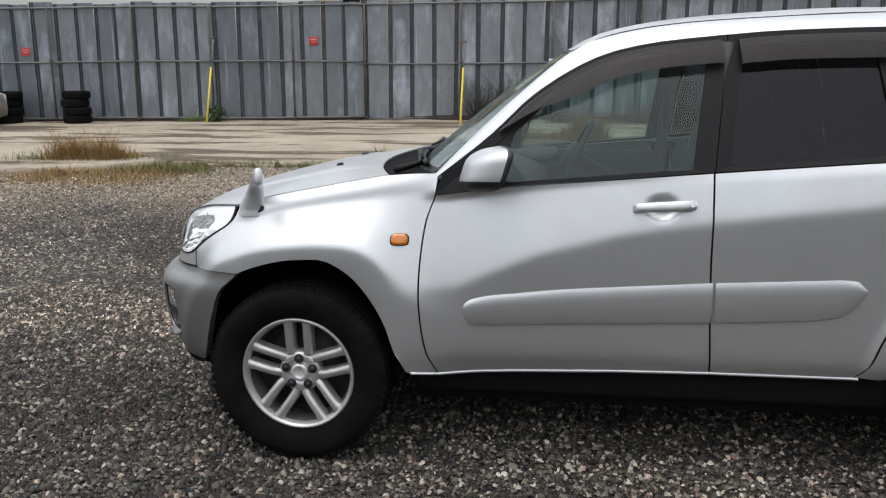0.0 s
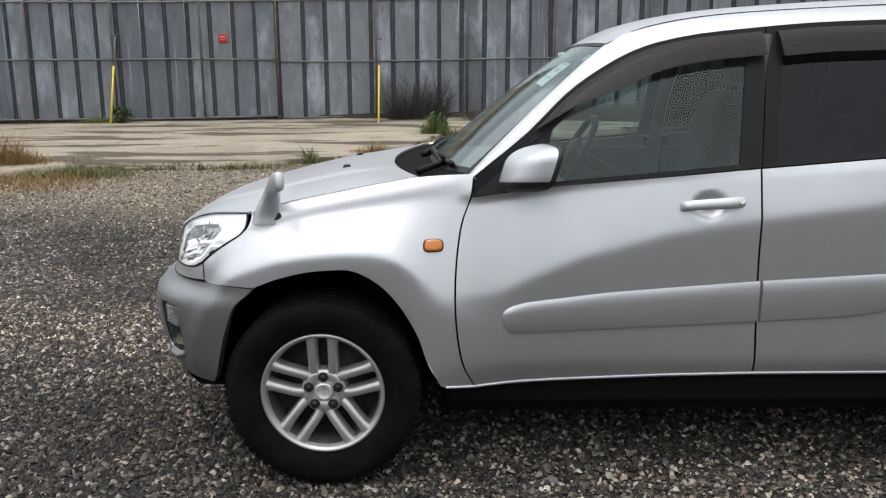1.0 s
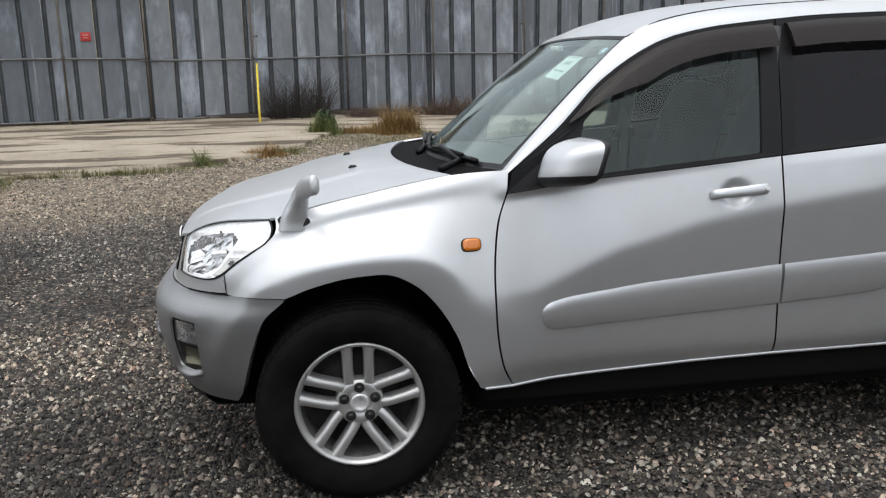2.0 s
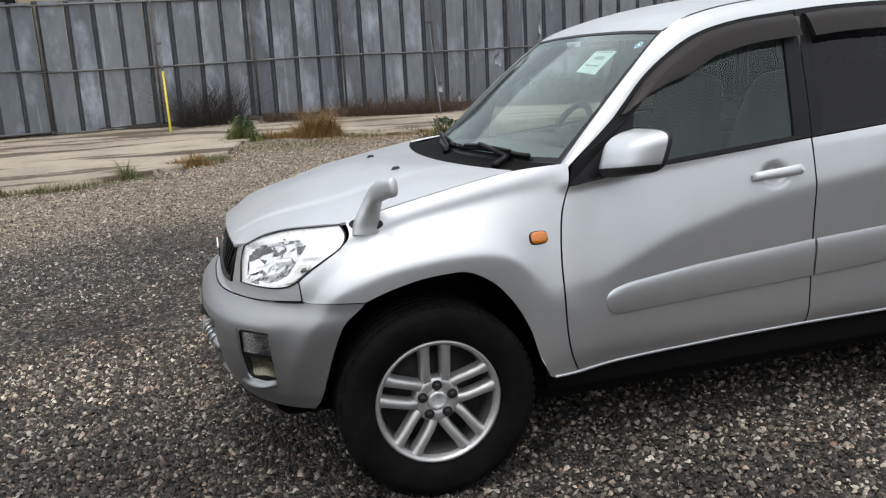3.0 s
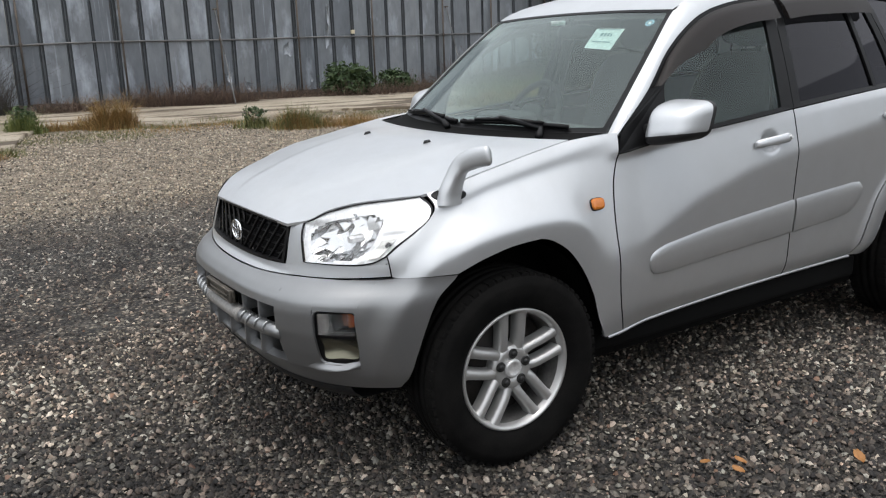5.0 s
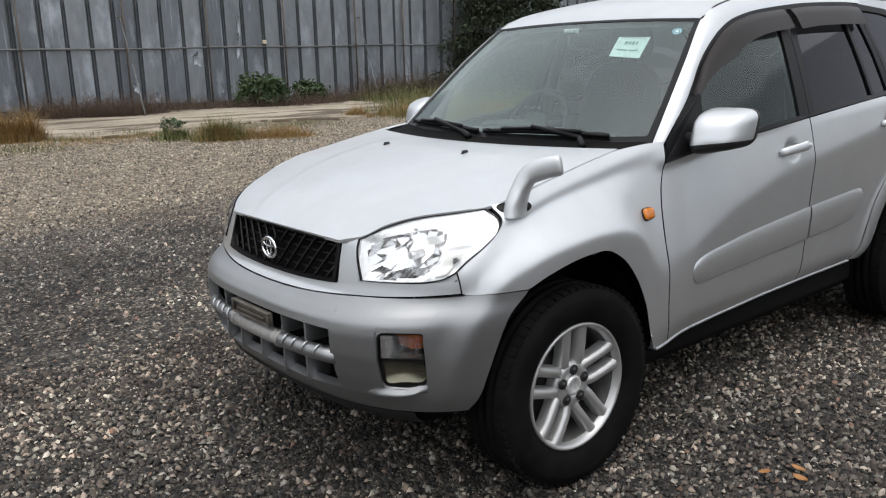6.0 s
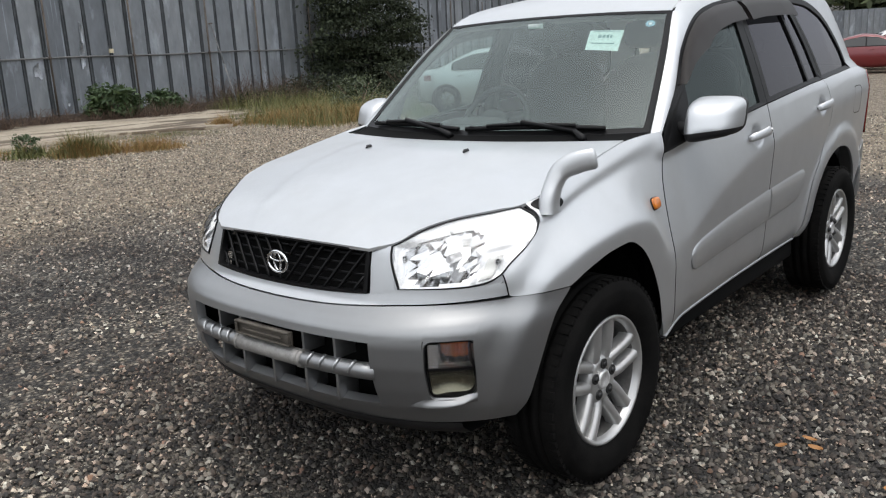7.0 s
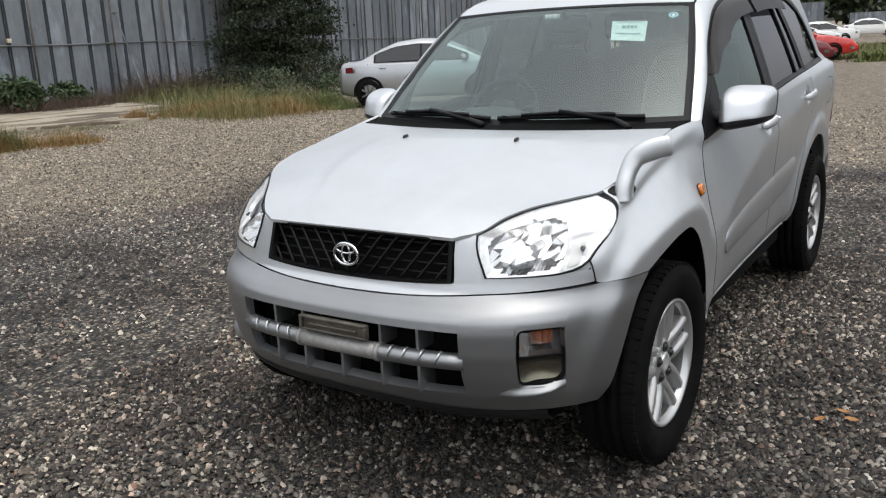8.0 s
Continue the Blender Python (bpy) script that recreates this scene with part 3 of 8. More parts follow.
part("front_panel", bm, SILVER, car)

# grille
grille = thing("grille", "", "")
grille.parent = car
bm = bmesh.new()
n = 20
top = [(w, 0.858 - 0.006 * (abs(w) / 0.362) ** 2) for w in np.linspace(-0.358, 0.358, n)]
bot = [(w, 0.716 + 0.012 * (abs(w) / 0.36) ** 2) for w in np.linspace(-0.366, 0.366, n)]


def front_x(w, z):
    return float(skin(fy(abs(w), z)[0], z)[0])


ring = [*bot, *top[::-1]]
loops = []
for k, back in ((1.0, 0.002), (1.0, -0.006), (0.965, -0.006), (0.955, 0.018)):
    loops.append([(front_x(w * k, z) + back, w * k, 0.79 + (z - 0.79) * (k if k == 1 else k - 0.06)) for w, z in ring])
for a, b in zip(loops, loops[1:]):
    add_rows(bm, a, b)
part("grille_frame", bm, TRIM, grille)
bm = bmesh.new()
for z in (0.748, 0.776, 0.804, 0.832):
    for side in (-1, 1):
        tube(bm, [(front_x(w, z) + 0.016, side * w, z) for w in np.linspace(0.0, 0.352, 8)], 0.0040, 4)
for side in (-1, 1):
    for k in range(-2, 7):
        ends = []
        for q in np.linspace(0, 1, 9):
            w, z = 0.012 + 0.058 * k + 0.100 * q, 0.724 + 0.128 * q
            if 0.006 < w < 0.350:
                ends.append((front_x(w, z) + 0.008, side * w, z))
        if len(ends) > 1:
            tube(bm, ends, 0.0052, 4)
part("grille_mesh", bm, TRIM, grille)
bm = bmesh.new()
back = [[(front_x(w, z) + 0.05, w, z) for w in np.linspace(-0.36, 0.36, 9)] for z in (0.71, 0.79, 0.865)]
add_grid(bm, np.array(back))
part("grille_backing", bm, LINER, grille)
# oval badge of plain rings
bm = bmesh.new()
ex = -0.646


def oval(cy, cz, ry, rz, rad):
    pts = [(ex, cy + ry * math.cos(a), cz + rz * math.sin(a)) for a in np.linspace(0, 2 * np.pi, 33)]
    tube(bm, pts, rad, 6, False)


oval(0, 0.787, 0.047, 0.034, 0.0048)
oval(0, 0.789, 0.015, 0.030, 0.0036)
oval(0, 0.803, 0.036, 0.013, 0.0036)
part("badge", bm, CHROME, grille, "oval chrome badge")

# bumper
bm = bmesh.new()
for side in (-1, 1):
    def strip_patch(ws, zl, zh, nu, nv, flange=0.02):
        lo, hi = [fy(w, z) for w, z in zip(ws, zl)], [fy(w, z) for w, z in zip(ws, zh)]
        panel(bm, coons(lo, hi, [lo[0], hi[0]], [lo[-1], hi[-1]], nu, nv), side, 0.0, 0)
    w1 = [0.0, 0.15, 0.30, 0.425]
    strip_patch(w1, [0.609, 0.609, 0.609, 0.607], [float(seam_z(w)) for w in w1], 16, 12)
    strip_patch(w1, [0.338, 0.339, 0.341, 0.343], [0.403, 0.403, 0.405, 0.410], 16, 8)
    # between intake and lamp
    c0, c1 = [fy(0.425, z) for z in (0.343, 0.410, 0.50, 0.607, 0.697)], [fy(w, z) for w, z in ((0.572, 0.346), (0.572, 0.43), (0.573, 0.53), (0.573, 0.618), (0.573, 0.7055))]
    panel(bm, coons([c0[0], c1[0]], [c0[-1], fy(0.50, 0.7015), c1[-1]], c0, c1, 10, 34), side, 0.0, 0)
    # above and below the lamp
    lo, hi = [fy(0.573, 0.618), fy(0.63, 0.618), fy(0.684, 0.616)], [fy(0.573, 0.7055), fy(0.64, 0.709), fy(0.700, 0.7125)]
    panel(bm, coons(lo, hi, [lo[0], hi[0]], [lo[-1], hi[-1]], 10, 10), side, 0.0, 0)
    lo, hi = [fy(0.572, 0.346), fy(0.62, 0.348), fy(0.673, 0.351)], [fy(0.572, 0.43), fy(0.62, 0.428), fy(0.679, 0.43)]
    panel(bm, coons(lo, hi, [lo[0], hi[0]], [lo[-1], hi[-1]], 10, 12), side, 0.0, 0)
    # corner to the wheel arch
    lft = [fy(0.673, 0.351), fy(0.679, 0.43), fy(0.683, 0.52), fy(0.684, 0.616), fy(0.700, 0.7125)]
    rgt = [fx(-0.40, 0.352), fx(-0.378, 0.40), fx(-0.350, 0.50), fx(-0.315, 0.604), fx(-0.275, 0.667), fx(-0.224, 0.712)]
    panel(bm, coons([lft[0], rgt[0]], [lft[-1], fy(0.735, 0.715), fx(-0.40, 0.7165), fx(-0.32, 0.7165), rgt[-1]], lft, rgt, 16, 30), side, 0.0, 0)
weld(bm, 0.0015)
hem(bm, 0.03)
bumper = part("front_bumper", bm, BUMPER, car)
# lower intake
bm = bmesh.new()
add_grid(bm, np.array([[(front_x(min(abs(w), 0.42), z) + 0.11, w, z) for w in np.linspace(-0.46, 0.46, 11)] for z in (0.36, 0.5, 0.64)]))
part("intake_backing", bm, LINER, bumper)
for side in (-1, 1):
    for w in (0.0, 0.155, 0.285):
        for z0, z1 in ((0.400, 0.50), (0.53, 0.612)):
            if w == 0 and (side > 0 or z0 > 0.5):
                continue
            bm = bmesh.new()
            x = front_x(w, 0.5)
            box(bm, x + 0.016, x + 0.10, side * w - 0.005, side * w + 0.005, z0, z1, 0.002)
            part("intake_fin", bm, BUMPER, bumper)
bm = bmesh.new()
for side in (-1, 1):
    tube(bm, [(front_x(w, 0.51) + 0.016, side * w, 0.513) for w in np.linspace(0.0, 0.43, 10)], 0.0255, 12)
part("intake_bar", bm, BUMPER, bumper)
bm = bmesh.new()
tube(bm, [(front_x(abs(w), 0.51) + 0.014, w, 0.513) for w in np.linspace(-0.155, 0.155, 9)], 0.0275, 12)
for w in (-0.155, 0.155):
    tube(bm, [(front_x(abs(w), 0.51) + 0.014, w - 0.006, 0.513), (front_x(abs(w), 0.51) + 0.014, w + 0.006, 0.513)], 0.0305, 12)
part("bar_sleeve", bm, SLEEVE, bumper, "dull grey-brown sleeve on the intake bar")
for side in (-1, 1):
    for w in (0.205, 0.255, 0.31, 0.365):
        bm = bmesh.new()
        x = front_x(w, 0.52)
        tube(bm, [(x + 0.016, side * w, 0.542), (x + 0.002, side * w, 0.538), (x - 0.0075, side * (w - 0.003), 0.527), (x - 0.0095, side * (w - 0.009), 0.510)], [0.003, 0.004, 0.004, 0.003], 6)
        part("bar_clip", bm, SILVER, bumper)
bm = bmesh.new()
px = front_x(0.0, 0.56)
box(bm, px + 0.000, px + 0.012, -0.128, 0.138, 0.552, 0.598, 0.003)
for y0, y1, z0, z1 in ((-0.128, 0.138, 0.590, 0.598), (-0.128, 0.138, 0.552, 0.558), (-0.128, -0.116, 0.558, 0.590), (0.126, 0.138, 0.558, 0.590), (-0.09, 0.10, 0.570, 0.576)):
    box(bm, px - 0.010, px - 0.0005, y0, y1, z0, z1, 0.002)
part("plate_bracket", bm, BROWNPLASTIC, bumper, "faded brown empty number plate bracket")
bm = bmesh.new()
lip = np.array([[(front_x(min(abs(w), 0.62), 0.35) + dx, w, z) for w in np.linspace(-0.62, 0.62, 24)] for dx, z in ((0.0, 0.345), (0.01, 0.325), (0.04, 0.30), (0.3, 0.29))])
add_grid(bm, lip)
part("bumper_underside", bm, BLACK, bumper)

for side in (-1, 1):
    # headlamp: housing, reflectors, lens and black gasket
    lamp = thing("headlamp", "", "")
    lamp.parent = car
    lb = [(-0.632, 0.747), (-0.583, 0.7495), (-0.527, 0.752), (-0.462, 0.756), (-0.418, 0.765), (-0.386, 0.782)]
    lt = [(-0.640, 0.864)] + [fx(x, z) for x, z in ((-0.53, 0.884), (-0.50, 0.899), (-0.45, 0.916), (-0.40, 0.927), (-0.35, 0.934), (-0.30, 0.941), (-0.262, 0.947))]
    ll = [(-0.632, 0.747), (-0.646, 0.798), (-0.648, 0.835), (-0.640, 0.864)]
    lr = [(-0.386, 0.782), (-0.343, 0.820), (-0.293, 0.857), (-0.258, 0.883), (-0.242, 0.908), (-0.240, 0.928), lt[-1]]
    NU, NV = 40, 26
    g = coons(lb, lt, ll, lr, NU, NV)
    s, v = np.meshgrid(np.linspace(0, 1, NU + 1), np.linspace(0, 1, NV + 1))
    rim = rim_of(g)
    mid = rim.mean(0)
    out = rim - mid
    out = out / np.linalg.norm(out, axis=1)[:, None]
    keep = np.clip((0.84 - (rim[:, 1] - 0.055 * (rim[:, 0] + 0.5))) / 0.05, 0.06, 1)[:, None]
    bm = bmesh.new()
    add_rows(bm, sided(lifted(rim + out * 0.020 * keep, -0.0025), side), sided(lifted(rim, -0.0008), side))
    part("lamp_corner", bm, SILVER, lamp, "silver painted edge round the lamp")
    bm = bmesh.new()
    add_grid(bm, sided(lifted(g, 0.003 + 0.012 * (np.sin(np.pi * s) * np.sin(np.pi * v)) ** 0.5), side), side > 0)
    lens = part("lamp_lens", bm, LENS, lamp)
    lens.visible_shadow = False
    bm = bmesh.new()
    loops = [sided(lifted(rim + out * k, o), side) for k, o in ((0.003, -0.001), (0.0026, 0.004), (-0.0018, 0.0045), (-0.0022, -0.002))]
    for p, q in zip(loops, loops[1:]):
        add_rows(bm, p, q)
    part("gasket", bm, TRIM, lamp, "thin black rubber gasket")
    # bright bezel behind the lens, with an opening for the main reflector
    rim_near = np.minimum(np.minimum(s, 1 - s) * 1.6, np.minimum(v, 1 - v))
    depth = 0.003 + 0.024 * step(0.0, 0.26, rim_near) + 0.012 * step(0.66, 0.72, s) * (1 - step(0.45, 0.60, v))
    inner = lifted(g, 0.0) + np.array([0.80, 0.55, -0.04]) * depth[..., None]
    oval = ((s - 0.38) / 0.31) ** 4 + ((v - 0.46 - 0.08 * (s - 0.4)) / 0.41) ** 4
    bm = bmesh.new()
    vs = [[bm.verts.new(tuple(q)) for q in row] for row in sided(inner, side)]
    for j in range(NV):
        for i in range(NU):
            if oval[j:j + 2, i:i + 2].mean() > 0.92:
                q = (vs[j][i], vs[j][i + 1], vs[j + 1][i + 1], vs[j + 1][i])
                bm.faces.new(q[::-1] if side > 0 else q)
    bmesh.ops.delete(bm, geom=[w for w in bm.verts if not w.link_faces], context="VERTS")
    part("lamp_bezel", bm, BEZEL, lamp, "bright chrome bezel")
    # main reflector: a bowl of flat mirror facets
    rng_f = np.random.default_rng(5)
    bm = bmesh.new()
    n_s, n_v = 12, 7

    def bowl(a, b):
        """A point of the bowl; a and b run from -1 to 1."""
        ss, vv = 0.38 + 0.33 * a, 0.46 + 0.44 * b + 0.025 * a
        i, j = np.clip(ss, 0, 0.999) * NU, np.clip(vv, 0, 0.999) * NV
        i0, j0 = int(i), int(j)
        fi, fj = i - i0, j - j0
        p = inner[j0, i0] * (1 - fi) * (1 - fj) + inner[j0, i0 + 1] * fi * (1 - fj) + inner[j0 + 1, i0] * (1 - fi) * fj + inner[j0 + 1, i0 + 1] * fi * fj
        return p + np.array([0.92, 0.38, -0.02]) * (0.054 * max(0, 1 - 0.5 * (a ** 4 + b ** 4) - 0.35 * (a * a + b * b)) ** 0.8 + 0.002)
    grid = []
    for j in range(n_v + 1):
        row = []
        for i in range(n_s + 1):
            a, b = -1 + 2 * i / n_s, -1 + 2 * (j + 0.35 * (i % 2) * (0 < j < n_v)) / n_v
            inside = 0 < i < n_s and 0 < j < n_v
            da, db, dd = rng_f.normal(0, 1, 3) * (0.05, 0.05, 0.0046) * inside
            row.append(bowl(a + da, b + db) + np.array([0.92, 0.38, 0]) * dd)
        grid.append(row)
    add_grid(bm, sided(np.array(grid), side), side > 0)
    bmesh.ops.triangulate(bm, faces=[f for f in bm.faces if rng_f.random() < 0.35])
    part("reflector", bm, FACET, lamp, "faceted mirror reflector", smooth=False)
    # bulb cap in the reflector
    bm = bmesh.new()
    c = sided(bowl(0.12, -0.02) - np.array([0.92, 0.38, 0]) * 0.030, side)
    rings = [[(c[0] + o, c[1] + r * math.cos(t), c[2] + r * math.sin(t)) for t in np.linspace(0, 2 * np.pi, 20, endpoint=False)] for r, o in ((0.001, -0.012), (0.011, -0.011), (0.013, -0.004), (0.013, 0.04))]
    for a, b in zip(rings, rings[1:]):
        add_rows(bm, a, b)
    part("bulb_shield", bm, DULLCHROME, lamp)
    # ribbed position lamp beside the main reflector
    bm = bmesh.new()
    sub = inner[2:12, 29:35]
    rows = []
    for j in range(sub.shape[0]):
        line = curve(sub[j], 24)
        rows.append(line - np.array([0.80, 0.55, 0]) * (0.010 + 0.003 * (np.arange(25) % 2))[:, None])
    add_grid(bm, sided(np.array(rows), side), side > 0)
    part("position_lamp", bm, RIBBED, lamp, "ribbed clear position lamp", smooth=False)
    bm = bmesh.new()
    p = sided(inner[8, 33], side)
    tube(bm, [(p[0] - 0.022, p[1] + side * 0.012, p[2] - 0.004), (p[0] - 0.014, p[1] + side * 0.008, p[2]), (p[0], p[1], p[2])], [0.004, 0.007, 0.008], 8)
    part("position_bulb", bm, NUT, lamp)
    # turn signal and fog lamp in the bumper
    fog = thing("bumper_lamp", "", "")
    fog.parent = car
    U0, U1, Z0, Z1 = fy(0.573, 0.53)[0], fy(0.686, 0.53)[0], 0.43, 0.618
    uc, zc = (U0 + U1) / 2, (Z0 + Z1) / 2
    angles = np.linspace(0, 2 * np.pi, 64, endpoint=False)

    def outline(k, corner, low):
        """A closed line: square where corner is large, its lower outer corner rounder by low."""
        pts = []
        for a in angles:
            c, t = math.cos(a), math.sin(a)
            e = corner if not (c > 0 and t < 0) else low
            r = (abs(c) ** e + abs(t) ** e) ** (-1 / e)
            pts.append((uc + (U1 - U0) / 2 * k * r * c, zc + (Z1 - Z0) / 2 * k * r * t))
        return np.array(pts)
    square_line = outline(1.03, 40, 40)
    shell = [lifted(square_line, -0.0015), lifted(outline(0.99, 9, 3.2), -0.001), lifted(outline(0.97, 9, 3.2), -0.011), lifted(outline(0.95, 9, 3.2), -0.013)]
    bm = bmesh.new()
    for p, q in zip(shell, shell[1:]):
        add_rows(bm, sided(p, side), sided(q, side))
    part("lamp_surround", bm, BUMPER, fog)
    black = [lifted(outline(0.955, 9, 3.2), -0.013), lifted(outline(0.95, 9, 3.2), -0.007), lifted(outline(0.925, 9, 3.2), -0.008), lifted(outline(0.92, 9, 3.2), -0.104)]
    bm = bmesh.new()
    for p, q in zip(black, black[1:]):
        add_rows(bm, sided(p, side), sided(q, side))
    bar = coons([(U0 + 0.008, 0.523), (U1 - 0.008, 0.520)], [(U0 + 0.008, 0.533), (U1 - 0.008, 0.530)], [(U0 + 0.008, 0.523), (U0 + 0.008, 0.533)], [(U1 - 0.008, 0.520), (U1 - 0.008, 0.530)], 8, 2)
    panel(bm, bar, side, -0.010, 0.04)
    part("lamp_frame", bm, TRIM, fog)

    def pane(u0, u1, z0, z1, nu=10, nv=8):
        return coons([(u0, z0), (u1, z0)], [(u0, z1), (u1, z1)], [(u0, z0), (u0, z1)], [(u1, z0), (u1, z1)], nu, nv)
    a, b = U0 + 0.010, U1 - 0.010
    bm = bmesh.new()
    g = pane(a, b, 0.530, 0.606)
    add_grid(bm, sided(lifted(g, -0.100 + 0.088 * np.clip(-np.linspace(-1.6, 1, 11), 0, 1)[None] ** 1.5 * np.ones((9, 1))), side), side > 0)
    part("turn_reflector", bm, CLEARREF, fog)
    bm = bmesh.new()
    g = pane(a + 0.058, b + 0.022, 0.534, 0.606, 12, 8)
    add_grid(bm, sided(lifted(g, -0.094 + 0.010 * np.abs(np.sin(np.linspace(0, 3 * np.pi, 13)))[None] * np.ones((9, 1))), side), side > 0)
    part("orange_reflector", bm, ORANGE_BULB, fog, smooth=False)
    bm = bmesh.new()
    g = pane(a - 0.003, b + 0.003, 0.435, 0.524)
    dish = ((np.linspace(-1, 1, 11)[None] ** 2 + np.linspace(-1, 1, 9)[:, None] ** 2) / 2)
    add_grid(bm, sided(lifted(g, -0.050 + 0.040 * dish), side), side > 0)
    part("fog_reflector", bm, YELLOWED, fog)
    for k in range(9):
        bm = bmesh.new()
        z = 0.538 + 0.008 * k
        tube(bm, [tuple(q) for q in sided(lifted(np.array([(u, z) for u in np.linspace(a + 0.002, b - 0.002, 9)]), -0.012), side)], 0.0022, 5)
        part("lens_rib", bm, LENS, fog)
    for z0, z1, nm in ((0.531, 0.608, "turn_lens"), (0.440, 0.523, "fog_lens")):
        bm = bmesh.new()
        add_grid(bm, sided(lifted(pane(U0 + 0.007, U1 - 0.007, z0, z1), -0.0095), side), side > 0)
        part(nm, bm, LENS, fog).visible_shadow = False
    # sloping scoop under the lamp
    bm = bmesh.new()
    g2 = coons([fy(0.492, 0.402), fy(0.59, 0.404), fy(0.676, 0.424)], [fy(0.566, 0.440), fy(0.63, 0.434), fy(0.679, 0.450)], [fy(0.492, 0.402), fy(0.566, 0.440)], [fy(0.676, 0.424), fy(0.679, 0.450)], 14, 5)
    panel(bm, g2, side, np.array([0.0, 0.012, 0.015, 0.008, 0.0, -0.008])[:, None] * np.minimum(1, np.minimum(np.linspace(0.05, 3.5, 15), np.linspace(4.5, 0.1, 15)))[None, :] + 0.0008, 0)
    part("lamp_scoop", bm, BUMPER, bumper)

# ---- glass, mirrors, handles, wheels and cabin ----
STICKER_AT = [(0.264, 0.665), (0.150, 0.650), (0.153, 0.842), (0.280, 0.845)]
DISC_AT = (0.065, 0.897)
WS_BOTTOM = [(0.505, -0.702, 1.086), (0.412, -0.42, 1.078), (0.365, 0, 1.074), (0.412, 0.42, 1.078), (0.505, 0.702, 1.086)]
WS_TOP = [(0.983, -0.560, 1.508), (0.966, -0.3, 1.519), (0.962, 0, 1.523), (0.966, 0.3, 1.519), (0.983, 0.560, 1.508)]
WS_LEFT = [(0.505, -0.702, 1.086), (0.66, -0.662, 1.226), (0.82, -0.615, 1.372), (0.983, -0.560, 1.508)]
WS = coons(WS_BOTTOM, WS_TOP, WS_LEFT, [(x, -y, z) for x, y, z in WS_LEFT], 40, 28)
_s, _v = np.linspace(0, 1, 41)[None, :], np.linspace(0, 1, 29)[:, None]
WS = WS + np.array([-0.66, 0, 0.75]) * (0.012 * np.sin(np.pi * _s) * np.sin(np.pi * _v))[..., None]
bm = bmesh.new()
add_grid(bm, WS, True)
screen = part("windscreen", bm, SCREEN, car, "clear green-tinted windscreen")
screen.visible_shadow = False
OUT = np.array([-0.66, 0, 0.75])


def screen_point(s, v, off=0.003):
    i, j = s * 40, v * 28
    i0, j0 = min(int(i), 39), min(int(j), 27)
    a, b = i - i0, j - j0
    p = WS[j0, i0] * (1 - a) * (1 - b) + WS[j0, i0 + 1] * a * (1 - b) + WS[j0 + 1, i0] * (1 - a) * b + WS[j0 + 1, i0 + 1] * a * b
    return p + OUT * off


bm = bmesh.new()
g = np.array([[screen_point(s, v, 0.002) for s in np.linspace(0, 1, 41)] for v in np.linspace(0, 1, 29)])
outer = rim_of(g)
inner = rim_of(np.array([[screen_point(0.012 + 0.976 * s, 0.032 + 0.953 * v, 0.002) for s in np.linspace(0, 1, 41)] for v in np.linspace(0, 1, 29)]))
add_rows(bm, outer, inner)
c = outer.mean(0)
add_rows(bm, c + (outer - c) * 1.012, outer)
part("screen_seal", bm, TRIM, car, "black windscreen edge and seal")


def screen_card(name, corners, mat, label, parent=None, off=0.004):
    bm = bmesh.new()
    (a, b, c, d) = [np.array(q) for q in corners]
    g = np.array([[screen_point(*((1 - u) * (1 - v) * a + u * (1 - v) * b + u * v * c + (1 - u) * v * d), off) for u in np.linspace(0, 1, 7)] for v in np.linspace(0, 1, 7)])
    add_grid(bm, g)
    return part(name, bm, mat, parent or car, label)


screen_card("paper_notice", STICKER_AT, STICKER, "pale green paper notice with print", None, -0.006)
_a, _b, _c, _d = [np.array(q) for q in STICKER_AT]


def on_card(u, v):
    return tuple((1 - u) * (1 - v) * _a + u * (1 - v) * _b + u * v * _c + (1 - u) * v * _d)


for u0, u1, v0, v1 in ((0.30, 0.40, 0.60, 0.76), (0.43, 0.52, 0.60, 0.76), (0.55, 0.63, 0.60, 0.76), (0.66, 0.72, 0.60, 0.76), (0.16, 0.50, 0.30, 0.36), (0.55, 0.84, 0.30, 0.36), (0.12, 0.9, 0.92, 0.96)):
    screen_card("print_bar", [on_card(u0, v0), on_card(u1, v0), on_card(u1, v1), on_card(u0, v1)], INK, "", car, -0.0045)
# round blue and white disc of plain petals
sx, sv = DISC_AT
for k in range(9):
    a = k * 2 * math.pi / 9
    r = 0.018
    q = [(sx + r * math.cos(a + d) * f, sv + 1.7 * r * math.sin(a + d) * f) for d, f in ((-0.3, 0.6), (-0.22, 1.0), (0.22, 1.0), (0.3, 0.6))]
    screen_card("disc_petal", q, material("disc_blue", (0.35, 0.62, 0.78), 0.6) if k == 0 else bpy.data.materials["disc_blue"], "", car, -0.004)
q = [(sx + 0.008 * math.cos(a), sv + 0.014 * math.sin(a)) for a in (-2.36, -0.79, 0.79, 2.36)]
screen_card("disc_centre", q, material("disc_white", (0.8, 0.83, 0.85), 0.6), "", car, -0.004)

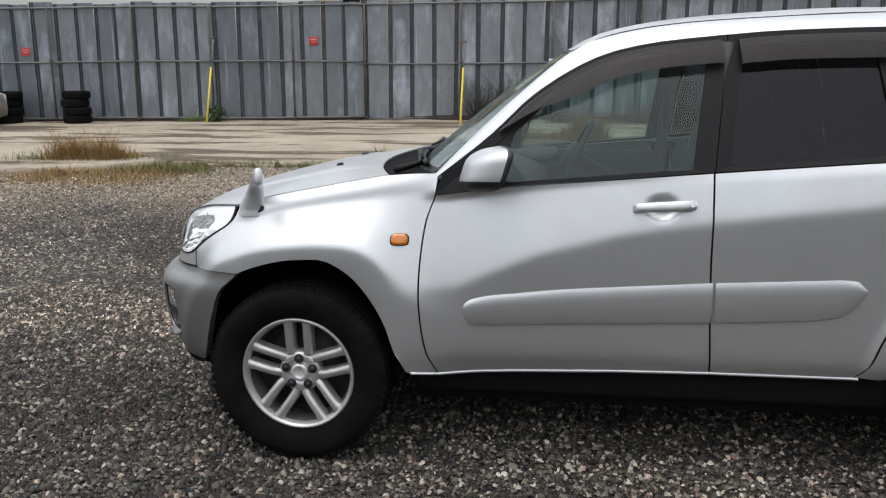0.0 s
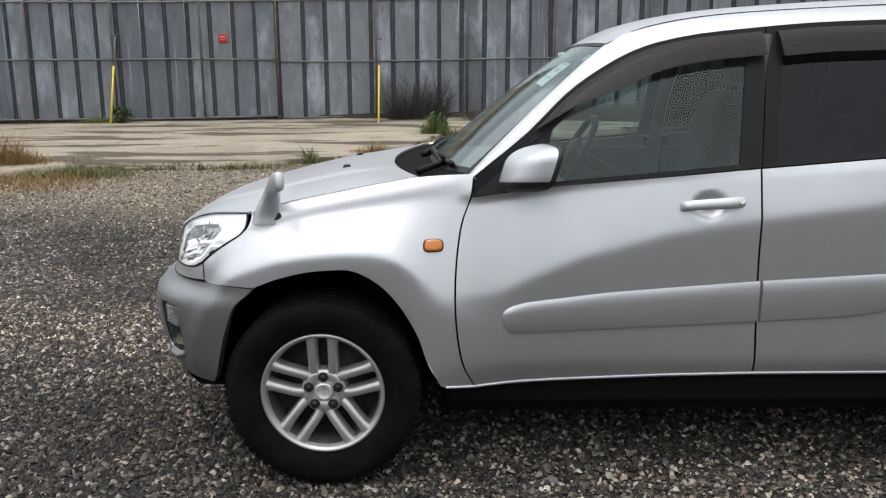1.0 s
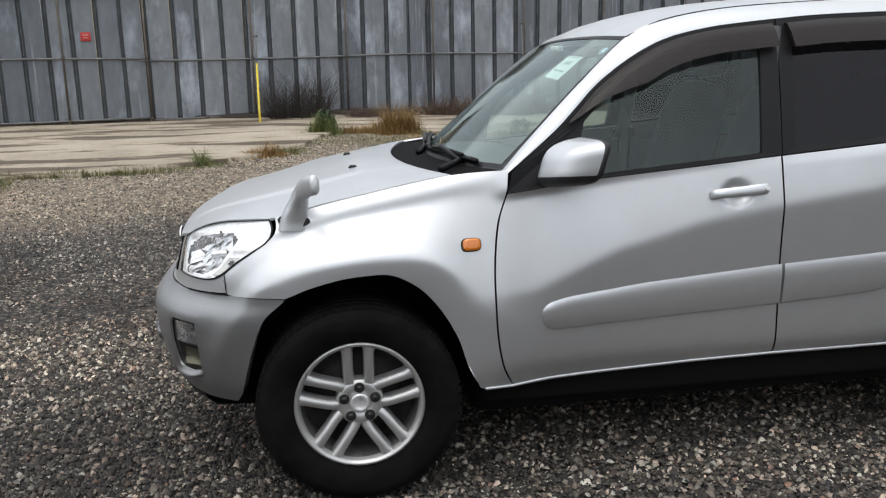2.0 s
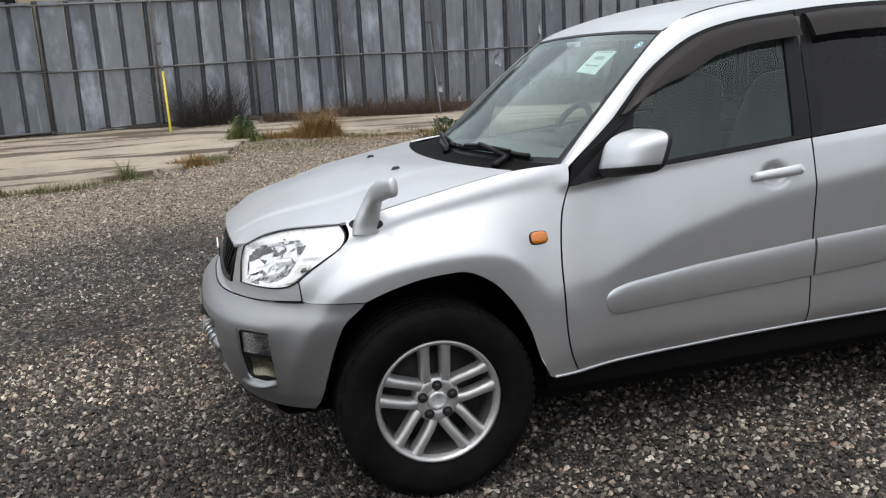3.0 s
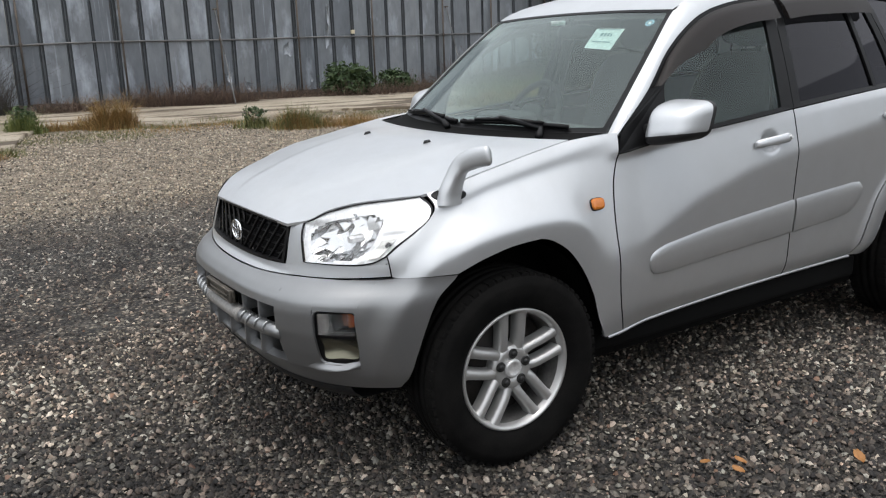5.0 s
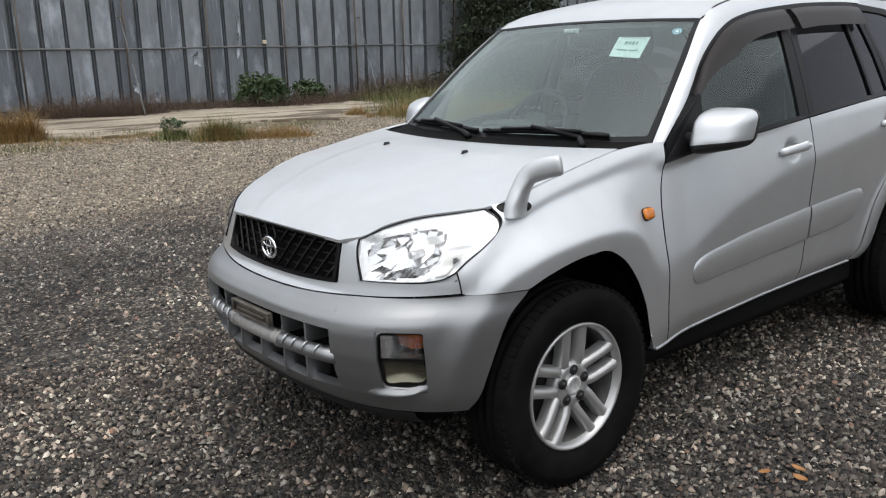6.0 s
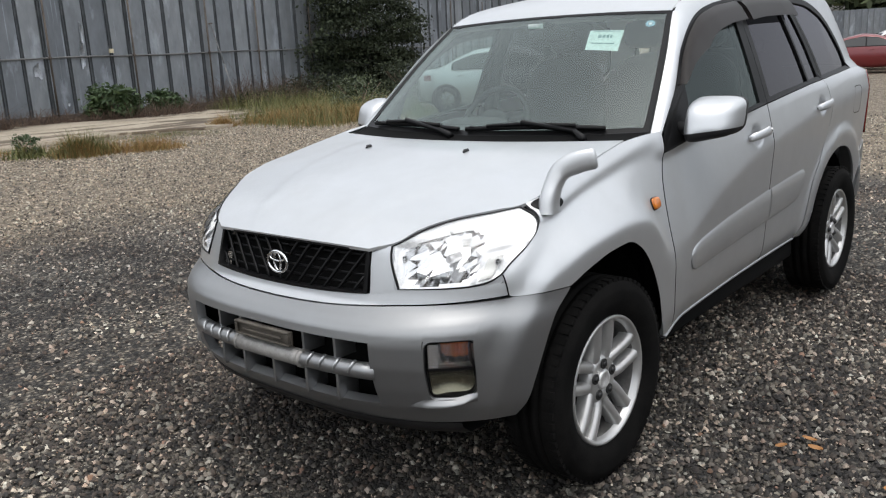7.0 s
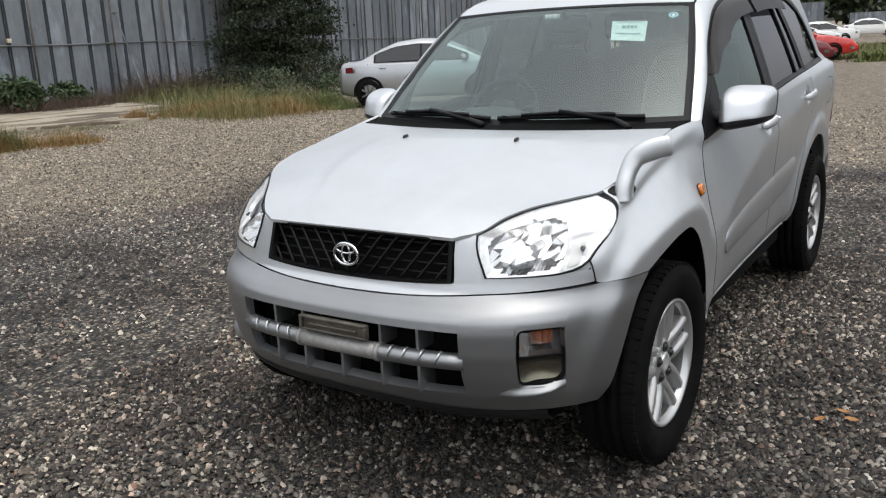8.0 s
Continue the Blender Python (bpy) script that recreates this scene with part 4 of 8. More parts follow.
# scuttle and wipers
bm = bmesh.new()
rows = []
back_edge = BONNET_GRID[-1]
for k in np.linspace(0, 1, 7):
    row = []
    for q in np.linspace(0, 1, 41):
        a = np.array([np.interp(q * 60, np.arange(61), back_edge[:, c]) for c in range(3)]) - (0.012, 0, 0.010)
        b = curve(WS_BOTTOM, 40)[int(round(q * 40))] + (0.012, 0, 0.004)
        row.append(tuple(a * (1 - k) + b * k - np.array((0, 0, 0.012 * math.sin(math.pi * k)))))
    rows.append(row)
add_grid(bm, np.array(rows))
part("scuttle", bm, LINER, car, "black plastic scuttle")
for y0, y1 in ((-0.56, 0.02), (0.06, 0.62)):
    bm = bmesh.new()
    # the wiper lies along the foot of the screen
    def foot(y, up):
        f = (abs(y) / 0.7) ** 2
        return np.array((0.372 + 0.130 * f, y, 1.080 + 0.008 * f)) + np.array((0.55, 0, 0.48)) * up + OUT * 0.014
    line = [foot(y, 0.012 + 0.018 * math.sin(math.pi * (y - y0) / (y1 - y0))) for y in np.linspace(y0, y1, 12)]
    tube(bm, [tuple(p) for p in line], 0.010, 6)
    for p in line[2::4]:
        tube(bm, [tuple(p + OUT * 0.004), tuple(p + OUT * 0.012 + (0, 0.03, 0))], 0.004, 5)
    mid = line[6] + OUT * 0.012
    tube(bm, [tuple(line[2] + OUT * 0.012), tuple(mid + OUT * 0.006), tuple(line[-3] + OUT * 0.012)], 0.008, 6)
    tube(bm, [tuple(mid + OUT * 0.015), tuple(foot((y0 + y1) / 2 - 0.18, 0.0)), (0.33, (y0 + y1) / 2 - 0.27, 1.075)], [0.010, 0.011, 0.015], 8)
    part("wiper", bm, TRIM, car, "black wiper")

# side windows
RF_TOP = [(1.517, 1.563), (1.722, 1.576), (2.027, 1.583), (2.145, 1.580)]


def loop_of(bottom, right, top, left, n=16):
    return np.concatenate([curve(bottom, n)[:-1], curve(right, n)[:-1], curve(top, n)[:-1], curve(left, n)[:-1]])


def window(side, parent, outer4, inner4, glass, name="side_window"):
    o, i = loop_of(*outer4), loop_of(*inner4)
    bm = bmesh.new()
    for (a, oa), (b, ob_) in (((o, -0.012), (o, 0.001)), ((o, 0.001), (i, -0.001)), ((i, -0.001), (i, -0.02))):
        add_rows(bm, sided(lifted(a, oa), side), sided(lifted(b, ob_), side))
    fr = part("window_frame", bm, TRIM, parent, "black window frame", smooth=False)
    bm = bmesh.new()
    bt, rt, tp, lf = inner4
    g = coons(bt, tp[::-1], lf[::-1], rt, 14, 12)
    add_grid(bm, sided(lifted(g, -0.008), side), side > 0)
    part("window_glass", bm, glass, parent).visible_shadow = False


for side in (-1, 1):
    fdoor, rdoor = DOORS[side]
    oB = [(0.518, 1.014), (0.775, 1.048), (1.12, 1.0775), (1.466, 1.107)]
    oR = [(1.466, 1.107), (1.512, 1.563)]
    oT = FRAME_TOP[::-1]
    window(side, fdoor, (oB, oR, oT, [FRAME_TOP[0], oB[0]]),
           ([(0.76, 1.060), (1.0, 1.082), (1.396, 1.116)], [(1.396, 1.116), (1.418, 1.30), (1.448, 1.515)],
            [(1.448, 1.515), (1.25, 1.497), (1.08, 1.448), (0.93, 1.362), (0.79, 1.235)], [(0.79, 1.235), (0.765, 1.14), (0.76, 1.060)]), SIDEGLASS)
    oB = [(1.469, 1.107), (2.0, 1.146), (2.272, 1.160)]
    window(side, rdoor, (oB, [(2.272, 1.160), (2.235, 1.33), (2.145, 1.580)], RF_TOP[::-1], [RF_TOP[0], oB[0]]),
           ([(1.520, 1.130), (1.8, 1.150), (2.225, 1.176)], [(2.225, 1.176), (2.185, 1.35), (2.125, 1.535)],
            [(2.125, 1.535), (1.85, 1.532), (1.568, 1.518)], [(1.568, 1.518), (1.54, 1.32), (1.520, 1.130)]), PRIVACY)
    bm = bmesh.new()
    g = coons([(2.045, 1.160), (2.070, 1.162)], [(1.985, 1.540), (2.01, 1.540)], [(2.045, 1.160), (1.985, 1.540)], [(2.070, 1.162), (2.01, 1.540)], 2, 10)
    panel(bm, g, side, 0.001, 0.012)
    part("window_divider", bm, TRIM, rdoor)
    quarter = QUARTERS[side]
    oB = [(2.277, 1.160), (2.5, 1.171), (2.858, 1.188)]
    window(side, quarter, (oB, [(2.858, 1.188), (2.83, 1.28), (2.74, 1.42), (2.66, 1.49)], [(2.66, 1.49), (2.50, 1.548), (2.30, 1.568), (2.15, 1.578)], [(2.15, 1.578), (2.24, 1.33), (2.277, 1.160)]),
           ([(2.31, 1.178), (2.5, 1.188), (2.83, 1.203)], [(2.83, 1.203), (2.80, 1.28), (2.71, 1.41), (2.63, 1.47)], [(2.63, 1.47), (2.48, 1.522), (2.32, 1.54), (2.195, 1.548)], [(2.195, 1.548), (2.275, 1.33), (2.31, 1.178)]), PRIVACY)
    # smoked rain visors over the door windows
    for dr, line, drop in ((fdoor, [(0.725, 1.242), (0.863, 1.371), (1.057, 1.485), (1.25, 1.537), (1.49, 1.561)], 0.090), (rdoor, [(1.545, 1.562), (1.722, 1.575), (2.027, 1.580), (2.15, 1.575)], 0.095)):
        t = curve(line, 30)
        d = np.gradient(t, axis=0)
        nrm = np.stack([d[:, 1], -d[:, 0]], 1) / np.linalg.norm(d, axis=1)[:, None]
        taper = np.minimum(1, np.linspace(0.08, 2.6, 31)) if dr is fdoor else np.ones(31)
        bm = bmesh.new()
        rows = []
        for k, o in ((0.0, 0.004), (0.06, 0.016), (0.4, 0.028), (1.0, 0.034)):
            rows.append(sided(lifted(t + nrm * (0.016 + drop * k * taper)[:, None], o), side))
        add_grid(bm, np.array(rows), side < 0)
        add_rows(bm, rows[-1], rows[-1] - (0, side * 0.003, 0), False)
        for e in (0, -1):
            edge = [r[e] for r in rows]
            add_rows(bm, np.array(edge), np.array(edge) - (0, side * 0.02, 0), False)
        part("rain_visor", bm, VISOR, dr, "smoked plastic rain visor")
    # door handles
    for dr, hx, hz in ((fdoor, 1.298, 0.986), (rdoor, 2.165, 1.035)):
        bm = bmesh.new()
        L = [(hx - 0.098, hz - 0.004, 0.004), (hx - 0.085, hz - 0.003, 0.020), (hx - 0.04, hz, 0.028), (hx + 0.03, hz + 0.004, 0.028), (hx + 0.085, hz + 0.008, 0.022), (hx + 0.112, hz + 0.010, 0.006)]
        pts = curve(L, 16)
        rows = []
        for a in np.linspace(0, 2 * np.pi, 10, endpoint=False):
            r = np.interp(np.linspace(0, 1, 17), [0, 0.06, 0.2, 0.8, 0.95, 1], [0.010, 0.0155, 0.016, 0.018, 0.017, 0.009])
            g2 = np.stack([pts[:, 0], pts[:, 1] + r * math.cos(a)], 1)
            rows.append(sided(lifted(g2, pts[:, 2] + 0.45 * r * math.sin(a)), side))
        rows.append(rows[0])
        add_grid(bm, np.array(rows))
        bmesh.ops.holes_fill(bm, edges=[e for e in bm.edges if e.is_boundary])
        part("door_handle", bm, SILVER, dr, "silver door handle")
        bm = bmesh.new()
        lo = [sided(lifted(np.array([(hx + 0.094 + r * math.cos(a), hz + 0.009 + r * math.sin(a)) for a in np.linspace(0, 2 * np.pi, 14, endpoint=False)]), o), side) for r, o in ((0.009, 0.028), (0.007, 0.033), (0.0005, 0.033))]
        for a, b in zip(lo, lo[1:]):
            add_rows(bm, a, b)
        if hx < 2:
            part("lock_barrel", bm, DULLCHROME, dr)
        else:
            bm.free()
    # door mirror
    mirror = thing("door_mirror", "", "")
    mirror.parent = car

    def blob(bm, c, h, e=0.55, nu=28, nv=18):
        rows = []
        f = lambda v, p: np.sign(v) * np.abs(v) ** p
        for b in np.linspace(-np.pi / 2, np.pi / 2, nv):
            a = np.linspace(0, 2 * np.pi, nu)
            rows.append(np.stack([c[0] + h[0] * f(np.cos(b), e) * f(np.cos(a), e), c[1] + h[1] * f(np.cos(b), e) * f(np.sin(a), e), c[2] + h[2] * f(np.sin(b), e) * np.ones_like(a)], -1))
        g = np.array(rows)
        add_grid(bm, g)
        weld(bm)

    def shell_point(f, a):
        """The housing's outer face: f from 0 in its middle to 1 at its rim, a round it."""
        c, t = math.cos(a), math.sin(a)
        e = 4.4
        r = (abs(c) ** e + abs(t) ** e) ** (-1 / e) * f
        y = 0.862 + 0.092 * r * c
        z = 1.118 + 0.074 * r * t * (1 - 0.14 * r * c) + 0.008 * r * c
        back = 0.708 + 0.33 * (y - 0.78)
        z -= 0.012 * (1 - f ** 4.0) ** 0.5
        return (back - 0.105 * (1 - f ** 4.0) ** 0.5 + 0.30 * (z - 1.118), side * y, z)
    cap, foot = bmesh.new(), bmesh.new()
    ring = np.linspace(0, 2 * np.pi, 56, endpoint=False)
    loops = [[shell_point(f, a) for a in ring] for f in (0.002, 0.2, 0.4, 0.6, 0.75, 0.86, 0.93, 0.975, 1.0)]
    for b, flip in ((cap, 1), (foot, -1)):
        for p, q in zip(loops, loops[1:]):
            add_rows(b, p, q)
        weld(b, 0.0002)
        # silver above a rising line, black below it
        bmesh.ops.bisect_plane(b, geom=b.verts[:] + b.edges[:] + b.faces[:], plane_co=(0, side * 0.79, 1.066), plane_no=(0, -side * 0.12 * flip, flip), clear_inner=True)
    edge = [[(x + d, side * (0.862 + (abs(y) - 0.862) * k), 1.118 + (z - 1.118) * k) for x, y, z in loops[-1]] for d, k in ((0, 1.0), (0.002, 1.012), (0.016, 1.012), (0.018, 0.93), (0.010, 0.90))]
    for p, q in zip(edge, edge[1:]):
        add_rows(foot, p, q)
    tube(foot, [(0.668, side * 0.738, 1.082), (0.678, side * 0.79, 1.080), (0.69, side * 0.84, 1.078)], [0.026, 0.022, 0.014], 12)
    for b in (cap, foot):
        bmesh.ops.remove_doubles(b, verts=b.verts, dist=0.0002)
    part("mirror_cap", cap, SILVER, mirror, "silver mirror cap")
    part("mirror_foot", foot, BLACK, mirror, "black mirror foot")
    bm = bmesh.new()
    face = [(x + 0.010, side * (0.862 + (abs(y) - 0.862) * 0.91), 1.118 + (z - 1.118) * 0.91) for x, y, z in loops[-1]]
    bm.faces.new([bm.verts.new(w) for w in face])
    part("mirror_glass", bm, CHROME, mirror, smooth=False)

# kerb mirror on the near wing
kerb = thing("wing_mirror", "", "")
kerb.parent = car
bm = bmesh.new()
pts = curve([(-0.182, -0.722, 0.920), (-0.179, -0.722, 0.955), (-0.164, -0.729, 1.003), (-0.150, -0.748, 1.044), (-0.132, -0.792, 1.068), (-0.110, -0.834, 1.078)], 24)
q = np.linspace(0, 1, 25)
wide = np.interp(q, [0, 0.12, 0.35, 0.55, 0.75, 1.0], [0.052, 0.045, 0.033, 0.024, 0.019, 0.016])
deep = np.interp(q, [0, 0.12, 0.35, 0.55, 0.75, 1.0], [0.030, 0.028, 0.027, 0.030, 0.034, 0.032])
along = np.gradient(pts, axis=0)
along /= np.linalg.norm(along, axis=1)[:, None]
across = np.cross(along, np.array((0.97, 0.22, 0.0)))
across /= np.linalg.norm(across, axis=1)[:, None]
fore = np.cross(across, along)
rows = []
for k in range(25):
    rows.append([pts[k] + fore[k] * wide[k] * np.sign(math.cos(a)) * abs(math.cos(a)) ** 0.8 + across[k] * deep[k] * np.sign(math.sin(a)) * abs(math.sin(a)) ** 0.8 for a in np.linspace(0, 2 * np.pi, 20, endpoint=False)])
rows += [[pts[-1] + along[-1] * o + (r - pts[-1]) * f for r in rows[24]] for o, f in ((0.006, 0.9), (0.009, 0.7), (0.010, 0.02))]
for r0, r1 in zip(rows, rows[1:]):
    add_rows(bm, np.array(r0), np.array(r1))
weld(bm)
part("mirror_stalk", bm, SILVER, kerb, "silver stalk and head")
bm = bmesh.new()
ku, kz = fx(-0.182, 0.944)
ring = [(math.cos(a), math.sin(a)) for a in np.linspace(0, 2 * np.pi, 28, endpoint=False)]
lo = [lifted(np.array([(ku + 0.046 * k * c, kz + 0.004 + 0.017 * k * s_) for c, s_ in ring]), o) for k, o in ((1.12, 0.0003), (1.09, 0.004), (0.9, 0.004), (0.2, 0.003))]
for a, b in zip(lo, lo[1:]):
    add_rows(bm, a, b)
part("mirror_gasket", bm, TRIM, kerb)
bm = bmesh.new()
add_rows(bm, np.array([(-0.1105, -0.800 + 0.026 * math.cos(a), 1.070 + 0.017 * math.sin(a)) for a in np.linspace(0, 2 * np.pi, 16, endpoint=False)]), np.array([(-0.110, -0.800 + 0.001 * math.cos(a), 1.070) for a in np.linspace(0, 2 * np.pi, 16, endpoint=False)]))
part("mirror_glass", bm, CHROME, kerb)


def make_wheel(cx, side, turn0, steer=0.0):
    w = thing("wheel", "", "")
    w.parent = car
    w.matrix_basis = Matrix.Translation((cx, side * 0.733, 0)) @ Matrix.Rotation(radians(steer), 4, "Z") @ Matrix.Translation((-cx, -side * 0.733, 0))
    c = (cx, side * 0.733, 0.338)
    bm = bmesh.new()
    prof = [(0.205, -0.085), (0.235, -0.100), (0.295, -0.106), (0.322, -0.098), (0.337, -0.080), (0.339, -0.062), (0.339, -0.044), (0.332, -0.042), (0.332, -0.034), (0.340, -0.032), (0.340, -0.006),
            (0.333, -0.005), (0.333, 0.005), (0.340, 0.006), (0.340, 0.032), (0.332, 0.034), (0.332, 0.042), (0.339, 0.044), (0.339, 0.062), (0.336, 0.080), (0.325, 0.096), (0.312, 0.101), (0.308, 0.1045), (0.296, 0.106),
            (0.272, 0.1065), (0.262, 0.105), (0.245, 0.101), (0.232, 0.094), (0.222, 0.088), (0.214, 0.080)]
    lathe(bm, prof, c, sides=72, sign=side)
    part("tyre", bm, RUBBER, w, "worn black tyre")
    # tread blocks on the shoulders
    bm = bmesh.new()
    for k in range(64):
        a = 2 * math.pi * k / 64
        m = Matrix.Translation(c) @ Matrix.Rotation(-a, 4, "Y")
        for o in (-0.072, 0.072):
            box(bm, 0.328, 0.3398, side * o - 0.020, side * o + 0.020, -0.0105, 0.0105, 0.0, m)
    tr = part("tread_block", bm, RUBBER, w, smooth=False)
    tr["kind"] = "stuff"
    bm = bmesh.new()
    lathe(bm, [(0.216, 0.078), (0.2165, 0.086), (0.212, 0.090), (0.206, 0.088), (0.200, 0.078), (0.195, 0.064)], c, sides=72, sign=side)
    part("rim", bm, ALLOY, w, "silver alloy rim")
    bm = bmesh.new()
    lathe(bm, [(0.195, 0.064), (0.190, 0.02), (0.186, -0.08), (0.215, -0.085)], c, sides=72, sign=side)
    part("rim_barrel", bm, BARREL, w, "inner rim, its shade put into a darkened alloy")
    bm = bmesh.new()
    lathe(bm, [(0.187, -0.02), (0.15, -0.02), (0.14, 0.0), (0.06, 0.005), (0.06, 0.03), (0.001, 0.03)], c, sides=40, sign=side)
    part("brake_disc", bm, speckle_brake, w, "dark brake disc")
    bm = bmesh.new()
    lathe(bm, [(0.082, 0.02), (0.081, 0.050), (0.076, 0.060), (0.066, 0.064), (0.034, 0.064), (0.033, 0.061)], c, sides=50, sign=side)
    part("hub", bm, ALLOY, w)
    for k in range(5):
        a = turn0 + k * 2 * math.pi / 5
        m = Matrix.Translation(c) @ Matrix.Rotation(-a, 4, "Y")
        for q in (-1, 1):
            bm = bmesh.new()
            rows = []
            for r, t, o, hw in ((0.058, 0.0270, 0.060, 0.0215), (0.078, 0.0330, 0.066, 0.0180), (0.10, 0.0350, 0.071, 0.0170), (0.14, 0.0355, 0.076, 0.0172), (0.172, 0.0360, 0.078, 0.0180), (0.190, 0.0375, 0.079, 0.0205), (0.203, 0.0395, 0.079, 0.026)):
                rows.append([m @ Vector((r, side * oo, q * t + tt)) for tt, oo in ((-hw * 1.1, o - 0.045), (-hw, o - 0.014), (-hw * 0.62, o - 0.001), (0, o), (hw * 0.62, o - 0.001), (hw, o - 0.014), (hw * 1.1, o - 0.045))])
            add_grid(bm, np.array([[tuple(p) for p in r] for r in rows]))
            part("spoke", bm, ALLOY, w)
        bm = bmesh.new()
        p = m @ Vector((0.054, side * 0.060, 0))
        # flat dark disc on the hub paints in the shaded pocket round the nut
        lathe(bm, [(0.0175, 0.004), (0.0175, 0.0085), (0.0165, 0.0088), (0.0002, 0.0082)], p, sides=18, sign=side)
        lathe(bm, [(0.0105, 0.0), (0.0105, 0.013), (0.007, 0.016), (0.0005, 0.0165)], p, sides=6, sign=side)
        part("wheel_nut", bm, NUT, w, "dark steel wheel nut")
    bm = bmesh.new()
    lathe(bm, [(0.0335, 0.062), (0.033, 0.068), (0.030, 0.071), (0.022, 0.072), (0.0205, 0.0705), (0.001, 0.0715)], c, sides=32, sign=side)
    part("centre_cap", bm, DULLCHROME, w, "dull grey centre cap")


speckle_brake = speckled("rusty_brake", (0.018, 0.016, 0.015), (0.04, 0.034, 0.03), 18, 0.7, 0.2)
for side in (-1, 1):
    make_wheel(0.002, side, math.pi / 2, -1.5)
    make_wheel(2.53, side, math.pi / 2 + 0.25)

# underbody
bm = bmesh.new()
box(bm, 0.42, 3.2, -0.64, 0.64, 0.195, 0.34, 0.02)
box(bm, -0.46, 0.46, -0.48, 0.48, 0.245, 0.40, 0.03)
for x in (0.005, 2.53):
    tube(bm, [(x, -0.68, 0.33), (x, 0.68, 0.33)], 0.035, 8)
part("underbody", bm, LINER, car)
# inner walls keep light out of the wheel arches
for side in (-1, 1):
    for x0, x1, z1 in ((-0.40, 0.46, 0.86), (1.98, 3.1, 1.0)):
        bm = bmesh.new()
        box(bm, x0, x1, side * 0.50 - 0.01, side * 0.50 + 0.01, 0.30, z1)
        part("inner_wing", bm, LINER, car)
bm = bmesh.new()
box(bm, 0.46, 0.48, -0.70, 0.70, 0.30, 1.04)
part("bulkhead", bm, LINER, car)
bm = bmesh.new()
box(bm, -0.42, -0.40, -0.48, 0.48, 0.30, 0.84)
part("radiator", bm, LINER, car)

# rear end
bm = bmesh.new()
lo = [fx(2.93, 0.40), fx(3.1, 0.38), (XR + RUN, 0.37)]
hi = [fx(2.98, 0.70), fx(3.12, 0.755), (XR + RUN, 0.76)]
for side in (-1, 1):
    panel(bm, coons(lo, hi, [lo[0], fx(2.96, 0.55), hi[0]], [lo[-1], hi[-1]], 30, 12), side, 0.006, 0)
weld(bm)
hem(bm, 0.02)
part("rear_bumper", bm, BUMPER, car)
bm = bmesh.new()
lo, hi = [fx(3.15, 0.77), (XR + RUN, 0.77)], [fx(3.16, 1.19), (XR + RUN, 1.19)]
for side in (-1, 1):
    panel(bm, coons(lo, hi, [lo[0], hi[0]], [lo[1], hi[1]], 20, 14), side, 0.0, 0)
weld(bm)
part("tailgate", bm, SILVER, car)
bm = bmesh.new()
g = coons([(3.24, -0.66, 1.19), (3.27, 0, 1.19), (3.24, 0.66, 1.19)], [(3.0, -0.50, 1.57), (3.02, 0, 1.585), (3.0, 0.50, 1.57)], [(3.24, -0.66, 1.19), (3.0, -0.50, 1.57)], [(3.24, 0.66, 1.19), (3.0, 0.50, 1.57)], 16, 10)
add_grid(bm, g)
part("rear_window", bm, PRIVACY, car).visible_shadow = False

# cabin
bm = bmesh.new()
g = np.array([[(x, y, z + 0.02 * math.cos(y * 2.2)) for y in np.linspace(-0.66, 0.66, 19)] for x, z in ((0.44, 1.045), (0.52, 1.055), (0.62, 1.060), (0.76, 1.052), (0.86, 1.02), (0.90, 0.95), (0.88, 0.80), (0.80, 0.55))])
add_grid(bm, g)
part("dashboard", bm, DASH, car, "dark grey dashboard")
bm = bmesh.new()
blob(bm, (0.86, 0.36, 1.055), (0.10, 0.17, 0.035), 0.6)
part("instrument_hood", bm, DASH, car)
wheel_c = Vector((1.02, 0.36, 1.045))
tilt = Matrix.Translation(wheel_c) @ Matrix.Rotation(radians(-62), 4, "Y")
steer = thing("steering_wheel", "", "")
steer.parent = car
bm = bmesh.new()
tube(bm, [tuple(tilt @ Vector((0.185 * math.cos(a), 0.185 * math.sin(a), 0))) for a in np.linspace(0, 2 * np.pi, 41)], 0.016, 8, False)
part("wheel_rim", bm, BLACK, steer)
bm = bmesh.new()
blob(bm, (0, 0, 0.012), (0.07, 0.08, 0.03), 0.7)
for a in (0.25, math.pi - 0.25, -math.pi / 2):
    tube(bm, [(0.05 * math.sin(a), 0.05 * math.cos(a), 0), (0.185 * math.sin(a), 0.185 * math.cos(a), 0)], 0.014, 6)
tube(bm, [(0, 0, 0), (0, 0, -0.2)], 0.03, 8)
bm.transform(tilt)
part("wheel_hub", bm, BLACK, steer)


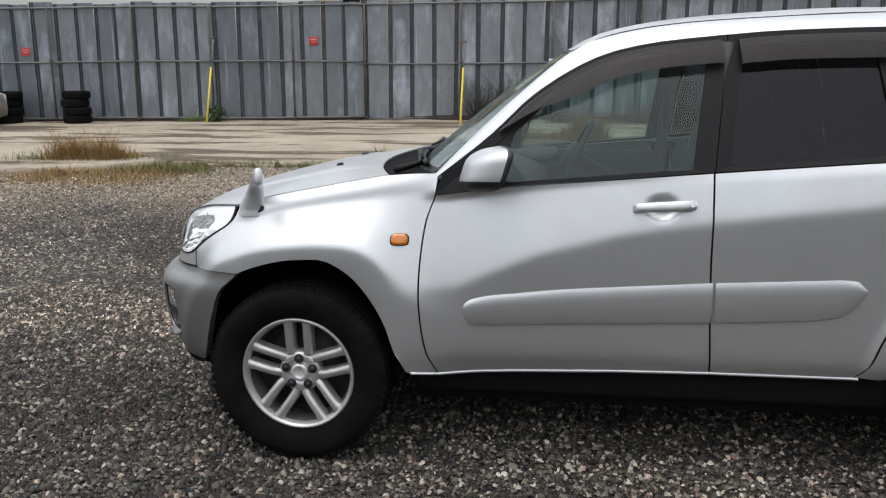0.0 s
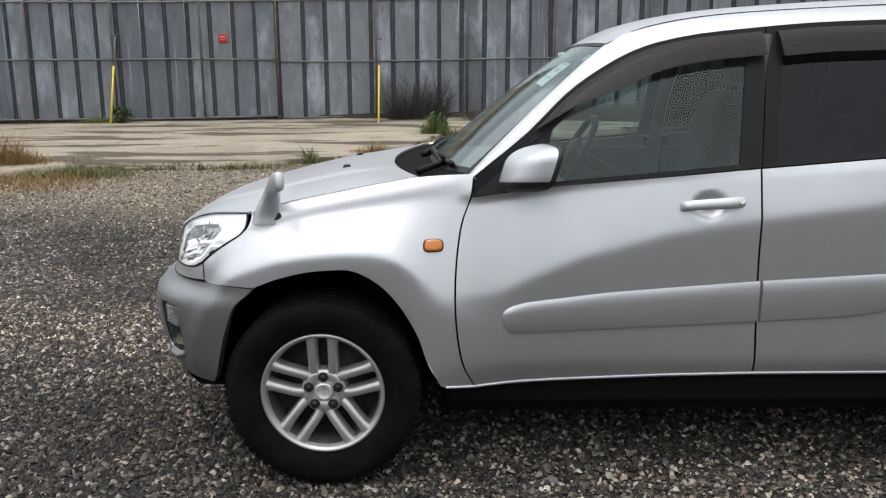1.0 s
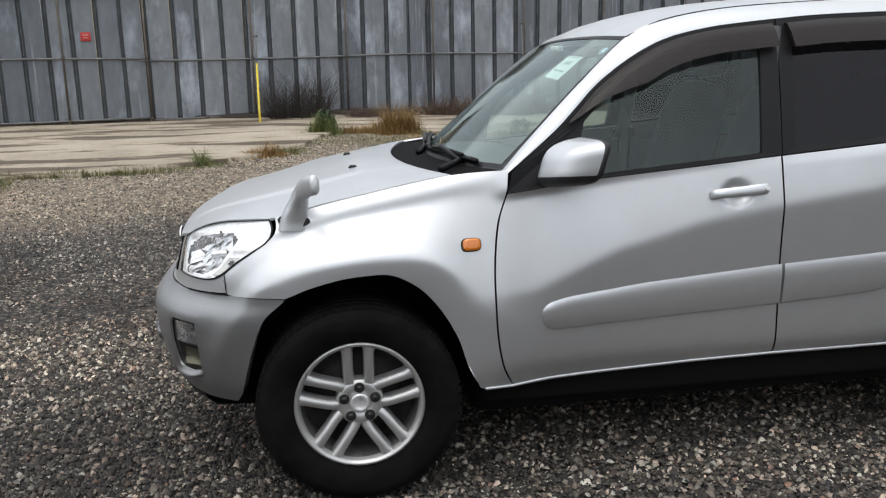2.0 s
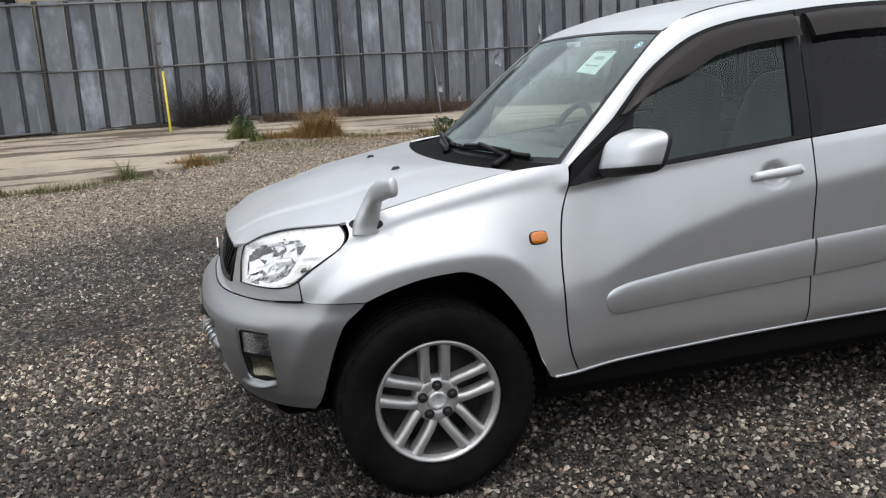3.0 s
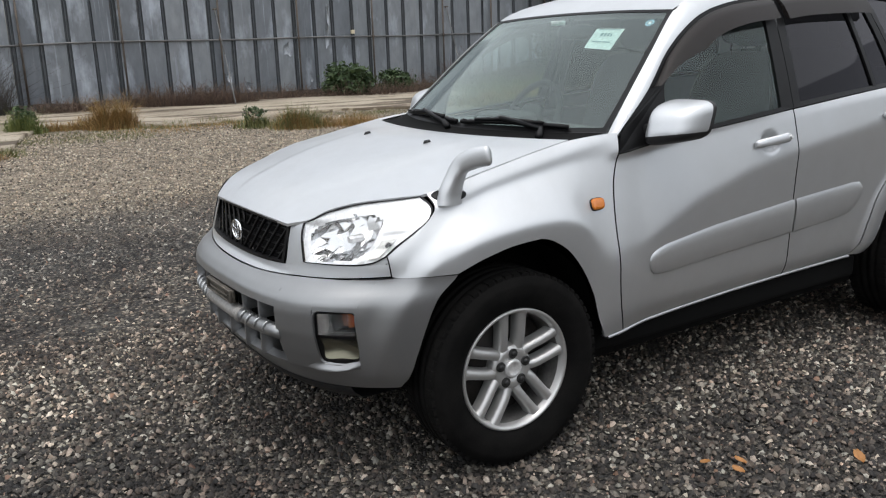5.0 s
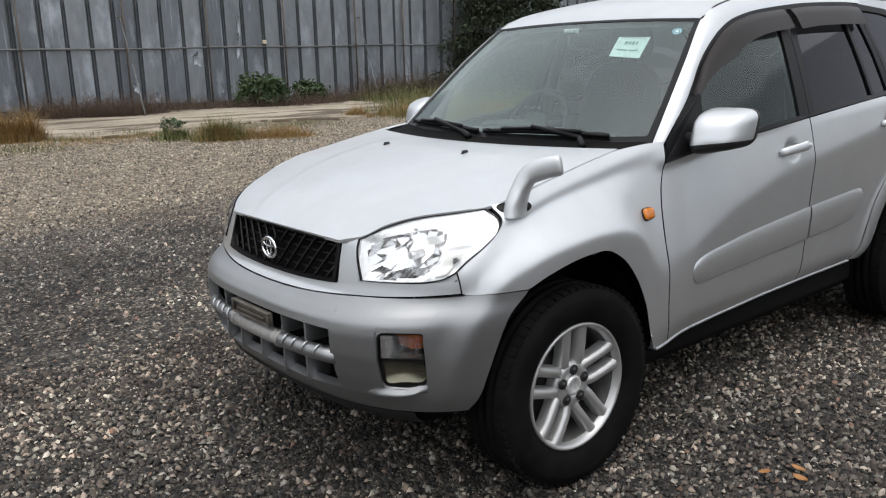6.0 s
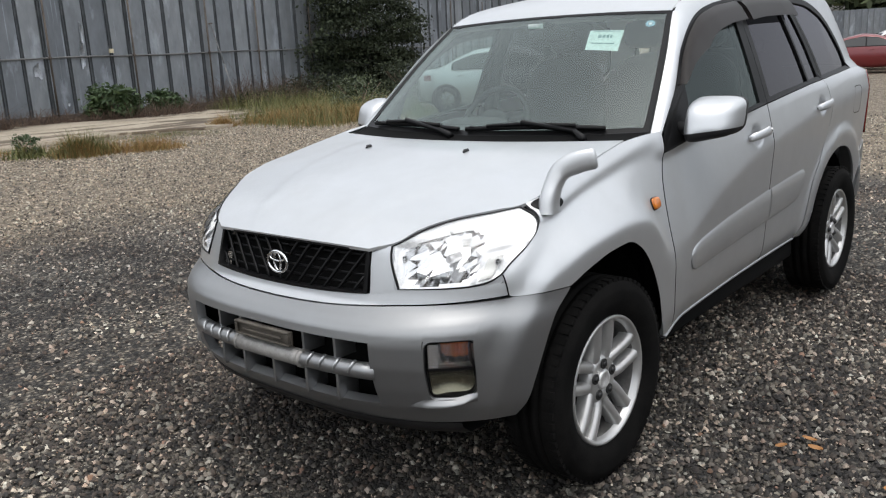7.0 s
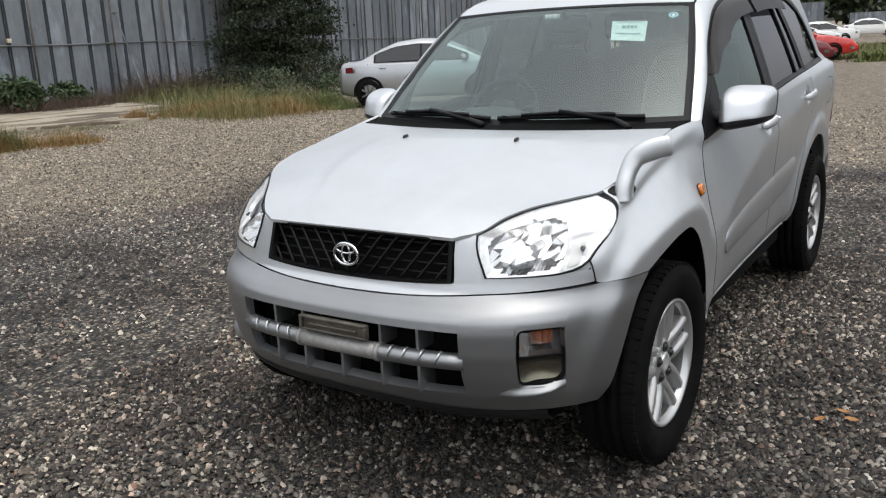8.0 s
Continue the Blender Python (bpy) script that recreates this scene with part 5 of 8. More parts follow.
def seat(name, x, y, w, label):
    s = thing(name, label, "")
    s.parent = car
    bm = bmesh.new()
    blob(bm, (x + 0.0, y, 0.66), (0.27, w, 0.11), 0.45)
    part("seat_cushion", bm, CLOTH, s)
    bm = bmesh.new()
    blob(bm, (0, 0, 0.32), (0.085, w * 0.96, 0.33), 0.5)
    for v in bm.verts:
        k = v.co.z / 0.65
        v.co.y *= 1 - 0.22 * max(0, k - 0.45)
    bm.transform(Matrix.Translation((x + 0.24, y, 0.70)) @ Matrix.Rotation(radians(16), 4, "Y"))
    part("seat_back", bm, CLOTH, s)
    for dy in ((0,) if w < 0.4 else (-0.34, 0.34)):
        bm = bmesh.new()
        blob(bm, (x + 0.455, y + dy, 1.435), (0.05, 0.125, 0.085), 0.6)
        for q in (-0.05, 0.05):
            tube(bm, [(x + 0.43, y + dy + q, 1.30), (x + 0.45, y + dy + q, 1.40)], 0.006, 6)
        part("head_restraint", bm, CLOTH, s)


seat("front_seat", 1.30, -0.36, 0.25, "dark grey cloth front seat")
seat("front_seat", 1.30, 0.36, 0.25, "dark grey cloth front seat")
seat("rear_seat", 2.10, 0.0, 0.62, "dark grey cloth rear bench seat")
for side in (-1, 1):
    for x0, x1 in ((0.60, 1.45), (1.52, 2.22)):
        bm = bmesh.new()
        box(bm, x0, x1, side * 0.722 - 0.02, side * 0.722 + 0.02, 0.42, 1.045, 0.012)
        box(bm, x0 + 0.1, x1 - 0.15, side * 0.68 - 0.022, side * 0.68 + 0.022, 0.72, 0.80, 0.02)
        part("door_card", bm, DASH, car)
    bm = bmesh.new()
    tube(bm, [(1.47, side * 0.735, 1.05), (1.50, side * 0.66, 1.35), (1.51, side * 0.60, 1.53)], 0.03, 8)
    part("centre_pillar", bm, DASH, car)
    bm = bmesh.new()
    tube(bm, [tuple(np.array(p) * (1, side, 1) + (0.03, -side * 0.015, -0.012)) for p in SCREEN_SIDE], 0.018, 8)
    part("pillar_trim", bm, CABIN, car)
bm = bmesh.new()
box(bm, 0.5, 3.2, -0.70, 0.70, 0.36, 0.42)
box(bm, 2.45, 3.15, -0.66, 0.66, 0.42, 0.72, 0.02)
part("cabin_floor", bm, DASH, car)
bm = bmesh.new()
blob(bm, (0.985, 0.0, 1.445), (0.022, 0.115, 0.034), 0.6)
tube(bm, [(0.985, 0, 1.46), (0.955, 0, 1.505)], 0.010, 8)
part("rear_view_mirror", bm, TRIM, car, "black rear-view mirror")
bm = bmesh.new()
p = screen_point(0.535, 0.925, -0.006)
box(bm, p[0] - 0.02, p[0] + 0.02, p[1] - 0.028, p[1] + 0.028, p[2] - 0.012, p[2] + 0.008, 0.003)
part("inspection_sticker", bm, STICKER, car, "small pale inspection sticker")
# seat belts by the centre pillars
for side in (-1, 1):
    bm = bmesh.new()
    q = np.array([(1.50, side * 0.655, 1.36), (1.47, side * 0.69, 1.05), (1.45, side * 0.70, 0.62)])
    add_rows(bm, q - (0.023, 0, 0), q + (0.023, 0, 0), False)
    part("seat_belt", bm, CABIN, car)

# ---- the yard ----
FY, FS = 18.4, 0.1316
FA = math.atan(FS)
rise_y = table([(4.0, 0.0), (18.5, 0.24), (30, 0.24)])


def ground_z(x, y):
    """The yard rises a little towards the fence."""
    return rise_y(np.asarray(y, float)) - 0.016 * np.clip(np.asarray(x, float) - 1.0, 0, 24)


def lanes(m, vec):
    """Lanes worn into the yard along the fence: how far the gravel is pale and dry (0 to 1), and the tone of the damp and scuffed lanes."""
    n, l, b = nodes_of(m)
    geo = n.new("ShaderNodeNewGeometry")
    xyz = n.new("ShaderNodeSeparateXYZ")
    l.new(geo.outputs["Position"], xyz.inputs[0])
    past = n.new("ShaderNodeMapRange")
    past.inputs["From Min"].default_value, past.inputs["From Max"].default_value, past.inputs["To Max"].default_value = 5.0, 8.5, 9.0
    l.new(xyz.outputs["X"], past.inputs["Value"])
    across = n.new("ShaderNodeMath")
    l.new(xyz.outputs["Y"], across.inputs[0])
    l.new(past.outputs[0], across.inputs[1])

    def wander(scale, amount):
        a = n.new("ShaderNodeMath")
        a.operation = "MULTIPLY_ADD"
        l.new(tex_noise(m, vec, scale, 5.0, 0.62), a.inputs[0])
        a.inputs[1].default_value = amount
        l.new(across.outputs[0], a.inputs[2])
        return a.outputs[0]
    dry = n.new("ShaderNodeMapRange")
    dry.interpolation_type = "SMOOTHSTEP"
    dry.inputs["From Min"].default_value, dry.inputs["From Max"].default_value = 5.6, 8.6
    l.new(wander(0.45, 4.0), dry.inputs["Value"])
    tenth = n.new("ShaderNodeMath")
    tenth.operation = "DIVIDE"
    l.new(wander(0.40, 2.4), tenth.inputs[0])
    tenth.inputs[1].default_value = 12.0
    tone = ramp(m, tenth.outputs[0], [(0.12, (0.86, 0.855, 0.85)), (0.19, (1.40, 1.35, 1.29)), (0.29, (1.45, 1.41, 1.36)), (0.37, (1.02, 1.02, 1.03)), (0.54, (0.98, 0.99, 1.0)), (0.64, (1.15, 1.13, 1.1))])
    west = n.new("ShaderNodeMapRange")
    west.inputs["From Min"].default_value, west.inputs["From Max"].default_value = -2.2, -4.2
    l.new(xyz.outputs["X"], west.inputs["Value"])
    east = n.new("ShaderNodeMapRange")
    east.inputs["From Min"].default_value, east.inputs["From Max"].default_value = -0.3, 1.4
    l.new(xyz.outputs["X"], east.inputs["Value"])
    tone = mix(m, west.outputs[0], tone, (1.5, 1.46, 1.42))
    return dry.outputs[0], mix(m, 1.0, tone, mix(m, east.outputs[0], (1.0, 1.0, 1.0), (1.32, 1.31, 1.30)), "MULTIPLY")


# gravel: mixed grey, buff and brown stones, with darker damp patches
GRAVEL = material("gravel", (0.2, 0.19, 0.17), 0.85)
_n, _l, _b = nodes_of(GRAVEL)
gv = coords(GRAVEL)
v1 = _n.new("ShaderNodeTexVoronoi")
v1.inputs["Scale"].default_value = 42.0
_l.new(gv, v1.inputs["Vector"])
v2 = _n.new("ShaderNodeTexVoronoi")
v2.inputs["Scale"].default_value = 95.0
_l.new(gv, v2.inputs["Vector"])
sep = _n.new("ShaderNodeSeparateColor")
_l.new(v1.outputs["Color"], sep.inputs[0])
STONES = [(0.0, (0.03, 0.03, 0.031)), (0.3, (0.065, 0.065, 0.064)), (0.55, (0.11, 0.107, 0.10)), (0.8, (0.18, 0.172, 0.155)), (1.0, (0.32, 0.305, 0.275))]
tone = ramp(GRAVEL, sep.outputs[0], STONES)
damp = tex_noise(GRAVEL, gv, 0.75, 5.0, 0.65)
wet = ramp(GRAVEL, damp, [(0.38, (0.42, 0.36, 0.33)), (0.55, (1.05, 1.0, 0.93))])
# shade between the stones, put into the colour at the cell edges
gap_shade = ramp(GRAVEL, v1.outputs["Distance"], [(0.2, (1, 1, 1)), (0.62, (0.16, 0.155, 0.15))])
gcol = mix(GRAVEL, 1.0, mix(GRAVEL, 1.0, tone, gap_shade, "MULTIPLY"), wet, "MULTIPLY")
# towards the fence the stones are paler and drier
dry_g, lane_g = lanes(GRAVEL, gv)
pale = ramp(GRAVEL, sep.outputs[1], [(0.0, (0.19, 0.158, 0.118)), (0.5, (0.335, 0.283, 0.215)), (1.0, (0.50, 0.435, 0.345))])
mid = ramp(GRAVEL, tex_noise(GRAVEL, gv, 9.0, 6.0, 0.7), [(0.38, (0.40, 0.39, 0.38)), (0.60, (1.35, 1.33, 1.3))])
pale = mix(GRAVEL, 1.0, pale, mid, "MULTIPLY")
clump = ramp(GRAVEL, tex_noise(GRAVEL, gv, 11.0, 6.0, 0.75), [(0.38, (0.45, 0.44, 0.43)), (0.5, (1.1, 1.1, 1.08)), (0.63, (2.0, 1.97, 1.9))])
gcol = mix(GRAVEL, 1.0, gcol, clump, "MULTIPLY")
gcol = mix(GRAVEL, 1.0, gcol, lane_g, "MULTIPLY")
# the same painted shade, weaker, between the pale stones
pale_gap_shade = ramp(GRAVEL, v1.outputs["Distance"], [(0.2, (1, 1, 1)), (0.62, (0.42, 0.40, 0.38))])
link_in(GRAVEL, mix(GRAVEL, dry_g, gcol, mix(GRAVEL, 1.0, pale, pale_gap_shade, "MULTIPLY")), "Base Color")
hsum = _n.new("ShaderNodeMath")
hsum.operation = "ADD"
_l.new(v1.outputs["Distance"], hsum.inputs[0])
_l.new(v2.outputs["Distance"], hsum.inputs[1])
inv = _n.new("ShaderNodeMath")
inv.operation = "SUBTRACT"
inv.inputs[0].default_value = 1.0
_l.new(hsum.outputs[0], inv.inputs[1])
bump(GRAVEL, inv.outputs[0], 1.0, 0.012)

bm = bmesh.new()
xs = np.r_[-400, -120, -60, np.arange(-30, 45, 1.5), 60, 120, 400]
ys = np.r_[-400, -100, -30, np.arange(-12, 26, 1.0), 40, 100, 400]
g = np.zeros((len(ys), len(xs), 3))
g[..., 0], g[..., 1] = xs[None, :], ys[:, None]
rng = np.random.default_rng(3)
g[..., 2] = ground_z(g[..., 0], g[..., 1]) - 0.012 + 0.012 * (rng.random(g.shape[:2]) - 0.5)
add_grid(bm, g)
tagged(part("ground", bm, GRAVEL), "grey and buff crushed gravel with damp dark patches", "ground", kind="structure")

# loose stones near the car
PEBBLE = material("pebbles", (0.2, 0.2, 0.2), 0.8)
_n, _l, _b = nodes_of(PEBBLE)
pg = _n.new("ShaderNodeNewGeometry")
pv = coords(PEBBLE)
ptone = ramp(PEBBLE, pg.outputs["Random Per Island"], [(0.0, (0.014, 0.014, 0.015)), (0.32, (0.030, 0.028, 0.028)), (0.54, (0.060, 0.053, 0.049)), (0.72, (0.112, 0.105, 0.098)), (0.87, (0.215, 0.208, 0.196)), (0.96, (0.44, 0.43, 0.41)), (1.0, (0.16, 0.10, 0.08))])
pdamp = ramp(PEBBLE, tex_noise(PEBBLE, pv, 0.75, 5.0, 0.65), [(0.38, (0.42, 0.36, 0.33)), (0.55, (1.08, 1.03, 0.96))])
pgrain = ramp(PEBBLE, tex_noise(PEBBLE, pv, 180.0, 3.0), [(0.3, (0.75, 0.75, 0.75)), (0.7, (1.2, 1.2, 1.2))])
dry_p, lane_p = lanes(PEBBLE, pv)
pdry = ramp(PEBBLE, pg.outputs["Random Per Island"], [(0.0, (0.022, 0.019, 0.016)), (0.26, (0.070, 0.058, 0.044)), (0.42, (0.19, 0.158, 0.117)), (0.62, (0.33, 0.28, 0.21)), (0.88, (0.46, 0.40, 0.31)), (1.0, (0.58, 0.52, 0.43))])
pclump = ramp(PEBBLE, tex_noise(PEBBLE, pv, 11.0, 6.0, 0.75), [(0.38, (0.7, 0.69, 0.68)), (0.5, (1.05, 1.05, 1.03)), (0.63, (1.35, 1.33, 1.3))])
pdamp = mix(PEBBLE, 1.0, pdamp, pclump, "MULTIPLY")
pcol = mix(PEBBLE, dry_p, mix(PEBBLE, 1.0, mix(PEBBLE, 1.0, ptone, pdamp, "MULTIPLY"), lane_p, "MULTIPLY"), pdry)
hue = _n.new("ShaderNodeMath")
hue.operation = "MULTIPLY"
_l.new(pg.outputs["Random Per Island"], hue.inputs[0])
hue.inputs[1].default_value = 37.0
frac = _n.new("ShaderNodeMath")
frac.operation = "FRACT"
_l.new(hue.outputs[0], frac.inputs[0])
ptint = ramp(PEBBLE, frac.outputs[0], [(0.0, (1.12, 0.96, 0.86)), (0.3, (1.0, 1.0, 0.98)), (0.6, (0.93, 1.0, 1.0)), (0.8, (1.08, 0.98, 0.95)), (1.0, (1.0, 1.02, 0.92))])
pcol = mix(PEBBLE, 1.0, pcol, ptint, "MULTIPLY")
link_in(PEBBLE, mix(PEBBLE, 1.0, pcol, pgrain, "MULTIPLY"), "Base Color")


def pebbles(count, x0, x1, y0, y1, lo, hi, seed, power=2.2):
    """Many small angular stones in one mesh."""
    rng = np.random.default_rng(seed)
    base = np.array([(1, 0, 0), (0.35, 0.9, 0.1), (-0.75, 0.6, -0.1), (-0.8, -0.6, 0.05), (0.3, -0.95, 0), (0.45, 0.15, 0.75), (-0.35, 0.3, 0.8), (-0.1, -0.45, 0.7)])
    base[:5, 2] -= 0.25
    tri = np.array([(0, 1, 5), (1, 6, 5), (1, 2, 6), (2, 3, 6), (3, 7, 6), (3, 4, 7), (4, 5, 7), (4, 0, 5), (5, 6, 7)])
    size = lo + (hi - lo) * rng.random(count) ** power
    a = rng.random(count) * 2 * np.pi
    px, py = x0 + (x1 - x0) * rng.random(count), y0 + (y1 - y0) * rng.random(count)
    v = base[None] * (1 + 0.7 * (rng.random((count, 8, 3)) - 0.5))
    v[..., 2] *= (0.42 + 0.5 * rng.random(count))[:, None]
    v[..., 1] *= (0.45 + 0.5 * rng.random(count))[:, None]
    # lean
    lean = (rng.random((count, 2)) - 0.5) * 0.9
    v[..., 2] += v[..., 0] * lean[:, :1] + v[..., 1] * lean[:, 1:]
    c, s = np.cos(a)[:, None], np.sin(a)[:, None]
    X, Y = v[..., 0] * c - v[..., 1] * s, v[..., 0] * s + v[..., 1] * c
    half = size[:, None] / 2
    out = np.stack([px[:, None] + X * half, py[:, None] + Y * half, v[..., 2] * half + size[:, None] * 0.12 + ground_z(px, py)[:, None] - 0.006], -1).reshape(-1, 3)
    faces = (tri[None] + 8 * np.arange(count)[:, None, None]).reshape(-1, 3)
    me = bpy.data.meshes.new("gravel_stones")
    me.vertices.add(len(out))
    me.vertices.foreach_set("co", out.ravel())
    me.loops.add(faces.size)
    me.loops.foreach_set("vertex_index", faces.ravel())
    me.polygons.add(len(faces))
    me.polygons.foreach_set("loop_start", np.arange(0, faces.size, 3))
    me.update()
    me.validate()
    me.materials.append(PEBBLE)
    ob = new("gravel_stones", me)
    return tagged(ob, "loose angular grey gravel stones", "gravel", kind="stuff")


pebbles(110000, -2.6, 3.0, -2.7, 1.6, 0.007, 0.034, 11, 2.4)
pebbles(85000, -5.5, 6.5, -3.0, 6.0, 0.008, 0.032, 12, 2.4)
pebbles(100000, -8.5, 12.0, 2.0, 12.8, 0.012, 0.038, 13, 2.0)
pebbles(20000, 3.0, 15.0, -4.5, 2.2, 0.012, 0.044, 14, 2.4)

# concrete apron in front of the fence
CONCRETE = material("old_concrete", (0.45, 0.42, 0.36), 0.9)
cv = coords(CONCRETE)
ca = tex_noise(CONCRETE, cv, 0.5, 6.0, 0.65)
cb = tex_noise(CONCRETE, coords(CONCRETE, (0.34, 1.5, 1)), 0.9, 6.0, 0.66)
cbase = ramp(CONCRETE, ca, [(0.3, (0.22, 0.185, 0.138)), (0.5, (0.325, 0.28, 0.214)), (0.75, (0.405, 0.355, 0.28))])
cstain = ramp(CONCRETE, cb, [(0.505, (1, 1, 1)), (0.530, (0.76, 0.72, 0.66)), (0.545, (0.34, 0.30, 0.26)), (0.64, (0.25, 0.22, 0.19))])
cc = tex_noise(CONCRETE, coords(CONCRETE, (0.4, 1.3, 1)), 1.1, 8.0, 0.7)
cstain = mix(CONCRETE, 1.0, cstain, ramp(CONCRETE, cc, [(0.488, (1, 1, 1)), (0.498, (0.55, 0.51, 0.45)), (0.508, (1, 1, 1))]), "MULTIPLY")
cf = tex_noise(CONCRETE, cv, 45.0, 4.0)
link_in(CONCRETE, mix(CONCRETE, 1.0, mix(CONCRETE, 1.0, cbase, cstain, "MULTIPLY"), ramp(CONCRETE, cf, [(0.3, (0.85, 0.85, 0.85)), (0.7, (1.1, 1.1, 1.1))]), "MULTIPLY"), "Base Color")
bump(CONCRETE, cf, 0.5, 0.006)


def fence_y(x):
    return FY + FS * x


front_edge = table([(-40, 7.4), (-9.0, 7.5), (-6.6, 7.6), (-5.7, 7.9), (-5.2, 8.6), (-4.3, 8.5), (-3.3, 8.5), (-2.5, 8.6), (-2.0, 9.0), (-1.6, 9.2), (-1.0, 9.75), (-0.7, 10.6), (-0.3, 11.2), (0.0, 12.6), (0.5, 13.7), (1.3, 13.6), (1.9, 13.1), (2.9, 12.6), (4.4, 13.4), (6.6, 13.6), (7.3, 13.5), (8.0, 12.9), (9.0, 13.4), (10.4, 14.5), (11.2, 15.4), (11.8, 18.4)])


def apron(name, x0, x1, seed):
    rng = np.random.default_rng(seed)
    xs = np.linspace(x0, x1, max(4, int((x1 - x0) / 0.12)))
    bm = bmesh.new()
    rows = []
    jag = np.convolve(rng.normal(0, 0.35, len(xs) + 8), np.ones(5) / 5, "same")[4:-4] * 0.45
    e = front_edge(xs) + jag
    for k in (0.0, 0.0, 0.03, 0.15, 0.35, 0.6, 1.0):
        y = e * (1 - k) + (fence_y(xs) + 0.15) * k
        rows.append(np.stack([xs, y, ground_z(xs, y) + 0.045 + 0.01 * np.sin(xs * 1.3 + y)], -1))
    rows[0][:, 2] -= 0.08
    add_grid(bm, np.array(rows))
    return part(name, bm, CONCRETE)


for x0, x1, sd in ((-40, -12.9, 1), (-12.896, -8.3, 2), (-8.296, -3.6, 3), (-3.596, 1.2, 4), (1.204, 6.1, 5), (6.104, 11.5, 6)):
    tagged(apron("concrete_slab", x0, x1, sd), "cracked pale concrete slab with dark stains", "concrete slab", kind="structure")

# dark soil drifted against the fence
SOIL = speckled("damp_soil", (0.018, 0.014, 0.011), (0.045, 0.034, 0.025), 2.5, 0.95, fine=30, bumpd=0.03, strength=0.8)


def soil_bank(x0, x1, wide, seed, label):
    rng = np.random.default_rng(seed)
    xs = np.arange(x0, x1, 0.13)
    jag = np.convolve(rng.normal(0, 1, len(xs) + 12), np.ones(7) / 7, "same")[6:-6]
    w = np.maximum(0.12, wide * (1 + 0.9 * jag)) * np.minimum(1, np.minimum(xs - x0, x1 - xs) * 0.8 + 0.05)
    rows = []
    for k, h in ((1.0, -0.05), (0.93, 0.01), (0.6, 0.04), (0.25, 0.08), (0.0, 0.11)):
        y = fence_y(xs) + 0.06 - w * k
        rows.append(np.stack([xs, y, ground_z(xs, y) + 0.045 + h + 0.02 * rng.random(len(xs)) * (k < 0.99)], -1))
    bm = bmesh.new()
    add_grid(bm, np.array(rows))
    tagged(part("soil", bm, SOIL), label, "soil", kind="stuff")


soil_bank(-40, -3.0, 0.16, 41, "thin dark dirt along the foot of the fence")
soil_bank(-3.2, 2.4, 0.5, 45, "dark damp soil under bare brush at the fence foot")
soil_bank(2.0, 7.5, 0.8, 42, "dark damp soil under dead brush at the fence foot")
soil_bank(7.2, 12.5, 0.55, 43, "dark damp soil under a bush at the fence foot")
soil_bank(12.3, 22.0, 0.9, 44, "dark weedy soil at the fence foot")

# ---- sheet-steel fence ----
def steel(name, base, bloom):
    """Weathered galvanised sheet with pale bloom; every sheet a little different."""
    m = material(name, base[1], 0.45, 0.35)
    _n, _l, _b = nodes_of(m)
    sv_ = coords(m, (1, 1, 0.35))
    oi = _n.new("ShaderNodeObjectInfo")
    vadd = _n.new("ShaderNodeVectorMath")
    vadd.operation = "ADD"
    comb = _n.new("ShaderNodeCombineXYZ")
    mul = _n.new("ShaderNodeMath")
    mul.operation = "MULTIPLY"
    mul.inputs[1].default_value = 37.0
    _l.new(oi.outputs["Random"], mul.inputs[0])
    _l.new(mul.outputs[0], comb.inputs["Z"])
    _l.new(mul.outputs[0], comb.inputs["X"])
    _l.new(sv_, vadd.inputs[0])
    _l.new(comb.outputs[0], vadd.inputs[1])
    s1 = tex_noise(m, vadd.outputs[0], 1.3, 6.0, 0.62)
    s2 = tex_noise(m, vadd.outputs[0], 5.0, 4.0, 0.6)
    sbase = ramp(m, oi.outputs["Random"], [(0.0, base[0]), (0.4, base[1]), (1.0, base[2])])
    sbloom = ramp(m, s1, [(0.53, (0, 0, 0)), (0.60, (0.40, 0.40, 0.40)), (0.68, (0.85, 0.85, 0.85))])
    sc_ = mix(m, sbloom, sbase, bloom)
    # pale runs down the sheet and faint brown stains
    run = _n.new("ShaderNodeMapping")
    run.inputs["Scale"].default_value = (9.0, 9.0, 0.75)
    _l.new(vadd.outputs[0], run.inputs["Vector"])
    streak = ramp(m, tex_noise(m, run.outputs["Vector"], 1.0, 5.0, 0.6), [(0.60, (0, 0, 0)), (0.68, (0.45, 0.45, 0.45)), (0.76, (0.8, 0.8, 0.8))])
    sc_ = mix(m, streak, sc_, tuple(min(1, 1.12 * c) for c in bloom))
    brown = ramp(m, tex_noise(m, run.outputs["Vector"], 0.6, 6.0, 0.65), [(0.60, (0, 0, 0)), (0.74, (0.30, 0.30, 0.30))])
    sc_ = mix(m, brown, sc_, (0.15, 0.125, 0.10))
    sdirt = ramp(m, s2, [(0.3, (0.78, 0.78, 0.79)), (0.7, (1.08, 1.08, 1.08))])
    link_in(m, mix(m, 1.0, sc_, sdirt, "MULTIPLY"), "Base Color")
    bump(m, s2, 0.25, 0.004)
    return m


STEEL = steel("galvanised_sheet", ((0.16, 0.177, 0.198), (0.21, 0.229, 0.25), (0.265, 0.285, 0.305)), (0.50, 0.545, 0.61))
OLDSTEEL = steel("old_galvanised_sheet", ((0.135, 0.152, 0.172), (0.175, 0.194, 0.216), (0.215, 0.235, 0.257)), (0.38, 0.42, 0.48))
PIPE = speckled("rusty_pipe", (0.12, 0.124, 0.127), (0.20, 0.20, 0.195), 5, 0.6, 0.4)
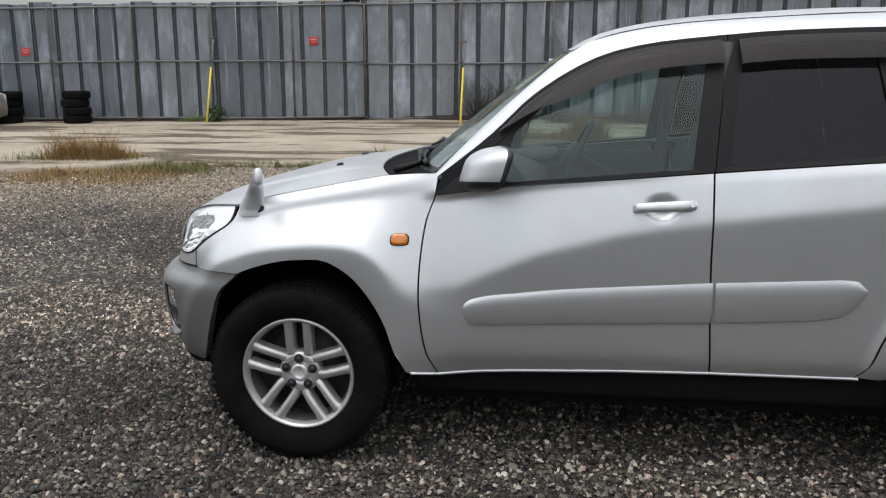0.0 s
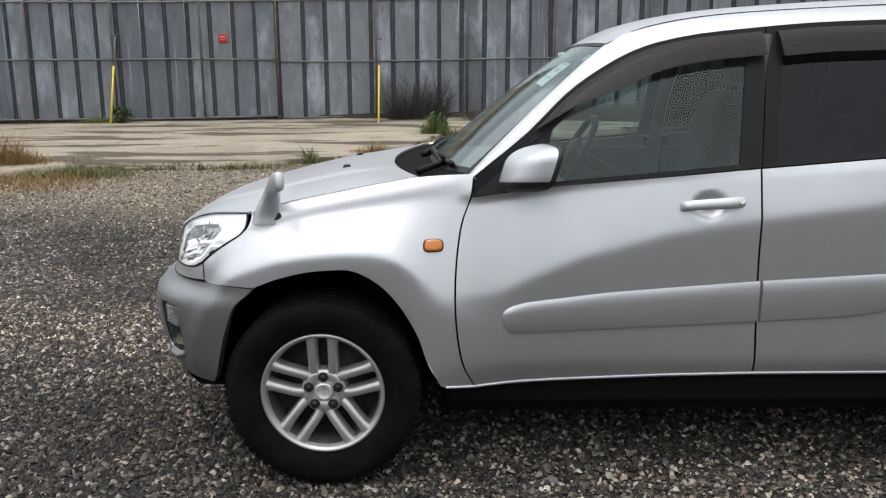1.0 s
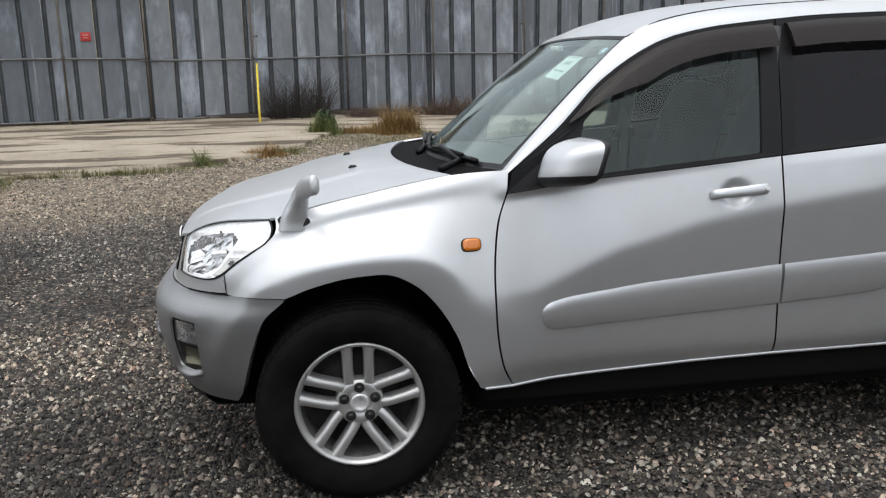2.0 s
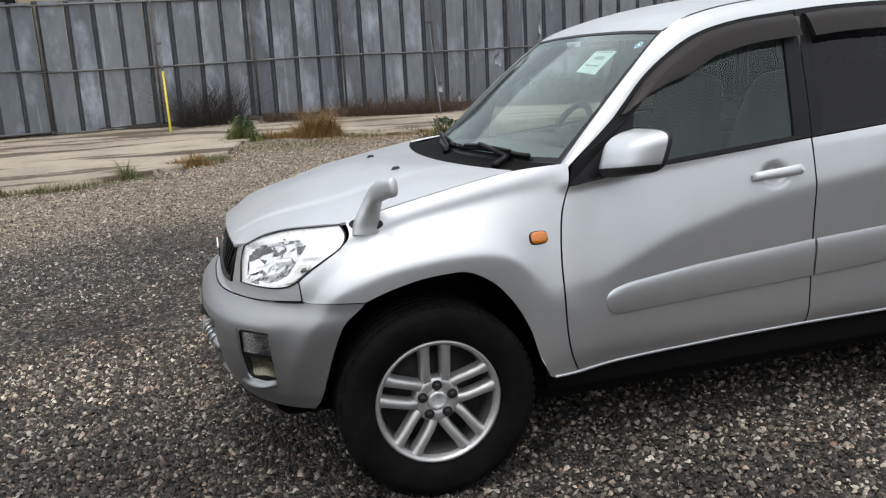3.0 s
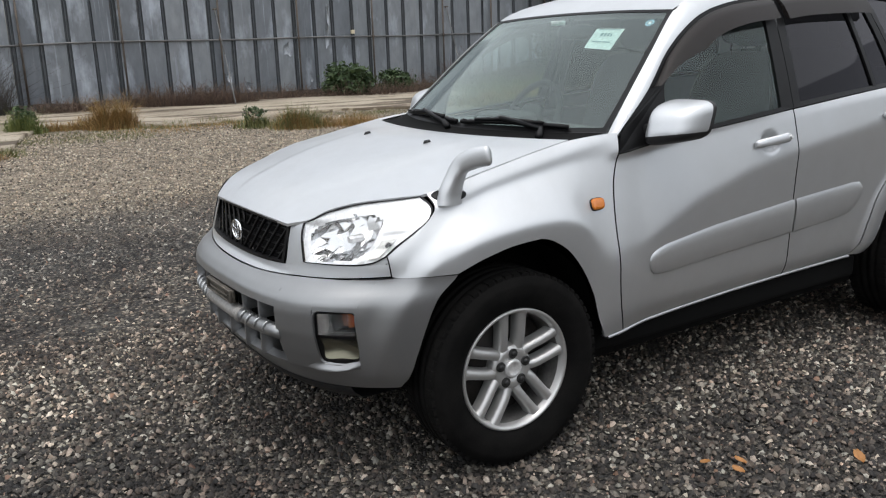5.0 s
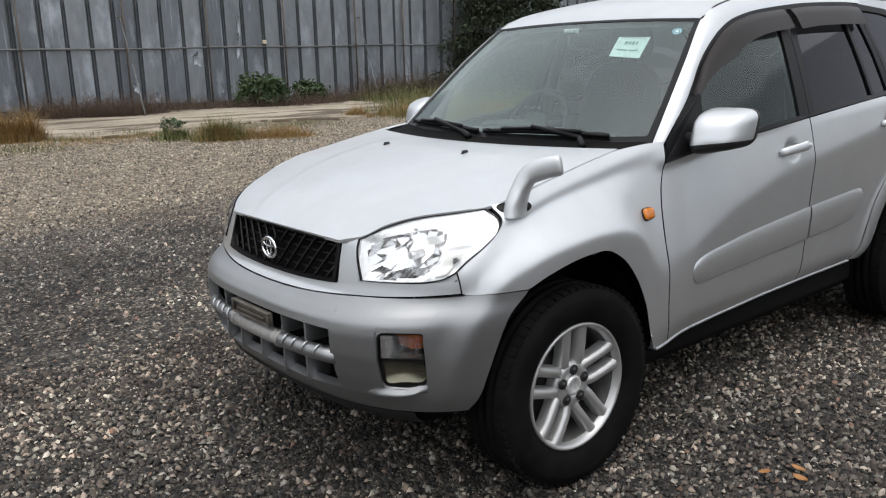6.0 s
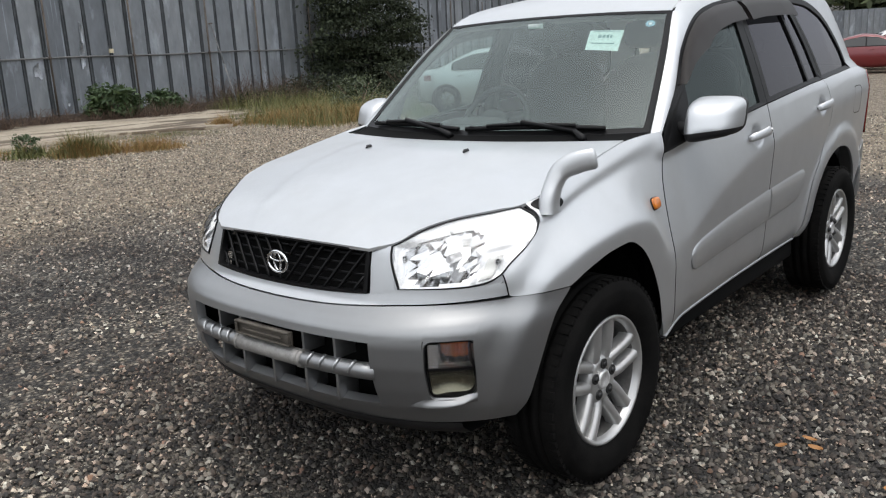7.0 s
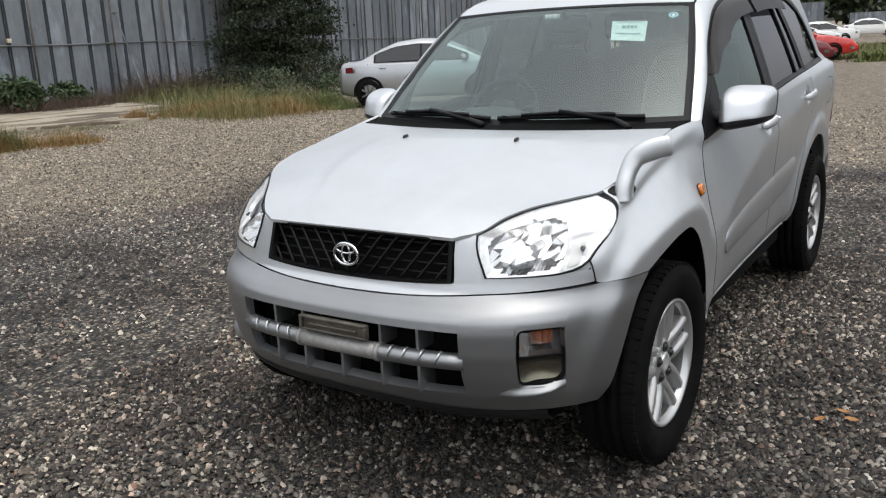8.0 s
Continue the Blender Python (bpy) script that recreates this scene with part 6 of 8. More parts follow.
RUSTPIPE = speckled("brown_rust_pipe", (0.07, 0.058, 0.048), (0.135, 0.112, 0.092), 4, 0.75, 0.2)
YELLOW = speckled("yellow_paint", (0.62, 0.47, 0.03), (0.72, 0.56, 0.06), 9, 0.5)
REDPAINT = speckled("red_label", (0.42, 0.032, 0.026), (0.50, 0.05, 0.04), 14, 0.6, bumpd=0)
# darker steel for the rib faces, the shade of the folds in its colour
RIB_SHADE = speckled("rib_shade_steel", (0.070, 0.078, 0.086), (0.115, 0.125, 0.135), 3.0, 0.6, 0.3, bumpd=0.002)
PITCH = 0.548


def sheet_mesh(h, mat=STEEL):
    """One folded sheet: a flat pan, a raised rib with two grooves at its edge."""
    prof = [(0.0, 0.0), (0.014, -0.045), (0.040, -0.045), (0.047, -0.012), (0.063, -0.012), (0.070, -0.045), (0.096, -0.045), (0.110, 0.0), (0.28, 0.008), (0.40, 0.006), (PITCH, 0.0)]
    bm = bmesh.new()
    rows = [[bm.verts.new((a, -b, z)) for a, b in prof] for z in (0, h * 0.5, h)]
    for r0, r1 in zip(rows, rows[1:]):
        for k in range(len(prof) - 1):
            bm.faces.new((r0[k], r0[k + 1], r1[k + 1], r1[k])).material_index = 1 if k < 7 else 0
    back = [[bm.verts.new((a, -b + 0.006, z)) for a, b in prof] for z in (0, h)]
    for k in range(len(prof) - 1):
        bm.faces.new((back[0][k + 1], back[0][k], back[1][k], back[1][k + 1]))
        bm.faces.new((rows[-1][k], rows[-1][k + 1], back[1][k + 1], back[1][k]))
    me = bpy.data.meshes.new("sheet")
    bm.to_mesh(me)
    bm.free()
    me.materials.append(mat)
    me.materials.append(RIB_SHADE)
    return me


top_rail = table([(-40, 3.05), (-12, 3.11), (-4, 3.16), (-1.4, 3.20), (0.9, 3.25), (5.5, 3.30), (7.9, 3.33), (13.3, 3.41), (17, 3.45), (25.6, 3.57), (43, 3.75)])


rail_sag = table([(-40, 0), (-12, -0.04), (-6.4, -0.01), (-4.8, -0.05), (-3.4, -0.09), (-2.2, -0.08), (-0.5, -0.045), (1.5, 0), (43, 0)])


def fence_run(label, ribs, base, h, rails, posts, lean=0.0, offset=0.0, slope=0.0, mat=STEEL):
    """A run of fence along the yard's far side; s is the distance along its line."""
    s0 = ribs[0] - 0.055
    f = thing("fence", label, "fence")
    f.matrix_world = pose(s0 * math.cos(FA), FY + s0 * math.sin(FA) + offset, base, 0, slope, math.degrees(FA))
    me = sheet_mesh(h, mat)
    rng = np.random.default_rng(int(abs(s0) * 7) + 90)
    for r0, r1 in zip(ribs, ribs[1:]):
        ob = new("fence_sheet", me)
        ob.parent = f
        ob.matrix_basis = pose(r0 - ribs[0], 0.004 * rng.normal(), 0.02 * rng.normal(), 0.3 * rng.normal() + lean, 0.15 * rng.normal(), 0) @ Matrix.Diagonal(((r1 - r0) / PITCH, 1, (float(top_rail(r0)) + 0.10 - base + (r0 - s0) * math.sin(radians(slope))) / h, 1))
    for z, a, b in rails:
        bm = bmesh.new()
        line = []
        for t in np.arange(a - s0, b - s0 + 0.01, 1.2):
            up = (float(top_rail(t + s0)) + t * math.sin(radians(slope)) if z is None else z + float(rail_sag(t + s0)) * (z > 1)) - base + 0.012 * math.sin(t * 1.1)
            line.append((t, -0.062 + 0.004 * math.sin(t * 3), up))
        tube(bm, line, 0.024, 8)
        part("fence_rail", bm, PIPE, f, "weathered steel tube rail")
    for p in posts:
        bm = bmesh.new()
        tube(bm, [(p - s0, -0.10, -0.05), (p - s0, -0.10, float(top_rail(p)) - base + 0.02)], 0.026, 8)
        part("fence_post", bm, RUSTPIPE, f)
        for z, a, b in rails:
            if z is not None and a <= p <= b:
                bm = bmesh.new()
                box(bm, p - s0 - 0.035, p - s0 + 0.035, -0.13, -0.05, z - base - 0.035, z - base + 0.035, 0.008)
                part("pipe_clamp", bm, RUSTPIPE, f)
    return f


# the sheets were lapped by hand, so their ribs stand at uneven steps
RIBS_WEST = [-12.91 - 0.52 * k for k in range(52, 0, -1)] + [-12.91, -12.42, -11.82, -11.30, -10.80, -10.32, -9.85, -9.29, -8.80, -8.27, -7.78, -7.18, -6.62, -6.10, -5.55, -5.01, -4.48, -3.95]
RIBS_MID = [-3.95, -3.31, -2.76, -2.18, -1.62, -1.07, -0.45, 0.12, 0.69, 1.28, 1.90, 2.50, 3.03, 3.66, 4.25, 4.86, 5.46, 6.07, 6.71, 7.34, 7.95, 8.61, 9.22, 9.91, 10.49, 11.15, 11.78, 12.47, 13.11, 13.77, 14.46, 15.10, 15.50, 15.83]
RIBS_EAST = [15.83, 16.55, 17.36] + [17.36 + 0.70 * k for k in range(1, 40)]
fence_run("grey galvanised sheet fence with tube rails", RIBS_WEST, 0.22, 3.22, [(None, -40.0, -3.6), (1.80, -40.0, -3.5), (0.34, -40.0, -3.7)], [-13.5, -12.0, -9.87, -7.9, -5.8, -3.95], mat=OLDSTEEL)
fence_run("grey galvanised sheet fence with rusty posts", RIBS_MID, 0.20, 3.40, [(None, -4.1, 15.6), (1.77, -4.1, 15.7), (0.30, -4.0, 4.0)], [-1.5, 0.84, 3.13, 5.68, 8.02, 10.56, 13.3, 15.4], 0, 0, 0.3)
fence_run("grey galvanised sheet fence beside the bush", RIBS_EAST, -0.05, 3.45, [(None, 15.6, 43.0), (1.66, 15.2, 43.0)], [18.0, 21.0, 24.3, 27.4, 30.2, 33, 36, 39], 0, 0.05, 0.9)


def on_fence(x, z, out=0.1):
    """A point in front of the fence."""
    return Vector((x + out * math.sin(FA), fence_y(x) - out * math.cos(FA), z))


def red_label(x, z):
    bm = bmesh.new()
    box(bm, -0.11, 0.11, -0.004, 0.004, -0.10, 0.10, 0.002)
    ob = part("red_label", bm, REDPAINT)
    ob.matrix_world = Matrix.Translation(on_fence(x, z, 0.05)) @ Matrix.Rotation(FA, 4, "Z")
    bm = bmesh.new()
    box(bm, -0.07, 0.07, -0.007, -0.0045, 0.03, 0.045)
    box(bm, -0.05, 0.06, -0.007, -0.0045, -0.03, -0.02)
    part("print_bar", bm, material("faded_white_ink", (0.7, 0.5, 0.45), 0.7), ob)
    return tagged(ob, "small square red label on the steel fence", "label", "red labels")


red_label(-5.22, 2.27)
red_label(-12.55, 2.03)
bm = bmesh.new()
box(bm, -0.06, 0.06, -0.03, 0.03, -0.055, 0.055, 0.006)
ob = part("junction_box", bm, speckled("cream_plastic", (0.55, 0.48, 0.33), (0.66, 0.58, 0.42), 12, 0.6))
ob.matrix_world = Matrix.Translation(on_fence(9.75, 1.83, 0.12)) @ Matrix.Rotation(FA, 4, "Z")
tagged(ob, "small cream plastic box fixed on the fence rail", "junction box")


# pale dried smears on the sheets
SMEAR = speckled("chalky_smear", (0.28, 0.305, 0.335), (0.40, 0.43, 0.47), 9, 0.8, fine=40, bumpd=0)


def smear(x, z, w, h, seed):
    rng = np.random.default_rng(seed)
    bm = bmesh.new()
    n = 26
    r = 1 + 0.45 * np.convolve(rng.normal(0, 1, n), np.ones(3) / 3, "same")
    r[-2:] = r[:2]
    front = [(w / 2 * r[k] * math.cos(k * 2 * math.pi / n), -0.003, h / 2 * r[k] * math.sin(k * 2 * math.pi / n)) for k in range(n)]
    back = [(a, 0.003, c) for a, b, c in front]
    bm.faces.new([bm.verts.new(q) for q in front])
    add_rows(bm, front, back)
    weld(bm)
    ob = part("paint_smear", bm, SMEAR)
    ob.matrix_world = Matrix.Translation(on_fence(x, z, 0.026)) @ Matrix.Rotation(FA, 4, "Z")
    tagged(ob, "pale chalky paint smear on the steel fence", "paint smear", "smears on the fence")


for x, z, w, h in ((5.80, 0.74, 0.17, 0.30), (6.36, 0.46, 0.20, 0.24), (8.33, 0.54, 0.11, 0.13), (8.93, 1.75, 0.12, 0.62), (7.62, 1.42, 0.24, 0.34), (9.0, 2.35, 0.10, 0.5)):
    smear(x, z, w, h, int(x * 100))


def prop_pole(foot, head, label, split=None, radius=0.026):
    f, h = Vector(foot), Vector(head)
    pole = thing("prop_pole", label, "pole", group="leaning fence props")
    bm = bmesh.new()
    k = split or 0.5
    tube(bm, [f - Vector((0, 0, 0.05)), f.lerp(h, k)], radius, 10)
    part("lower_tube", bm, YELLOW if split else PIPE, pole)
    bm = bmesh.new()
    tube(bm, [f.lerp(h, k), h], radius * 0.85, 10)
    part("upper_tube", bm, PIPE, pole)
    bm = bmesh.new()
    tube(bm, [h - Vector((0.05, 0, 0)), h + Vector((0.06, 0, 0.01))], 0.022, 8)
    tube(bm, [h - Vector((0, 0.02, 0.03)), h + Vector((0, 0.10, 0.02))], 0.016, 8)
    part("clamp", bm, RUSTPIPE, pole)


prop_pole((-7.74, 16.55, 0.25), (-7.70, 17.22, 2.33), "tube prop, yellow below and grey above, against the fence", 0.66)
prop_pole((-1.287, 16.3, 0.20), (-1.36, 17.95, 2.22), "tube prop, yellow below and grey above, beside dead brush", 0.68)
prop_pole((5.1, 16.7, 0.20), (5.54, 18.95, 2.47), "thin white tube prop leaning on the fence", None, 0.016)
prop_pole((12.95, 18.55, 0.12), (13.36, 20.05, 2.52), "thin grey tube prop leaning steeply on the fence", None, 0.020)


# unseen plain walls added behind the camera to darken low reflections in the car
WALLDARK = speckled("dark_unseen_wall", (0.075, 0.075, 0.07), (0.11, 0.108, 0.10), 1.2, 0.9)
for name, x0, x1, y0, y1, h in (("unseen_wall_south", -24, 34, -14.3, -14.0, 2.9), ("unseen_wall_west", -24.3, -24.0, -14, 9, 2.6)):
    bm = bmesh.new()
    box(bm, x0, x1, y0, y1, -0.7, h, 0.02)
    tagged(part(name, bm, WALLDARK), "plain dark grey wall added out of view, standing on gravel", "wall", kind="structure")


# ---- plants ----
def leaf_mat(name, c1, c2, rough=0.6, c3=None):
    m = material(name, c1, rough)
    n, l, b = nodes_of(m)
    g = n.new("ShaderNodeNewGeometry")
    stops = [(0.0, c1), (1.0, c2)] if c3 is None else [(0.0, c1), (0.55, c2), (0.8, c2), (1.0, c3)]
    link_in(m, ramp(m, g.outputs["Random Per Island"], stops), "Base Color")
    return m


DRYGRASS = leaf_mat("dry_grass", (0.17, 0.084, 0.025), (0.29, 0.178, 0.058), 0.7, (0.10, 0.115, 0.036))
GREENGRASS = leaf_mat("green_grass", (0.06, 0.095, 0.02), (0.18, 0.195, 0.055))
MIXGRASS = leaf_mat("mixed_grass", (0.055, 0.075, 0.018), (0.13, 0.13, 0.04), 0.7, (0.19, 0.145, 0.058))
LEAF = leaf_mat("bush_leaves", (0.022, 0.045, 0.014), (0.055, 0.09, 0.03))
DARKLEAF = leaf_mat("conifer_leaves", (0.012, 0.019, 0.008), (0.032, 0.043, 0.017), 0.85)
FARLEAF = leaf_mat("far_leaves", (0.03, 0.045, 0.02), (0.075, 0.095, 0.04))
TWIG = leaf_mat("dead_twigs", (0.055, 0.036, 0.026), (0.17, 0.11, 0.078))
DARKTWIG = leaf_mat("dark_twigs", (0.025, 0.021, 0.018), (0.055, 0.046, 0.038))


def mesh_tris(name, verts, faces, mat):
    me = bpy.data.meshes.new(name)
    me.vertices.add(len(verts))
    me.vertices.foreach_set("co", np.asarray(verts, float).ravel())
    faces = np.asarray(faces)
    k = faces.shape[1]
    me.loops.add(faces.size)
    me.loops.foreach_set("vertex_index", faces.ravel())
    me.polygons.add(len(faces))
    me.polygons.foreach_set("loop_start", np.arange(0, faces.size, k))
    me.update()
    me.validate()
    me.materials.append(mat)
    return new(name, me)


def blades(name, px, py, h, mat, seed, spread=0.8, width=0.005):
    """Bent grass blades at the given feet."""
    rng = np.random.default_rng(seed)
    n = len(px)
    a = rng.random(n) * 2 * np.pi
    hh = h * (0.3 + 0.9 * rng.random(n))
    lean = spread * (0.2 + rng.random(n))
    dx, dy = np.cos(a), np.sin(a)
    w = width * (0.6 + 0.8 * rng.random(n))
    z0 = ground_z(px, py) - 0.02
    P = []
    for k, f in ((0, 1.0), (0.55, 0.8), (1.0, 0.08)):
        cx, cy = px + dx * lean * hh * k ** 1.7, py + dy * lean * hh * k ** 1.7
        for q in (-1, 1):
            P.append(np.stack([cx - dy * w * f * q, cy + dx * w * f * q, z0 + hh * k * (1 - 0.12 * k)], -1))
    v = np.stack(P, 1).reshape(-1, 3)
    f = (np.array([(0, 1, 3, 2), (2, 3, 5, 4)])[None] + 6 * np.arange(n)[:, None, None]).reshape(-1, 4)
    return mesh_tris(name, v, f, mat)


def grass_patch(n, cx, cy, rx, ry, h, mat, label, seed, clumps=14, width=0.0036):
    rng = np.random.default_rng(seed)
    n = int(n * 1.7)
    k = rng.integers(0, clumps, n)
    ccx, ccy = cx + rx * (2 * rng.random(clumps) - 1), cy + ry * (2 * rng.random(clumps) - 1)
    off = rng.normal(0, 1, (2, n))
    px = ccx[k] + off[0] * (rx / 3.6 + 0.07)
    py = ccy[k] + off[1] * (ry / 3.6 + 0.06)
    # clumps are tallest in their middle
    ch = (0.35 + 0.85 * rng.random(clumps))[k] * (0.35 + 0.8 * np.exp(-0.5 * (off ** 2).sum(0)))
    ob = blades("grass", px, py, h * ch, mat, seed, width=width)
    return tagged(ob, label, "grass", kind="stuff")


grass_patch(2200, -6.3, 8.95, 0.6, 0.2, 0.52, DRYGRASS, "tuft of dry grass on the slab joint", 21, 9)
grass_patch(900, -6.4, 8.8, 1.3, 0.25, 0.24, MIXGRASS, "mixed weeds on the slab joint", 121, 14)
grass_patch(2200, -5.3, 7.35, 0.9, 0.5, 0.14, DRYGRASS, "low dry grass along the slab edge", 22, 40)
grass_patch(1800, -4.7, 7.9, 0.6, 0.35, 0.16, MIXGRASS, "low mixed grass along the slab edge", 122, 30)
grass_patch(1300, -3.4, 8.48, 1.1, 0.07, 0.15, MIXGRASS, "low weeds along the slab edge", 23, 34)
grass_patch(700, -2.1, 8.85, 0.6, 0.16, 0.11, MIXGRASS, "low dark weeds along the slab edge", 123, 20)
grass_patch(4200, -6.0, 6.9, 2.4, 0.5, 0.06, DRYGRASS, "thin dry grass in the gravel", 24, 60)
grass_patch(420, -1.7, 9.15, 0.10, 0.08, 0.28, GREENGRASS, "small green grass tuft", 25, 3)
grass_patch(800, -0.9, 10.0, 0.24, 0.16, 0.26, DRYGRASS, "dry grass tufts at the slab corner", 26, 6)
grass_patch(600, -0.6, 10.5, 0.3, 0.3, 0.14, MIXGRASS, "low weeds at the slab corner", 126, 12)
grass_patch(1500, 0.7, 11.9, 1.1, 0.9, 0.09, MIXGRASS, "low mixed weeds in the gravel", 27, 40)
grass_patch(1100, 0.12, 13.4, 0.16, 0.14, 0.5, GREENGRASS, "dense green weed clump", 28, 6)
grass_patch(2200, 1.6, 13.15, 0.24, 0.16, 0.6, DRYGRASS, "tall reddish dry grass on the slab edge", 29, 7)
grass_patch(1300, 0.95, 13.55, 0.42, 0.2, 0.26, DRYGRASS, "low reddish dry grass on the slab edge", 129, 9)
grass_patch(900, 2.9, 12.7, 0.9, 0.25, 0.17, MIXGRASS, "low dry and green grass strip", 30, 16)
grass_patch(260, 3.72, 11.7, 0.22, 0.22, 0.30, MIXGRASS, "green weed clump in dry grass", 32, 7, 0.008)
grass_patch(1700, 4.15, 11.0, 0.30, 0.35, 0.46, DRYGRASS, "tall dry grass strip by the gravel", 31, 9)
grass_patch(1100, 4.2, 11.1, 0.35, 0.3, 0.40, MIXGRASS, "olive grass in a dry grass strip", 131, 8)
grass_patch(1500, 5.1, 11.0, 0.55, 0.5, 0.26, DRYGRASS, "low dry grass strip by the gravel", 134, 16)
grass_patch(1500, 3.3, 12.2, 1.5, 0.6, 0.10, DRYGRASS, "thin low dry grass", 33, 50)
grass_patch(900, 6.6, 12.6, 0.9, 0.5, 0.10, MIXGRASS, "thin low weeds along the slab edge", 133, 30)
grass_patch(800, 8.8, 13.4, 0.26, 0.22, 0.30, DRYGRASS, "dry grass tuft", 34, 5)
grass_patch(5500, 10.6, 12.4, 1.1, 1.3, 0.40, DRYGRASS, "tall yellow grass beside the fence", 35, 50)
grass_patch(8500, 11.2, 12.8, 1.6, 1.5, 0.46, MIXGRASS, "tall olive green grass beside the fence", 135, 60)
grass_patch(3500, 14.5, 16.5, 2.2, 2.0, 0.6, MIXGRASS, "tall grass in front of the fence", 36, 40)
grass_patch(1500, 12.4, 11.1, 0.35, 0.35, 0.5, GREENGRASS, "green grass beside the parked saloon car", 37, 10)
grass_patch(24000, 47.0, 3.0, 6.5, 3.4, 0.34, MIXGRASS, "dull green grass by the parked cars", 38, 140, 0.02)
grass_patch(900, 36.0, 2.6, 0.5, 0.5, 0.5, GREENGRASS, "green tuft by the parked cars", 39, 8, 0.02)
grass_patch(800, -8.0, 17.0, 0.4, 0.2, 0.4, GREENGRASS, "weeds at the foot of the fence", 40, 6)


def twig_heap(cx, cy, rx, ry, h, n, mat, label, seed, rad=0.005, upright=0.35):
    """A tangle of thin bare stems."""
    rng = np.random.default_rng(seed)
    V, F = [], []
    for i in range(n):
        t = rng.random() * 2 * math.pi
        r = math.sqrt(rng.random())
        p = np.array([cx + rx * r * math.cos(t), cy + ry * r * math.sin(t), 0.0])
        p[2] = float(ground_z(p[0], p[1])) - 0.03
        d = np.array([rng.normal(), 0.6 * rng.normal(), upright + abs(rng.normal()) * (0.4 + upright)])
        d /= np.linalg.norm(d)
        L = h * (0.5 + 0.9 * rng.random())
        bend = np.array([rng.normal(), rng.normal(), -0.4 + 0.3 * rng.normal()]) * 0.35
        b0 = len(V)
        for k in np.linspace(0, 1, 5):
            q = p + d * L * k + bend * L * k * k
            w = rad * (1 - 0.75 * k)
            V += [q + (w, 0, 0), q + (-w * 0.5, w * 0.87, 0), q + (-w * 0.5, -w * 0.87, w * 0.3)]
        for j in range(4):
            for m in range(3):
                F.append((b0 + 3 * j + m, b0 + 3 * j + (m + 1) % 3, b0 + 3 * j + 3 + (m + 1) % 3, b0 + 3 * j + 3 + m))
    ob = mesh_tris("dead_brush", np.array(V), F, mat)
    return tagged(ob, label, "dead brush", kind="stuff")


twig_heap(-0.4, 17.5, 0.75, 0.4, 1.2, 560, DARKTWIG, "dark bare upright brush against the fence", 50, 0.008, 0.9)
twig_heap(4.2, 17.5, 1.7, 0.6, 0.55, 1900, TWIG, "brown heap of dead stems at the fence foot", 51, 0.011)
twig_heap(1.6, 17.3, 0.9, 0.4, 0.36, 600, TWIG, "brown dead stems at the fence foot", 52, 0.011)
twig_heap(6.9, 18.0, 0.9, 0.4, 0.4, 520, TWIG, "brown dead stems at the fence foot", 53, 0.011)
twig_heap(9.4, 17.8, 1.9, 0.5, 0.45, 1100, TWIG, "brown dead stems under the bush", 54, 0.011)
twig_heap(14.5, 19.2, 1.9, 0.6, 0.9, 1100, TWIG, "brown dead stems at the fence foot", 55, 0.011)
twig_heap(-9.0, 17.0, 6.0, 0.15, 0.22, 300, TWIG, "thin dead stems along the fence foot", 56)


def leaf_cloud(name, centre, rad, n, size, mat, seed, clumps=40, droop=0.0):
    """Many small leaf blades gathered in uneven clumps."""
    rng = np.random.default_rng(seed)
    c = rng.normal(size=(clumps, 3))
    c /= np.linalg.norm(c, axis=1)[:, None]
    c *= (0.35 + 0.65 * rng.random(clumps) ** 0.5)[:, None]
    k = rng.integers(0, clumps, n)
    p = c[k] + rng.normal(0, 0.17, (n, 3))
    p = np.array(centre) + p * np.array(rad)
    d = rng.normal(size=(n, 3))
    d[:, 2] -= droop
    d /= np.linalg.norm(d, axis=1)[:, None]
    e = np.cross(d, rng.normal(size=(n, 3)))
    e /= np.linalg.norm(e, axis=1)[:, None]
    s = size * (0.6 + 0.8 * rng.random(n))[:, None]
    v = np.stack([p - d * s * 0.5, p + e * s * 0.26, p + d * s * 0.5, p - e * s * 0.26], 1)
    keep = v[:, :, 2].min(1) > ground_z(p[:, 0], p[:, 1])
    v = v[keep]
    return v.reshape(-1, 3), np.arange(4 * len(v)).reshape(-1, 4)


def bush(x, y, rx, ry, h, n, size, mat, label, seed):
    z = float(ground_z(x, y))
    b = thing("bush", label, "bush", (x, y, z))
    v, f = leaf_cloud("foliage", (x, y, z + h * 0.45), (rx, ry, h * 0.5), n, size, mat, seed)
    ob = mesh_tris("foliage", v - np.array((x, y, z)), f, mat)
    ob.parent = b
    bm = bmesh.new()
    rng = np.random.default_rng(seed + 1)
    for _ in range(9):
        t = rng.random() * 6.28
        tube(bm, [(0.1 * math.cos(t), 0.1 * math.sin(t), -0.04), (0.3 * rx * math.cos(t), 0.3 * ry * math.sin(t), h * 0.3), (0.75 * rx * math.cos(t), 0.7 * ry * math.sin(t), h * 0.75)], [0.014, 0.01, 0.004], 5)
    part("stems", bm, TWIG, b)
    return b


bush(8.72, 17.95, 0.70, 0.45, 0.90, 3000, 0.13, LEAF, "dark green leafy bush against the fence", 61)
bush(10.5, 18.5, 0.50, 0.4, 0.62, 1300, 0.12, LEAF, "small dark green leafy bush against the fence", 62)
bush(-7.6, 16.9, 0.25, 0.2, 0.5, 260, 0.10, LEAF, "small dark weed bush by the yellow prop", 63)
bush(0.12, 13.5, 0.22, 0.18, 0.46, 420, 0.08, LEAF, "low green weed clump", 64)
